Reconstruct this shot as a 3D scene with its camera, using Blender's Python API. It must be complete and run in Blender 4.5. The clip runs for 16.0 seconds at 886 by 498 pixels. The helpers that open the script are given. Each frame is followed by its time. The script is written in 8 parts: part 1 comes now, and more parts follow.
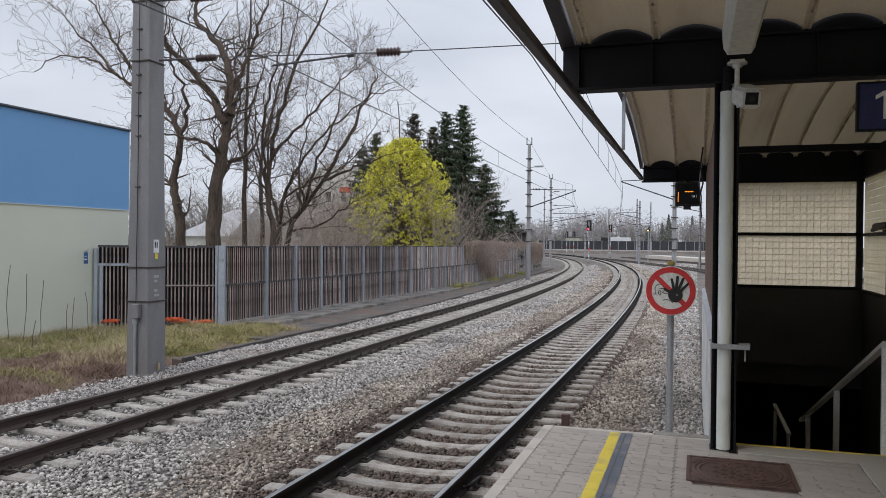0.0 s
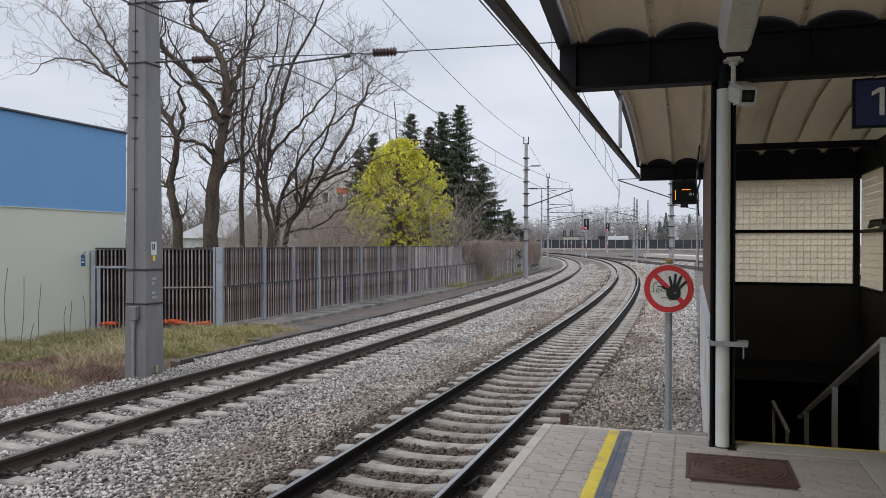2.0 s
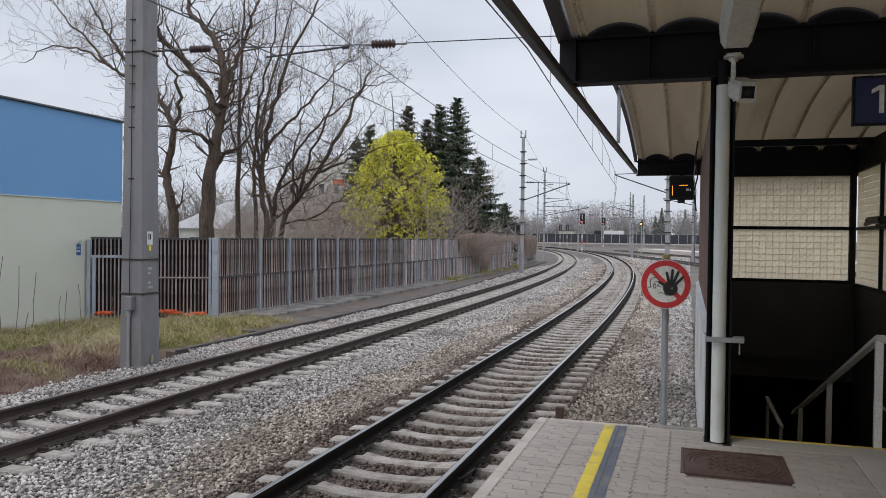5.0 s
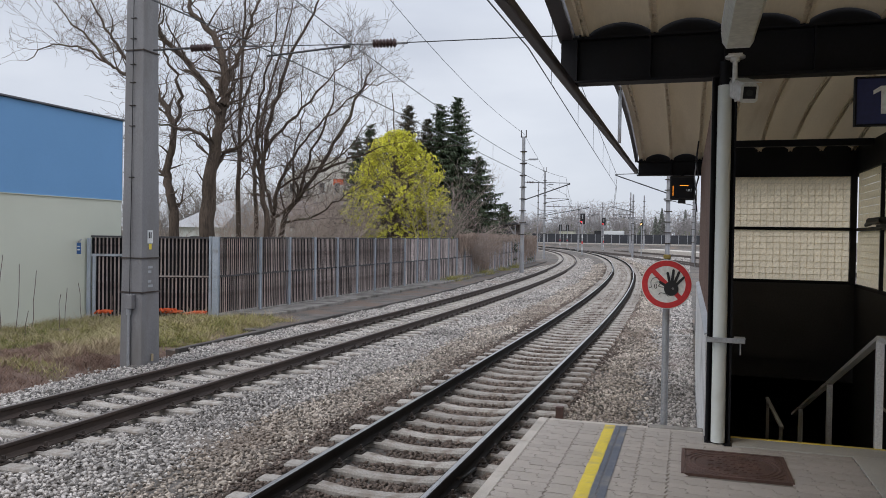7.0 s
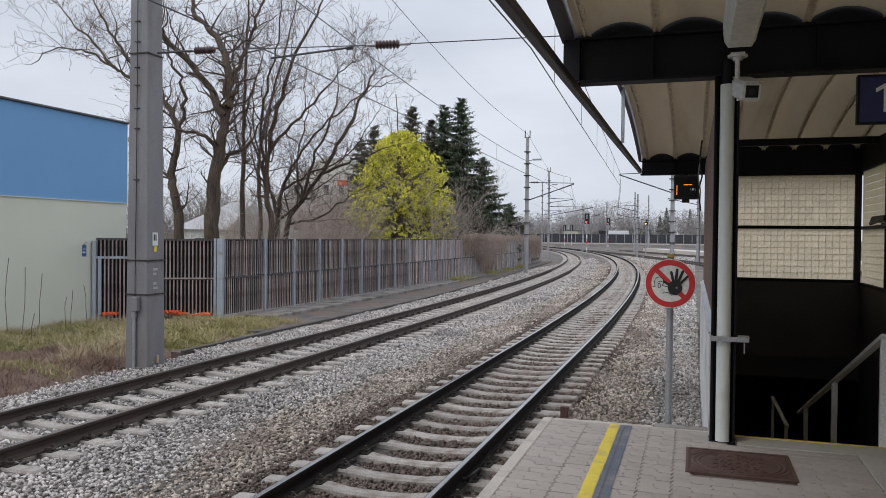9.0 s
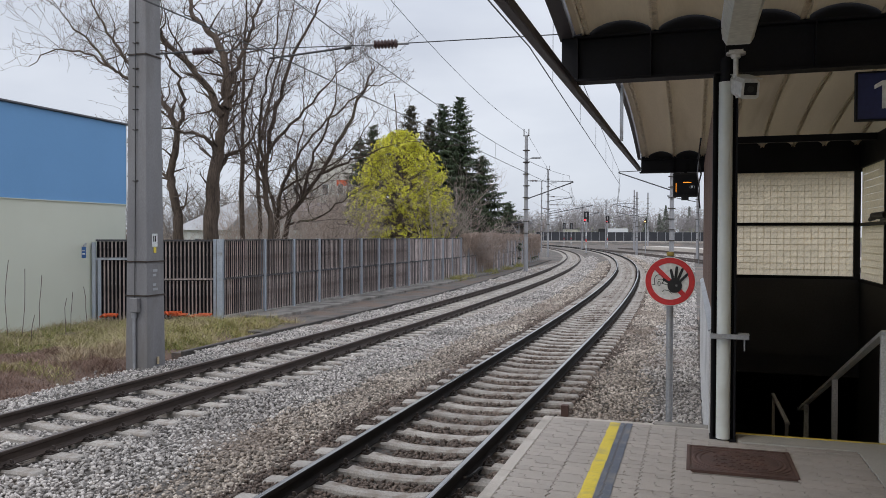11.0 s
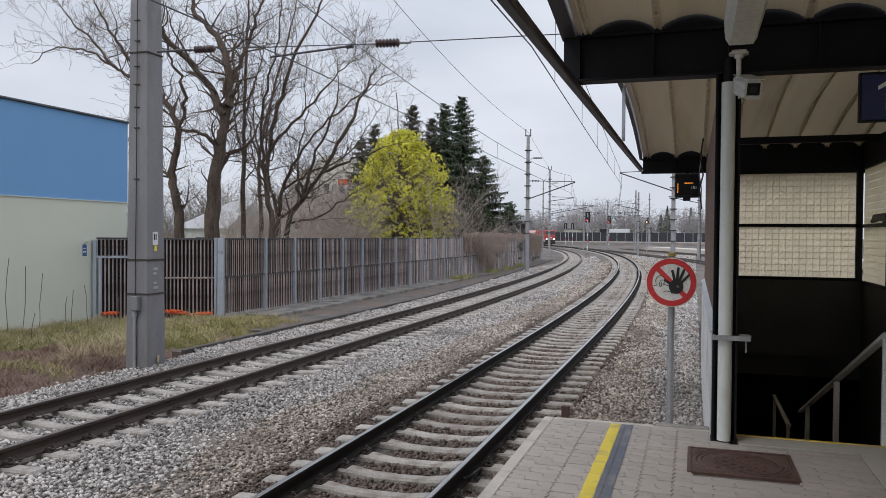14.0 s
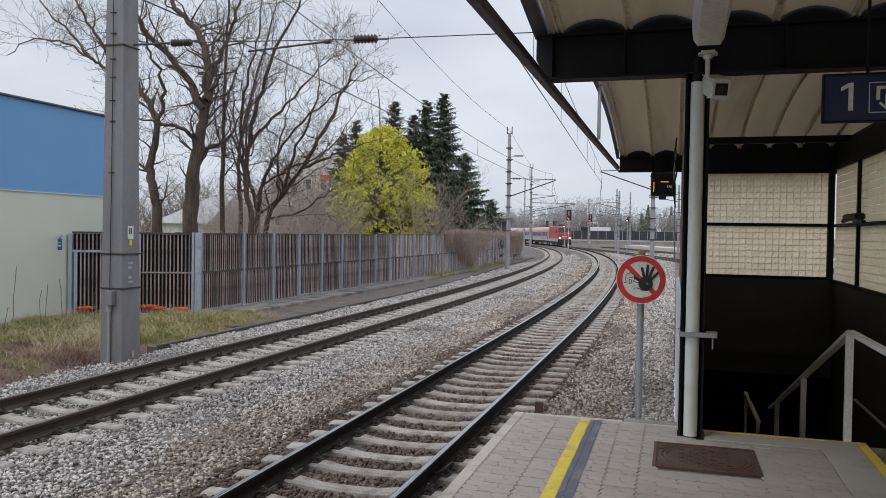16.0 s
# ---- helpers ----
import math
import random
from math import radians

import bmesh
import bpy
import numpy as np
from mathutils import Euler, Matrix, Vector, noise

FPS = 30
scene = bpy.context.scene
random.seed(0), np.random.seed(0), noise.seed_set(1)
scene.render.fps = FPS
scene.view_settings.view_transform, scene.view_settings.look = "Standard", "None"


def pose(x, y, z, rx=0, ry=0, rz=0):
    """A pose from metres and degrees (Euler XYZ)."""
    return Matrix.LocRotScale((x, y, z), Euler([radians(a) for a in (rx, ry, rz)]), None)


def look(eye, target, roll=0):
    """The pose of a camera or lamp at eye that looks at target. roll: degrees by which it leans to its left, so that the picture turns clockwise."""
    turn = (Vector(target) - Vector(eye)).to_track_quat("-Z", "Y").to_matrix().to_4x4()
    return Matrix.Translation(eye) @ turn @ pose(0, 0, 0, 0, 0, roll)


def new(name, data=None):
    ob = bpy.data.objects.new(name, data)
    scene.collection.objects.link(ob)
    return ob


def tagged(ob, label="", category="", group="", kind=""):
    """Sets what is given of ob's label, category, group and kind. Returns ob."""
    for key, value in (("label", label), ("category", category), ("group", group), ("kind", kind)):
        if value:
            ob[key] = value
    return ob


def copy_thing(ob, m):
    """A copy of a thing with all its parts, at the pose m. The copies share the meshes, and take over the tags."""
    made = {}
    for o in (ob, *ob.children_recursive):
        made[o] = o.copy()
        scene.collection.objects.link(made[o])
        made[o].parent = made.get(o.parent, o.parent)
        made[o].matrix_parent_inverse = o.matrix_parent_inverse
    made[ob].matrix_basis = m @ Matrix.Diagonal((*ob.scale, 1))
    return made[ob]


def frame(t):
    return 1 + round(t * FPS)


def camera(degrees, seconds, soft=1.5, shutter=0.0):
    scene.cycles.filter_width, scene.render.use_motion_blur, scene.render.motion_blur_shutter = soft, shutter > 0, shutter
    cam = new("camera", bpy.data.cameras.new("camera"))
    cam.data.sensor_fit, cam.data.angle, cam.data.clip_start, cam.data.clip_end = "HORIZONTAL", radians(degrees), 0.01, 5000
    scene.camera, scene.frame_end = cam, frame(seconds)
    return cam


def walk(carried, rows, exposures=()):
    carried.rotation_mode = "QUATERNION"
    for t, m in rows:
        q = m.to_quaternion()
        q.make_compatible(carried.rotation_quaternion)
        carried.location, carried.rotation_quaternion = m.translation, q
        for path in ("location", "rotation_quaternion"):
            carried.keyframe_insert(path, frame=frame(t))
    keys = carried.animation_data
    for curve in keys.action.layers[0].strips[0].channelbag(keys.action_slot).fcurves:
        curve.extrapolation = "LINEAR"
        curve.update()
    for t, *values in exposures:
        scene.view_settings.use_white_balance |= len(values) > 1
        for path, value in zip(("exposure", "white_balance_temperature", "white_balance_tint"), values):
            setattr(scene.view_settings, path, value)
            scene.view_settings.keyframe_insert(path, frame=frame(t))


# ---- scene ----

# The camera is held by a standing viewer near the end of the platform.
cam = camera(59.0, 16.0, soft=0.8)
PATH = (
    (0, 0.000, -0.000, 1.870, 89.59, -0.55, 17.90),
    (0.5, 0.013, 0.018, 1.872, 89.55, -0.46, 18.12),
    (1, 0.012, 0.013, 1.872, 89.74, -0.32, 18.07),
    (1.5, 0.006, 0.001, 1.871, 89.85, -0.23, 17.89),
    (2, -0.003, -0.002, 1.867, 89.59, -0.10, 17.72),
    (2.5, -0.008, -0.004, 1.868, 89.51, -0.14, 17.75),
    (3, -0.002, 0.006, 1.869, 89.41, -0.19, 17.59),
    (3.5, -0.003, -0.002, 1.869, 89.33, -0.33, 17.49),
    (4, -0.008, 0.000, 1.870, 89.23, -0.47, 17.41),
    (6.5, -0.038, -0.008, 1.868, 88.97, -0.93, 17.51),
    (7, -0.032, -0.002, 1.868, 89.04, -0.89, 17.42),
    (7.5, -0.024, 0.000, 1.866, 89.02, -0.83, 17.51),
    (8, -0.024, -0.009, 1.870, 88.83, -0.69, 17.80),
    (8.5, -0.021, -0.010, 1.864, 88.86, -0.70, 17.85),
    (9, -0.019, -0.017, 1.866, 89.09, -0.57, 17.74),
    (11.5, -0.019, -0.020, 1.870, 88.94, -0.02, 17.85),
    (12, -0.036, -0.023, 1.867, 88.77, 0.03, 18.53),
    (12.5, -0.039, -0.016, 1.870, 88.92, -0.04, 18.78),
    (13, -0.046, -0.025, 1.870, 89.07, -0.25, 18.96),
    (13.5, -0.043, -0.010, 1.867, 89.03, -0.30, 18.53),
    (14, -0.022, 0.011, 1.870, 88.99, -0.46, 17.80),
    (14.5, 0.007, 0.051, 1.870, 88.96, -0.71, 17.58),
    (15, 0.033, 0.107, 1.864, 88.75, -0.86, 17.81),
    (15.5, 0.045, 0.056, 1.866, 88.67, -0.80, 17.09),
    (16, 0.084, 0.005, 1.861, 88.79, -0.91, 16.50),
)
walk(cam, [(t, pose(x, y, z, rx, ry, rz)) for t, x, y, z, rx, ry, rz in PATH])

# ---------------------------------------------------------------- overcast daylight
world = bpy.data.worlds.new("overcast")
scene.world = world
world.use_nodes = True
nt = world.node_tree
nt.nodes.clear()
w_out = nt.nodes.new("ShaderNodeOutputWorld")
w_bg = nt.nodes.new("ShaderNodeBackground")
w_sky = nt.nodes.new("ShaderNodeTexSky")
w_sky.sky_type, w_sky.sun_disc = "NISHITA", False
w_sky.sun_elevation, w_sky.sun_rotation = radians(42), radians(215)
w_mul = nt.nodes.new("ShaderNodeMix")
w_mul.data_type, w_mul.blend_type = "RGBA", "MULTIPLY"
w_mul.inputs[0].default_value = 1.0
w_mul.inputs[7].default_value = (0.11, 0.11, 0.11, 1)
w_map = nt.nodes.new("ShaderNodeTexCoord")
w_sc = nt.nodes.new("ShaderNodeMapping")
w_sc.inputs["Scale"].default_value = (1.0, 1.0, 3.2)
w_no = nt.nodes.new("ShaderNodeTexNoise")
w_no.inputs["Scale"].default_value, w_no.inputs["Detail"].default_value = 2.2, 5
w_ramp = nt.nodes.new("ShaderNodeValToRGB")
w_ramp.color_ramp.elements[0].position, w_ramp.color_ramp.elements[0].color = 0.30, (0.60, 0.645, 0.745, 1)
w_ramp.color_ramp.elements[1].position, w_ramp.color_ramp.elements[1].color = 0.72, (0.84, 0.88, 0.96, 1)
w_mix = nt.nodes.new("ShaderNodeMix")
w_mix.data_type = "RGBA"
w_mix.inputs[0].default_value = 0.93
nt.links.new(w_map.outputs["Generated"], w_sc.inputs["Vector"])
nt.links.new(w_sc.outputs["Vector"], w_no.inputs["Vector"])
nt.links.new(w_no.outputs["Fac"], w_ramp.inputs["Fac"])
nt.links.new(w_sky.outputs["Color"], w_mul.inputs[6])
nt.links.new(w_mul.outputs[2], w_mix.inputs[6])
nt.links.new(w_ramp.outputs["Color"], w_mix.inputs[7])
# an overcast sky grows brighter towards the zenith
w_sep = nt.nodes.new("ShaderNodeSeparateXYZ")
w_up = nt.nodes.new("ShaderNodeMapRange")
w_up.inputs["From Min"].default_value, w_up.inputs["From Max"].default_value = 0.25, 1.0
w_up.inputs["To Min"].default_value, w_up.inputs["To Max"].default_value = 1.0, 2.1
nt.links.new(w_map.outputs["Generated"], w_sep.inputs["Vector"])
nt.links.new(w_sep.outputs["Z"], w_up.inputs["Value"])
nt.links.new(w_up.outputs["Result"], w_bg.inputs["Strength"])
nt.links.new(w_mix.outputs[2], w_bg.inputs["Color"])
nt.links.new(w_bg.outputs["Background"], w_out.inputs["Surface"])

sun = new("sun", bpy.data.lights.new("sun", "SUN"))
sun.data.energy, sun.data.angle, sun.data.color = 0.7, radians(25), (1.0, 0.96, 0.9)
sun.matrix_world = look((-20, -30, 35), (0, 0, 0))

# ---------------------------------------------------------------- mesh helpers
class Shape:
    """Vertices and faces that become one mesh."""

    def __init__(self):
        self.v, self.f = [], []

    def add(self, verts, faces):
        n = len(self.v)
        self.v += [tuple(p) for p in verts]
        self.f += [tuple(i + n for i in f) for f in faces]
        return self

    def box(self, x0, x1, y0, y1, z0, z1, c=0.0):
        if c <= 0:
            return self.add([(x, y, z) for z in (z0, z1) for y in (y0, y1) for x in (x0, x1)],
                            [(0, 2, 3, 1), (4, 5, 7, 6), (0, 1, 5, 4), (2, 6, 7, 3), (0, 4, 6, 2), (1, 3, 7, 5)])
        bm = bmesh.new()
        bmesh.ops.create_cube(bm, size=1)
        for p in bm.verts:
            p.co = Vector(((x0 + x1) / 2 + p.co.x * (x1 - x0), (y0 + y1) / 2 + p.co.y * (y1 - y0), (z0 + z1) / 2 + p.co.z * (z1 - z0)))
        bmesh.ops.bevel(bm, geom=bm.edges[:], offset=c, segments=1, affect="EDGES")
        bm.verts.index_update()
        self.add([p.co[:] for p in bm.verts], [[q.index for q in f.verts] for f in bm.faces])
        bm.free()
        return self

    def tube(self, a, b, r0, r1=None, n=12, caps=True):
        r1 = r0 if r1 is None else r1
        a, b = Vector(a), Vector(b)
        q = (b - a).to_track_quat("Z", "Y").to_matrix()
        ring = [(math.cos(2 * math.pi * i / n), math.sin(2 * math.pi * i / n)) for i in range(n)]
        v = [a + q @ Vector((c * r0, s * r0, 0)) for c, s in ring] + [b + q @ Vector((c * r1, s * r1, 0)) for c, s in ring]
        f = [(i, (i + 1) % n, n + (i + 1) % n, n + i) for i in range(n)]
        if caps:
            f += [tuple(range(n))[::-1], tuple(range(n, 2 * n))]
        return self.add(v, f)

    def path(self, pts, r, n=8):
        for a, b in zip(pts, pts[1:]):
            self.tube(a, b, r, r, n)
        return self

    def prism(self, poly, place, depth):
        """A polygon of (u, w) pairs; place(u, w, k) gives the point at depth k (0 to depth)."""
        n = len(poly)
        v = [place(u, w, 0) for u, w in poly] + [place(u, w, depth) for u, w in poly]
        return self.add(v, [tuple(range(n))[::-1], tuple(range(n, 2 * n))] + [(i, (i + 1) % n, n + (i + 1) % n, n + i) for i in range(n)])

    def sweep(self, profile, stations, closed=True):
        """A profile of (u, w) pairs carried along stations of (origin, side, up)."""
        n, m = len(profile), len(stations)
        v = [o + s * u + t * w for o, s, t in stations for u, w in profile]
        k = n if closed else n - 1
        f = [(j * n + i, j * n + (i + 1) % n, (j + 1) * n + (i + 1) % n, (j + 1) * n + i) for j in range(m - 1) for i in range(k)]
        if closed:
            f += [tuple(range(n))[::-1], tuple((m - 1) * n + i for i in range(n))]
        return self.add(v, f)

    def turned(self, m):
        self.v = [tuple(m @ Vector(p)) for p in self.v]
        return self

    def mesh(self, name, material, smooth=False):
        me = bpy.data.meshes.new(name)
        me.from_pydata(self.v, [], self.f)
        bm = bmesh.new()
        bm.from_mesh(me)
        bmesh.ops.recalc_face_normals(bm, faces=bm.faces)
        bm.to_mesh(me)
        bm.free()
        if smooth:
            me.polygons.foreach_set("use_smooth", [True] * len(me.polygons))
            me.set_sharp_from_angle(angle=radians(38))
        me.materials.append(material)
        return me


def part(name, shape, material, parent=None, label="", smooth=False):
    """One mesh object, from a Shape or a ready mesh, under a thing or a part."""
    me = shape if isinstance(shape, bpy.types.Mesh) else shape.mesh(name, material, smooth)
    ob = new(name, me)
    if parent is not None:
        ob.parent = parent
    if label:
        ob["label"] = label
    return ob


def thing(name, m, label, category, group="", kind=""):
    """An Empty at the base of a thing; its parts are built round its origin."""
    ob = new(name)
    ob.empty_display_size = 0.2
    ob.matrix_basis = m
    return tagged(ob, label, category, group, kind)


def structure(name, shape, material, label, category, smooth=False):
    return tagged(part(name, shape, material, smooth=smooth), label, category, kind="structure")


def raw_mesh(name, verts, faces, material, smooth=False):
    """A mesh from numpy arrays: verts (n, 3), faces (m, 3) or (m, 4)."""
    me = bpy.data.meshes.new(name)
    k = faces.shape[1]
    me.vertices.add(len(verts))
    me.vertices.foreach_set("co", verts.astype(np.float32).ravel())
    me.loops.add(faces.size)
    me.loops.foreach_set("vertex_index", faces.astype(np.int32).ravel())
    me.polygons.add(len(faces))
    me.polygons.foreach_set("loop_start", np.arange(0, faces.size, k, dtype=np.int32))
    if smooth:
        me.polygons.foreach_set("use_smooth", np.ones(len(faces), dtype=bool))
    me.update(calc_edges=True)
    me.materials.append(material)
    return me


# ---------------------------------------------------------------- materials
def material(name, c0, c1, rough=0.8, scale=3.0, fine=40.0, bump=0.2, metal=0.0, dirt=None, dirt_amount=0.0, dirt_scale=1.2,
             vary=0.0, island=False, depth=0.01, stretch=(1, 1, 1), spec=0.5, grain=(0.82, 1.16)):
    """Two-scale procedural surface: colour between c0 and c1, stains of colour dirt, fine relief."""
    m = bpy.data.materials.new(name)
    m.use_nodes = True
    t = m.node_tree
    b = t.nodes["Principled BSDF"]
    b.inputs["Metallic"].default_value = metal
    b.inputs["Specular IOR Level"].default_value = spec
    co = t.nodes.new("ShaderNodeTexCoord")
    mp = t.nodes.new("ShaderNodeMapping")
    mp.inputs["Scale"].default_value = stretch
    t.links.new(co.outputs["Object"], mp.inputs["Vector"])

    def noise_tex(s, d):
        n = t.nodes.new("ShaderNodeTexNoise")
        n.inputs["Scale"].default_value, n.inputs["Detail"].default_value = s, d
        t.links.new(mp.outputs["Vector"], n.inputs["Vector"])
        return n

    def mix(fac, a, c, mode="MIX"):
        x = t.nodes.new("ShaderNodeMix")
        x.data_type, x.blend_type = "RGBA", mode
        if isinstance(fac, float):
            x.inputs[0].default_value = fac
        else:
            t.links.new(fac, x.inputs[0])
        for k, src in ((6, a), (7, c)):
            if isinstance(src, tuple):
                x.inputs[k].default_value = (*src, 1)
            else:
                t.links.new(src, x.inputs[k])
        return x.outputs[2]

    def window(src, lo, hi):
        r = t.nodes.new("ShaderNodeMapRange")
        r.inputs["From Min"].default_value, r.inputs["From Max"].default_value = lo, hi
        t.links.new(src, r.inputs["Value"])
        return r.outputs["Result"]

    big, small = noise_tex(scale, 4), noise_tex(fine, 3)
    col = mix(window(big.outputs["Fac"], 0.3, 0.7), c0, c1)
    g = window(small.outputs["Fac"], 0.25, 0.75)
    grey = t.nodes.new("ShaderNodeMapRange")
    grey.inputs["To Min"].default_value, grey.inputs["To Max"].default_value = grain
    t.links.new(g, grey.inputs["Value"])
    comb = t.nodes.new("ShaderNodeCombineColor")
    for k in range(3):
        t.links.new(grey.outputs["Result"], comb.inputs[k])
    col = mix(1.0, col, comb.outputs["Color"], "MULTIPLY")
    if vary:
        if island:
            rnd = t.nodes.new("ShaderNodeNewGeometry").outputs["Random Per Island"]
        else:
            rnd = t.nodes.new("ShaderNodeObjectInfo").outputs["Random"]
        v = t.nodes.new("ShaderNodeMapRange")
        v.inputs["To Min"].default_value, v.inputs["To Max"].default_value = 1 - vary, 1 + vary
        t.links.new(rnd, v.inputs["Value"])
        cc = t.nodes.new("ShaderNodeCombineColor")
        for k in range(3):
            t.links.new(v.outputs["Result"], cc.inputs[k])
        col = mix(1.0, col, cc.outputs["Color"], "MULTIPLY")
    if dirt:
        d = noise_tex(dirt_scale, 6)
        hi = 0.75 - 0.35 * dirt_amount
        col = mix(window(d.outputs["Fac"], hi - 0.12, hi + 0.12), col, dirt)
    t.links.new(col, b.inputs["Base Color"])
    r = t.nodes.new("ShaderNodeMapRange")
    r.inputs["To Min"].default_value, r.inputs["To Max"].default_value = max(0.05, rough - 0.12), min(1.0, rough + 0.1)
    t.links.new(big.outputs["Fac"], r.inputs["Value"])
    t.links.new(r.outputs["Result"], b.inputs["Roughness"])
    if bump:
        bp = t.nodes.new("ShaderNodeBump")
        bp.inputs["Strength"].default_value, bp.inputs["Distance"].default_value = bump, depth
        t.links.new(small.outputs["Fac"], bp.inputs["Height"])
        t.links.new(bp.outputs["Normal"], b.inputs["Normal"])
    return m


def glowing(name, colour, strength):
    m = bpy.data.materials.new(name)
    m.use_nodes = True
    b = m.node_tree.nodes["Principled BSDF"]
    b.inputs["Base Color"].default_value = (*colour, 1)
    b.inputs["Emission Color"].default_value = (*colour, 1)
    b.inputs["Emission Strength"].default_value = strength
    return m


# ballast bed: base colours darkened to paint in the shade between loose stones
M_BALLAST = material("ballast_shaded", (0.085, 0.075, 0.066), (0.15, 0.135, 0.122), 0.95, 0.35, 9, 1.0, dirt=(0.20, 0.15, 0.115), dirt_amount=0.4, dirt_scale=0.35, depth=0.06, grain=(0.45, 1.6))
M_STONE = material("ballast_stone", (0.25, 0.228, 0.21), (0.52, 0.482, 0.45), 0.92, 0.4, 60, 0.4, dirt=(0.23, 0.18, 0.15), dirt_amount=0.3, dirt_scale=0.4, vary=0.7, island=True)
M_STONE_TAN = material("ballast_tan", (0.25, 0.208, 0.172), (0.47, 0.41, 0.35), 0.93, 0.5, 60, 0.4, dirt=(0.19, 0.145, 0.115), dirt_amount=0.3, dirt_scale=0.6, vary=0.7, island=True)
M_STONE_RUST = material("ballast_rust", (0.09, 0.066, 0.053), (0.20, 0.155, 0.128), 0.95, 0.6, 60, 0.4, vary=0.5, island=True)
M_SLEEPER = material("sleeper_concrete", (0.35, 0.32, 0.288), (0.48, 0.446, 0.405), 0.92, 5, 45, 0.6, dirt=(0.19, 0.152, 0.122), dirt_amount=0.5, dirt_scale=5, vary=0.16, grain=(0.7, 1.25))
M_RAIL = material("rail_steel", (0.040, 0.028, 0.023), (0.075, 0.053, 0.042), 0.7, 6, 50, 0.25, metal=0.2, stretch=(1, 0.2, 1))
M_RAIL_OILY = material("rail_steel_oily", (0.012, 0.010, 0.009), (0.026, 0.021, 0.018), 0.8, 6, 50, 0.25, stretch=(1, 0.2, 1), spec=0.15)
M_RAILTOP = material("rail_polished", (0.33, 0.33, 0.335), (0.45, 0.45, 0.455), 0.3, 3, 40, 0.03, metal=1.0, stretch=(4, 0.1, 1))
M_RAILTOP_DULL = material("rail_top_dull", (0.16, 0.13, 0.115), (0.24, 0.2, 0.18), 0.45, 3, 40, 0.03, metal=0.8, stretch=(4, 0.1, 1))
M_CLIP = material("fastener_iron", (0.05, 0.04, 0.035), (0.09, 0.07, 0.06), 0.7, 9, 60, 0.2, metal=0.5)
M_SOIL = material("soil_dry", (0.10, 0.061, 0.046), (0.185, 0.125, 0.096), 0.95, 0.8, 20, 0.6, dirt=(0.15, 0.14, 0.06), dirt_amount=0.35, dirt_scale=0.5, depth=0.03)
M_GROUND = material("ground_far", (0.14, 0.125, 0.09), (0.17, 0.17, 0.10), 0.95, 0.06, 3, 0.4, dirt=(0.09, 0.11, 0.045), dirt_amount=0.6, dirt_scale=0.03, depth=0.03)
M_ASPHALT = material("path_asphalt", (0.075, 0.066, 0.06), (0.15, 0.135, 0.122), 0.9, 1.5, 60, 0.5, dirt=(0.15, 0.10, 0.075), dirt_amount=0.5, dirt_scale=0.8)
M_KERB = material("kerb_concrete", (0.48, 0.435, 0.39), (0.56, 0.515, 0.465), 0.9, 3, 70, 0.2, dirt=(0.30, 0.27, 0.23), dirt_amount=0.25, dirt_scale=2.5, vary=0.05)
M_CONCRETE = material("old_concrete", (0.26, 0.245, 0.225), (0.37, 0.35, 0.32), 0.92, 2.0, 60, 0.4, dirt=(0.13, 0.115, 0.095), dirt_amount=0.5, dirt_scale=1.6, vary=0.08)
M_PAVER = material("paver_concrete", (0.385, 0.345, 0.31), (0.465, 0.42, 0.38), 0.93, 1.3, 90, 0.35, dirt=(0.30, 0.265, 0.235), dirt_amount=0.35, dirt_scale=1.1, vary=0.07)
M_JOINT = material("joint_sand", (0.15, 0.13, 0.11), (0.21, 0.185, 0.16), 0.95, 8, 60, 0.3)
M_YELLOW = material("yellow_paint", (0.74, 0.57, 0.05), (0.82, 0.65, 0.09), 0.75, 5, 80, 0.2, dirt=(0.40, 0.33, 0.17), dirt_amount=0.33, dirt_scale=4)
M_BLUEGREY = material("bluegrey_paint", (0.105, 0.12, 0.155), (0.15, 0.165, 0.205), 0.8, 4, 80, 0.2, dirt=(0.24, 0.23, 0.21), dirt_amount=0.25, dirt_scale=4)
M_LANDING = material("cement_floor", (0.42, 0.40, 0.365), (0.50, 0.48, 0.44), 0.85, 1.2, 90, 0.15, dirt=(0.27, 0.25, 0.225), dirt_amount=0.3, dirt_scale=1.4)
M_CAST = material("cast_iron_rust", (0.085, 0.05, 0.042), (0.15, 0.085, 0.068), 0.7, 4, 60, 0.4, metal=0.3)
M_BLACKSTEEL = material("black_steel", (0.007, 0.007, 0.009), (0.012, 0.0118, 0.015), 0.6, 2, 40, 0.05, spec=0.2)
M_VIOLETSTEEL = material("dark_edge_steel", (0.045, 0.04, 0.046), (0.07, 0.062, 0.07), 0.5, 2, 40, 0.05)
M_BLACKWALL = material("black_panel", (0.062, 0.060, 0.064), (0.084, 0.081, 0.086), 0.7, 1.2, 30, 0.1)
M_WHITEPIPE = material("white_paint", (0.66, 0.69, 0.66), (0.70, 0.725, 0.695), 0.4, 1.5, 20, 0.02, dirt=(0.52, 0.52, 0.47), dirt_amount=0.05, dirt_scale=2.2, grain=(0.97, 1.03))
M_SHEET = material("roof_sheet", (0.56, 0.46, 0.32), (0.66, 0.56, 0.41), 0.75, 0.8, 30, 0.05, dirt=(0.42, 0.33, 0.22), dirt_amount=0.35, dirt_scale=0.8, stretch=(2.2, 0.25, 1), grain=(0.95, 1.05))
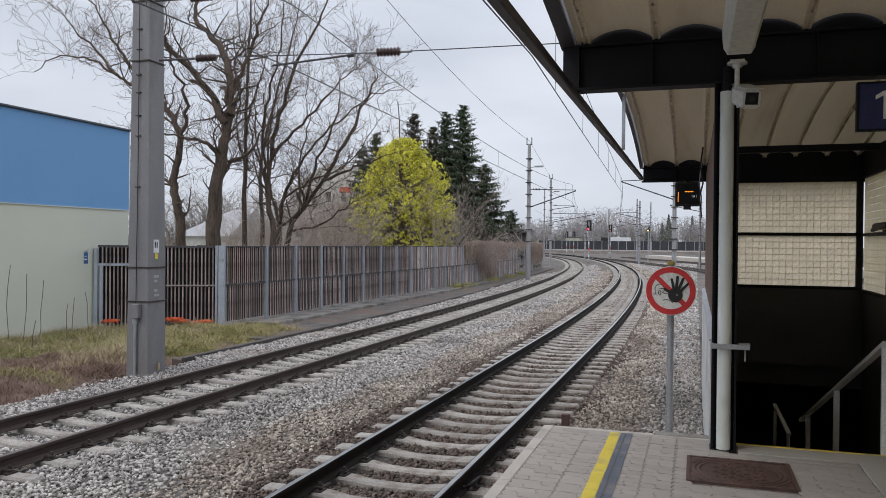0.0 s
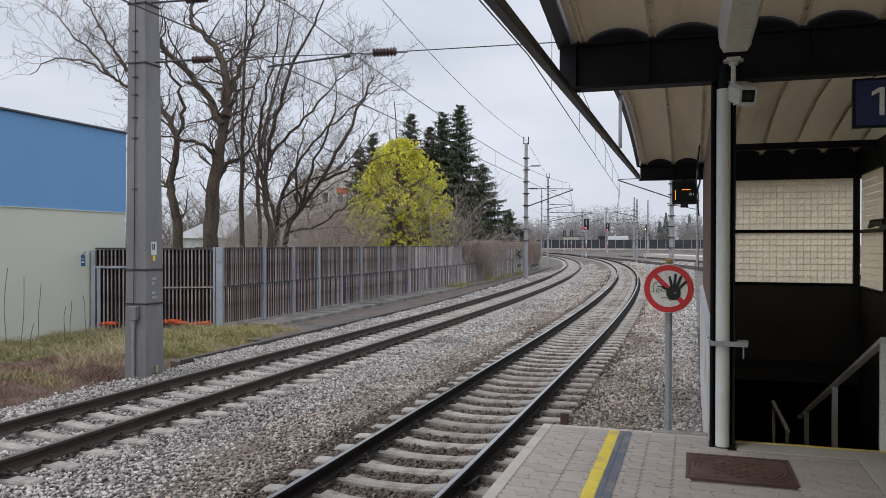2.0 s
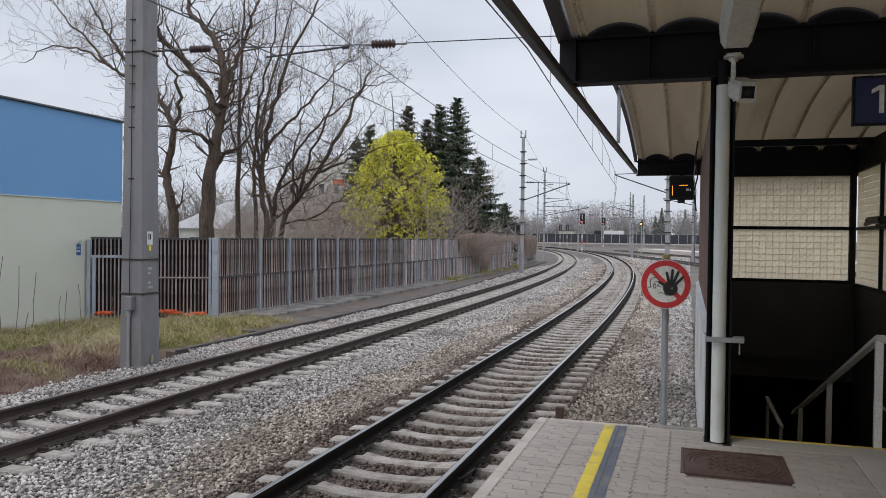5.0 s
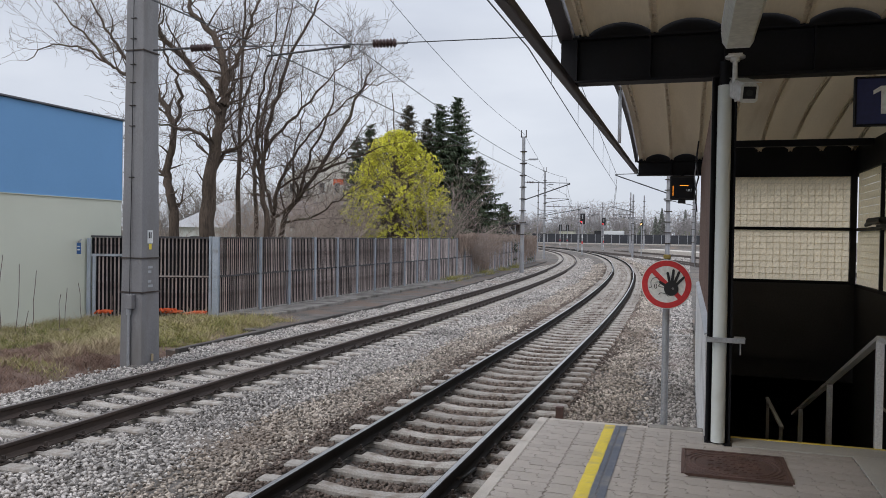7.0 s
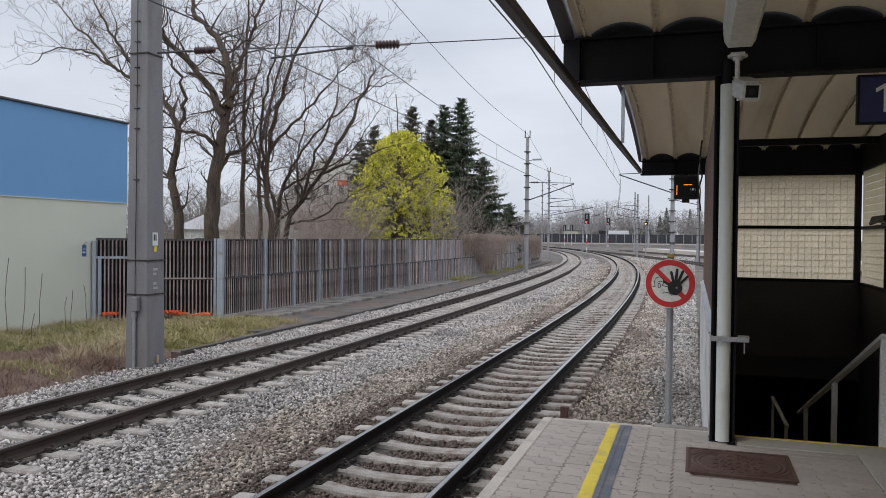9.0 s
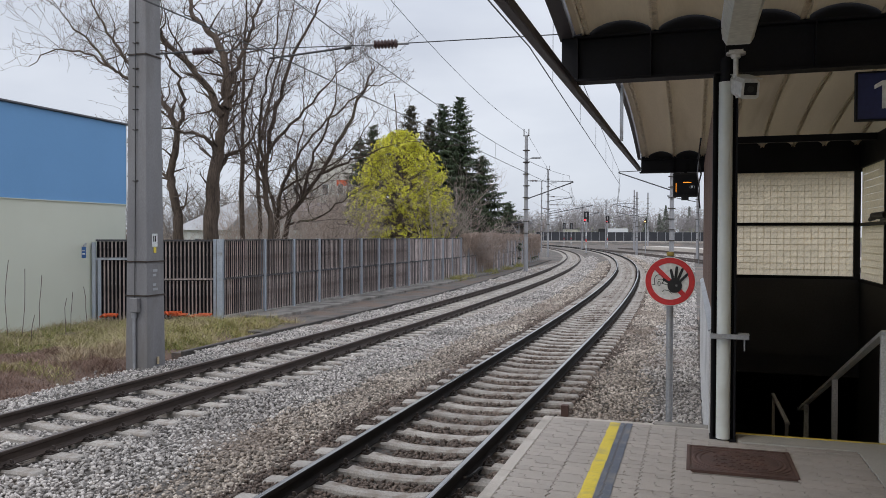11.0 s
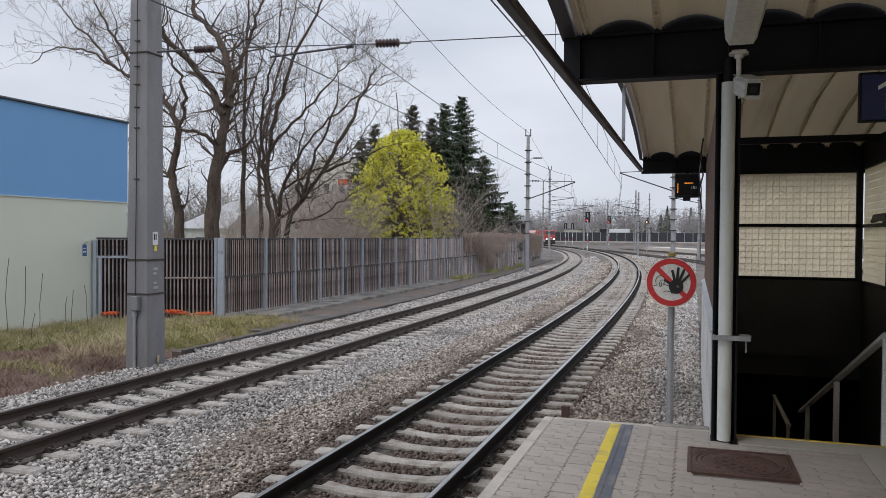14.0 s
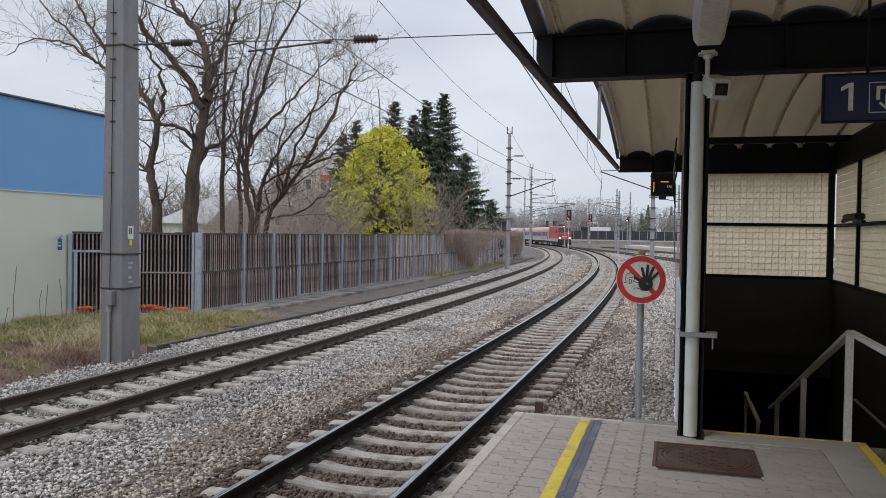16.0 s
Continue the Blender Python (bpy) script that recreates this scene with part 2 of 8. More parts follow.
M_BRACKET = material("roof_bracket", (0.70, 0.61, 0.47), (0.80, 0.71, 0.57), 0.6, 5, 40, 0.1, dirt=(0.36, 0.28, 0.19), dirt_amount=0.12, dirt_scale=8)
M_CLADDING = material("brown_cladding", (0.13, 0.075, 0.055), (0.19, 0.12, 0.09), 0.8, 2, 40, 0.3, vary=0.15, stretch=(6, 6, 0.5))
M_PARAPET = material("parapet_render", (0.60, 0.59, 0.58), (0.70, 0.69, 0.68), 0.9, 1.5, 60, 0.2, dirt=(0.32, 0.31, 0.29), dirt_amount=0.3)
M_GALV = material("galvanised_steel", (0.33, 0.34, 0.36), (0.44, 0.45, 0.47), 0.5, 3, 50, 0.05, metal=0.55, dirt=(0.24, 0.22, 0.2), dirt_amount=0.2, dirt_scale=2)
M_MAST = material("mast_grey", (0.185, 0.18, 0.185), (0.25, 0.245, 0.25), 0.75, 0.9, 50, 0.12, dirt=(0.15, 0.135, 0.125), dirt_amount=0.4, dirt_scale=0.8, stretch=(2, 2, 0.5))
M_FARMAST = material("far_mast_grey", (0.30, 0.30, 0.315), (0.38, 0.38, 0.395), 0.6, 0.9, 30, 0.1, metal=0.2)
M_WIRE = material("wire_copper", (0.06, 0.062, 0.065), (0.10, 0.10, 0.105), 0.5, 3, 40, 0.0, metal=0.5)
M_FENCEWOOD = material("fence_wood", (0.205, 0.155, 0.138), (0.45, 0.375, 0.345), 0.9, 2.5, 40, 0.5, dirt=(0.70, 0.68, 0.66), dirt_amount=0.12, dirt_scale=7, vary=0.45, stretch=(6, 6, 1.0))
M_FENCESTEEL = material("fence_steel", (0.38, 0.42, 0.475), (0.48, 0.51, 0.56), 0.6, 2, 40, 0.05, metal=0.2, dirt=(0.2, 0.16, 0.13), dirt_amount=0.25, dirt_scale=3)
M_BLUE = material("blue_facade", (0.15, 0.335, 0.60), (0.165, 0.355, 0.63), 0.7, 0.5, 30, 0.02, grain=(0.98, 1.02))
M_CREAM = material("cream_facade", (0.585, 0.60, 0.505), (0.63, 0.645, 0.55), 0.85, 0.5, 60, 0.1, dirt=(0.59, 0.60, 0.50), dirt_amount=0.3, dirt_scale=0.4, grain=(0.97, 1.03))
M_ROOFEDGE = material("roof_edge", (0.10, 0.10, 0.11), (0.15, 0.15, 0.16), 0.5, 2, 30, 0.05, metal=0.4)
M_BARK = material("bark", (0.064, 0.044, 0.032), (0.135, 0.098, 0.073), 0.95, 1.2, 7, 1.0, dirt=(0.14, 0.13, 0.07), dirt_amount=0.2, dirt_scale=0.35, depth=0.04, stretch=(4, 4, 0.5), grain=(0.5, 1.4))
M_TWIG = material("twig_bark", (0.105, 0.076, 0.064), (0.18, 0.137, 0.118), 0.95, 2, 20, 0.2)
M_SHRUB = material("shrub_twigs", (0.31, 0.24, 0.20), (0.45, 0.37, 0.32), 0.95, 2, 20, 0.2)
M_BLOSSOM = material("maple_blossom", (0.60, 0.58, 0.065), (0.82, 0.78, 0.13), 0.8, 1.0, 10, 0.0, vary=0.4, island=True)
M_SPRUCE = material("spruce_needles", (0.056, 0.086, 0.048), (0.105, 0.14, 0.075), 0.9, 0.7, 10, 0.0, vary=0.5, island=True)
M_IVY = material("dry_creeper", (0.31, 0.225, 0.18), (0.43, 0.34, 0.28), 0.95, 1.5, 20, 0.2, vary=0.3, island=True)
M_GRASS = material("grass_dry", (0.44, 0.375, 0.16), (0.28, 0.285, 0.085), 0.9, 0.7, 10, 0.0, vary=0.4, island=True)
M_DEADSTEM = material("dead_stems", (0.165, 0.10, 0.074), (0.31, 0.205, 0.158), 0.95, 0.7, 10, 0.0, vary=0.4, island=True)
M_STRAW = material("straw_dry", (0.42, 0.33, 0.21), (0.52, 0.42, 0.28), 0.9, 0.7, 10, 0.0, vary=0.3, island=True)
M_RED = material("red_paint", (0.58, 0.03, 0.034), (0.65, 0.04, 0.042), 0.5, 4, 30, 0.02)
M_WHITE = material("white_enamel", (0.66, 0.67, 0.67), (0.74, 0.75, 0.75), 0.4, 4, 30, 0.02)
M_BLACK = material("black_matt", (0.011, 0.011, 0.012), (0.02, 0.02, 0.021), 0.6, 4, 30, 0.02)
M_NAVY = material("navy_enamel", (0.012, 0.018, 0.085), (0.016, 0.023, 0.10), 0.35, 4, 30, 0.0)
M_CAMERA = material("camera_housing", (0.62, 0.62, 0.60), (0.68, 0.68, 0.66), 0.4, 4, 30, 0.02)
M_LAMPCOVER = material("lamp_diffuser", (0.62, 0.62, 0.56), (0.70, 0.70, 0.64), 0.35, 2, 20, 0.02)
M_INSUL = material("brown_insulator", (0.06, 0.033, 0.032), (0.09, 0.05, 0.048), 0.3, 4, 20, 0.0)
M_ORANGE = material("orange_mesh", (0.62, 0.085, 0.02), (0.70, 0.12, 0.03), 0.6, 5, 30, 0.1)


def translucent(m, share):
    """Lets part of the light pass through a thin sheet."""
    t = m.node_tree
    b = t.nodes["Principled BSDF"]
    tr = t.nodes.new("ShaderNodeBsdfTranslucent")
    mx = t.nodes.new("ShaderNodeMixShader")
    mx.inputs[0].default_value = share
    t.links.new(b.inputs["Base Color"].links[0].from_socket, tr.inputs["Color"])
    t.links.new(b.outputs["BSDF"], mx.inputs[1])
    t.links.new(tr.outputs["BSDF"], mx.inputs[2])
    t.links.new(mx.outputs["Shader"], t.nodes["Material Output"].inputs["Surface"])
    return m


translucent(M_SHEET, 0.07)
translucent(M_BRACKET, 0.12)
translucent(M_BLOSSOM, 0.3)

# ---------------------------------------------------------------- the line of the tracks
RAIL_Z = -0.55
TRACKS = {"left": (-8.11, 20.0, 500.0), "right": (-3.08, 18.0, 545.0)}


def along(track, s):
    """The centre of a track s metres along it, and its unit side vector (to the right)."""
    x0, y0, r = TRACKS[track]
    if s <= y0:
        return Vector((x0, s, 0)), Vector((1, 0, 0))
    a = (s - y0) / r
    return Vector((x0 - r * (1 - math.cos(a)), y0 + r * math.sin(a), 0)), Vector((math.cos(a), math.sin(a), 0))


def centre_x(track, y):
    x0, y0, r = TRACKS[track]
    return x0 if y <= y0 else x0 - (r - math.sqrt(max(0.0, r * r - (y - y0) ** 2)))


# ground: one sheet to the horizon, with a trench under the stairs and the bed under the tracks
ground = Shape()
HOLE = (0.40, 3.07, 7.9, 16.9)


def grid(xs, ys, z):
    g = Shape()
    for i in range(len(xs) - 1):
        for j in range(len(ys) - 1):
            if xs[i] >= 0.0 and xs[i + 1] <= 3.6 and ys[j] >= 1.9 and ys[j + 1] <= 17.5:
                continue
            g.add([(xs[i], ys[j], z), (xs[i + 1], ys[j], z), (xs[i + 1], ys[j + 1], z), (xs[i], ys[j + 1], z)], [(0, 1, 2, 3)])
    return g


structure("ground", grid([-2500, -200, -60, -17, 0.0, 3.6, 60, 200, 2500], [-900, -60, 1.9, 17.5, 60, 200, 600, 3500], -0.98), M_GROUND,
          "dull green and brown open ground reaching to the horizon", "ground")

def fence_x(y):
    return -13.58 - (0.00085 * (y - 30) ** 2 if y > 30 else 0)


def path_w(y):
    return 2.62 - max(0.0, min(1.4, (y - 31) * 0.042))


# ballast bed under both tracks
def bed_z(x, y):
    z = -0.79 + 0.035 * noise.noise((x * 0.9, y * 0.9, 0.3))
    u = min(abs(x - centre_x("left", y)), abs(x - centre_x("right", y)))
    return z - 0.03 * max(0.0, min(1.0, (1.12 - u) / 0.25))


bed = Shape()
ys = [-60, -30, -10, 0] + [2 + 2.0 * i for i in range(60)] + [130 + 10 * i for i in range(14)]
cols = 44
rows_v = []
for y in ys:
    xl = centre_x("left", y) - 2.15
    if y > 80:
        xl -= min(3.5, (y - 80) * 0.4)
    if y > 14.5:
        xl = min(xl, fence_x(min(y, 85)) + 0.2 + path_w(y))
    xr = -1.55 if y < 8.05 else (0.1 if y < 17.3 else min(4.0, 0.1 + (y - 17.3) * 0.4))
    xr = max(xr, centre_x("right", y) + 3.0)
    for k in range(cols + 1):
        x = xl + (xr - xl) * k / cols
        z = bed_z(x, y) if y < 130 else -0.80
        if k == 0 and y < 14.5:
            z = -0.985
        rows_v.append((x, y, z))
bed.add(rows_v, [(j * (cols + 1) + k, j * (cols + 1) + k + 1, (j + 1) * (cols + 1) + k + 1, (j + 1) * (cols + 1) + k)
                 for j in range(len(ys) - 1) for k in range(cols)])
structure("ballast_bed", bed, M_BALLAST, "bed of crushed stone ballast under the tracks, darkened for shade between stones", "ballast", smooth=True)

# earth verge beside the blue building, rising a little to the wall
verge = Shape()
vx = [-17.0 + 0.4 * i for i in range(17)]
vy = [-20, -10, 0, 4] + [6 + 0.5 * i for i in range(32)]
vv = []
for y in vy:
    for i, x in enumerate(vx):
        edge = 0 if x > -10.9 else min(1.0, (-10.9 - x) / 1.2)
        vv.append((x, y, -0.96 + 0.22 * edge + 0.05 * noise.noise((x, y, 5.0)) + 0.02 * noise.noise((x * 4, y * 4, 1.0))))
n = len(vx)
verge.add(vv, [(j * n + i, j * n + i + 1, (j + 1) * n + i + 1, (j + 1) * n + i) for j in range(len(vy) - 1) for i in range(n - 1)])
structure("verge", verge, M_SOIL, "bare earth verge with thin dry grass beside the track", "verge", smooth=True)


M_DARKKERB = material("dark_kerb", (0.045, 0.04, 0.036), (0.085, 0.075, 0.068), 0.9, 2, 40, 0.3)
# cable-duct path between the fence and the track, in slabs with a raised edge
path = thing("cable_path", pose(0, 0, 0), "dark weathered concrete path slabs along the fence", "path", kind="structure")
for i in range(35):
    y0 = 14.7 + 2.0 * i
    y1 = y0 + 1.965
    s = Shape()
    e0, e1 = fence_x(y0) + 0.16, fence_x(y1) + 0.16
    w0, w1 = path_w(y0), path_w(y1)
    s.add([(e0, y0, -0.9), (e0 + w0, y0, -0.9), (e1 + w1, y1, -0.9), (e1, y1, -0.9),
           (e0, y0, -0.745), (e0 + w0, y0, -0.765), (e1 + w1, y1, -0.765), (e1, y1, -0.745)],
          [(3, 2, 1, 0), (4, 5, 6, 7), (0, 1, 5, 4), (1, 2, 6, 5), (2, 3, 7, 6), (3, 0, 4, 7)])
    if i < 3:
        s = Shape().box(e0 + w0 - (0.25, 0.3, 0.8)[i], e0 + w0 - 0.001, y0, y1, -0.9, -0.76)
    part("slab", s, M_ASPHALT, path)
    k = Shape()
    k.add([(e0 + w0 + a, y0, z) for z in (-0.95, -0.715) for a in (0.0, 0.09)] + [(e1 + w1 + a, y1, z) for z in (-0.95, -0.715) for a in (0.0, 0.09)],
          [(0, 1, 3, 2), (4, 6, 7, 5), (0, 4, 5, 1), (2, 3, 7, 6), (0, 2, 6, 4), (1, 5, 7, 3)])
    part("edge_kerb", k, M_DARKKERB, path)

# ---------------------------------------------------------------- rails and sleepers
RAIL_PROFILE = [(-0.075, -0.172), (0.075, -0.172), (0.075, -0.160), (0.020, -0.142), (0.009, -0.125), (0.009, -0.060), (0.016, -0.048),
                (0.036, -0.038), (0.036, -0.010), (0.031, -0.002), (-0.031, -0.002), (-0.036, -0.010), (-0.036, -0.038), (-0.016, -0.048),
                (-0.009, -0.060), (-0.009, -0.125), (-0.020, -0.142), (-0.075, -0.160)]
HEAD_PROFILE = [(-0.029, -0.003), (0.029, -0.003), (0.024, 0.0), (-0.024, 0.0)]


def sleeper_mesh():
    s = Shape()
    st = []
    for x, top, half in ((-1.30, -0.03, 0.088), (-1.27, 0.0, 0.093), (-0.55, 0.0, 0.093), (-0.32, -0.03, 0.078), (0.0, -0.037, 0.074),
                         (0.32, -0.03, 0.078), (0.55, 0.0, 0.093), (1.27, 0.0, 0.093), (1.30, -0.03, 0.088)):
        st.append((x, top, half))
    v = []
    for x, top, half in st:
        v += [(x, -0.108, -0.22), (x, 0.108, -0.22), (x, half + 0.012, top - 0.025), (x, half - 0.012, top), (x, -half + 0.012, top), (x, -half - 0.012, top - 0.025)]
    m = len(st)
    f = [(j * 6 + i, j * 6 + (i + 1) % 6, (j + 1) * 6 + (i + 1) % 6, (j + 1) * 6 + i) for j in range(m - 1) for i in range(6)]
    f += [(0, 1, 2, 3, 4, 5), tuple((m - 1) * 6 + i for i in range(6))]
    return s.add(v, f).mesh("sleeper", M_SLEEPER)


def clip_shape():
    """One rail fastening: two bent spring clips with bolts on a ribbed plate."""
    s = Shape()
    s.box(-0.16, 0.16, -0.075, 0.075, -0.012, 0.006)
    for k in (-1, 1):
        s.path([(k * 0.06, -0.06, 0.02), (k * 0.10, -0.055, 0.05), (k * 0.145, -0.02, 0.03), (k * 0.145, 0.02, 0.03), (k * 0.10, 0.055, 0.05), (k * 0.06, 0.06, 0.02)], 0.011, 5)
        s.tube((k * 0.115, 0, 0), (k * 0.115, 0, 0.085), 0.017, n=6)
    return s


SLEEPER = sleeper_mesh()
CLIP = clip_shape()


def build_track(which, head, label):
    t = thing("railway_track", pose(0, 0, 0), label, "track", group="railway tracks", kind="structure")
    for side in (-0.7535, 0.7535):
        st, hd = [], []
        s = -60.0
        while s < 860:
            o, r = along(which, s)
            o = o + r * side + Vector((0, 0, RAIL_Z))
            st.append((o, r, Vector((0, 0, 1))))
            s += 60 if s < 0 else (3.0 if s < 240 else 10.0)
        rail = part("rail", Shape().sweep(RAIL_PROFILE, st), M_RAIL if which == "left" else M_RAIL_OILY, t, "rusty brown steel rail" if which == "left" else "dark oily steel rail")
        part("running_surface", Shape().sweep(HEAD_PROFILE, st), head, rail, "worn shiny top of the rail")
    rnd = random.Random(4)
    clips_v, clips_f, base = [], [], 0
    for i in range(296):
        s = 3.2 + 0.6 * i
        o, r = along(which, s)
        a = math.atan2(r.y, r.x) + radians(rnd.uniform(-0.4, 0.4))
        ob = part("sleeper", SLEEPER, M_SLEEPER, t)
        ob.location, ob.rotation_euler = (o.x, o.y, RAIL_Z - 0.186 + rnd.uniform(-0.004, 0.004)), (0, 0, a)
        if s < 60:
            for side in (-0.7535, 0.7535):
                m = Matrix.Translation(o + r * side + Vector((0, 0, RAIL_Z - 0.176))) @ Matrix.Rotation(a, 4, "Z")
                clips_v += [tuple(m @ Vector(p)) for p in CLIP.v]
                clips_f += [tuple(k + base for k in f) for f in CLIP.f]
                base += len(CLIP.v)
    c = Shape()
    c.v, c.f = clips_v, clips_f
    tagged(part("rail_fastenings", c, M_CLIP, t, "dark iron spring clips and bolts"), kind="stuff")


build_track("right", M_RAILTOP, "curved railway track with polished rails on concrete sleepers")
build_track("left", M_RAILTOP_DULL, "curved railway track with dull brown rails on concrete sleepers")

# ---------------------------------------------------------------- platform
plat = thing("platform", pose(0, 0, 0), "grey paved station platform with yellow warning line", "platform", kind="structure")
body = Shape()
body.box(-1.44, 0.384, -60, 8.0, -1.1, -0.085)
body.box(0.401, 1.70, -60, 7.62, -1.1, -0.31)
body.box(1.701, 3.30, -60, 2.0, -4.2, -0.003)
body.box(3.302, 5.1, -60, 16.9, -1.1, -0.02)
part("foundation", body, M_CONCRETE, plat, "grey concrete platform body")
part("sand_bed", Shape().box(-1.37, 1.364, -60, 7.55, -0.084, -0.016).box(-1.37, 0.384, 7.551, 7.93, -0.084, -0.016), M_JOINT, plat, "dark sand in the joints")
part("paving", Shape().box(-1.372, 1.364, -60, 2.98, -0.0155, -0.002), M_PAVER, plat, "grey paving")
part("warning_line", Shape().box(-0.793, -0.692, -60, 2.98, -0.0018, 0.002), M_YELLOW, plat)
part("guide_line", Shape().box(-0.688, -0.571, -60, 2.98, -0.0018, 0.002), M_BLUEGREY, plat)
for i in range(68):
    y1 = 8.06 - i * 1.0
    part("kerb_stone", Shape().box(-1.48, -1.375, y1 - 0.994, y1, -0.36, 0.0, 0.008), M_KERB, plat)
for i in range(2):
    part("end_kerb", Shape().box(-1.372 + i * 1.0, -0.378 + i * 0.53, 7.97, 8.06, -0.3, -0.001, 0.006), M_KERB, plat)
part("end_upstand", Shape().box(-0.37, 0.14, 8.0, 8.12, -0.9, 0.012, 0.01), M_CONCRETE, plat, "low weathered concrete upstand")

# smooth cement floor round the stairs, with its yellow edge
part("cement_apron", Shape().box(0.385, 1.70, 7.552, 7.86, -0.3, 0.004, 0.004).box(1.366, 1.70, 2.0, 7.60, -0.3, 0.003, 0.004),
     M_LANDING, plat, "smooth grey cement apron")
part("stair_edge", Shape().box(0.385, 1.70, 7.862, 7.91, -0.3, 0.006, 0.004).box(1.702, 1.79, 2.0, 7.91, -0.3, 0.006, 0.004), M_YELLOW, plat, "worn yellow edge marking")

# ---------------------------------------------------------------- canopy: steel frame with arched corrugated sheets
canopy = thing("platform_canopy", pose(0, 0, 0), "platform canopy of black steel beams and arched beige corrugated sheets", "canopy", kind="structure")
BEAMS = (-11.5, -1.9, 7.7, 17.3)
XL, XR = -1.12, 4.7
for y in BEAMS:
    b = Shape()
    z0, z1 = (3.36, 3.80) if y < 17 else (3.22, 3.53)
    x0 = XL if y > 17 else XL - 0.127
    b.box(XL + 0.03, XR, y - 0.012, y + 0.012, z0 + 0.025, z1 - 0.023)
    b.box(XL, XR, y - 0.10, y + 0.10, z0, z0 + 0.025, 0.004)
    b.box(x0, XR, y - 0.10, y + 0.10, z1 - 0.023, z1, 0.004)
    if y < 17:
        # end plate with its lower corner cut away
        prof = [(x0, z1 - 0.024), (x0, 3.55), (XL - 0.042, 3.40), (XL + 0.029, 3.386), (XL + 0.029, z1 - 0.024)]
        b.add([(px, y + s, pz) for s in (-0.098, 0.098) for px, pz in prof], [(0, 1, 2, 3, 4), (9, 8, 7, 6, 5)] + [(i, 5 + i, 5 + (i + 1) % 5, (i + 1) % 5) for i in range(5)])
    for x in (-0.42, 0.25, 1.0, 2.0, 3.0):
        b.box(x, x + 0.014, y - 0.09, y + 0.09, z0 + 0.025, z1 - 0.023)
    part("closure_plate", Shape().box(XL + 0.03, XR, y - 0.014, y + 0.014, z1 + 0.001, z1 + 0.19), M_BLACKSTEEL, canopy, "dark closing plate over the beam")
    part("beam", b, M_BLACKSTEEL, canopy, "black steel roof beam")
part("edge_tube", Shape().box(XL - 0.058, XL + 0.022, -12, 17.4, 3.28, 3.359, 0.01), M_VIOLETSTEEL, canopy, "dark square steel edge tube")


def arch_z(y):
    for a, b in zip(BEAMS, BEAMS[1:]):
        if a <= y <= b:
            u = (y - (a + b) / 2) / ((b - a) / 2)
            end = 3.82 if b < 17 else 3.56
            return 3.82 + (end - 3.82) * (u + 1) / 2 + (0.55 if b > 17 else 0.5) * (1 - u * u)
    return 3.82


# two folded flanges with a groove between them
FLANGE = ((-0.036, -0.024), (-0.013, -0.024), (-0.013, -0.004), (0.013, -0.004), (0.013, -0.024), (0.036, -0.024), (0.026, 0.03), (-0.026, 0.03))
for a, b in zip(BEAMS, BEAMS[1:]):
    ys_a = [a + 0.03 + (b - a - 0.06) * i / 28 for i in range(29)]
    fascia = Shape()
    v = []
    for y in ys_a:
        z = arch_z(y)
        e0, e1 = (XL - 0.04, XL + 0.02) if b > 17 else (XL - 0.15, XL - 0.015)
        v += [(e0, y, z - 0.06), (e1, y, z - 0.06), (e1, y, z + 0.12), (e0, y, z + 0.12)]
    fascia.add(v, [(j * 4 + i, j * 4 + (i + 1) % 4, j * 4 + 4 + (i + 1) % 4, j * 4 + 4 + i) for j in range(28) for i in range(4)] + [(0, 1, 2, 3), (112, 113, 114, 115)])
    part("edge_strip", fascia, M_VIOLETSTEEL, canopy, "dark curved edge strip")
    ym = (a + b) / 2
    part("edge_strut", Shape().box(XL, XL + 0.05, ym - 0.025, ym + 0.025, 3.36, arch_z(ym) - 0.02), M_FENCESTEEL, canopy, "bluish steel strut")
    # sheets: each one a shallow trough turned over, with flanged joints between
    W, first = (0.563, -0.968) if b > 17 else (0.645, -1.02)
    x = XL + 0.02 if b > 17 else XL - 0.02
    while x < XR:
        w = first - x if x < XL + 0.05 else W
        v, m = [], 12
        for y in ys_a:
            z = arch_z(y)
            for k in range(m + 1):
                u = k / m
                v.append((x + 0.02 + (w - 0.04) * u, y, z + 0.11 * math.sin(math.pi * u) ** 0.7 if w == W else z + 0.02 * u))
        nn = m + 1
        s = Shape().add(v, [(j * nn + k, j * nn + k + 1, (j + 1) * nn + k + 1, (j + 1) * nn + k) for j in range(28) for k in range(m)])
        part("roof_sheet", s, M_SHEET, canopy, smooth=True)
        rib = Shape()
        v = []
        for y in ys_a:
            z = arch_z(y)
            v += [(x + w + u, y, z + k) for u, k in FLANGE]
        nf = len(FLANGE)
        rib.add(v, [(j * nf + i, j * nf + (i + 1) % nf, (j + 1) * nf + (i + 1) % nf, (j + 1) * nf + i) for j in range(28) for i in range(nf)] + [tuple(range(nf)), tuple(28 * nf + i for i in range(nf))])
        for j in range(1, 28):
            y = ys_a[j]
            rib.tube((x + w, y, arch_z(y) - 0.004), (x + w, y, arch_z(y) - 0.026), 0.010, n=6)
        part("sheet_joint", rib, M_BRACKET, canopy)
        x += w
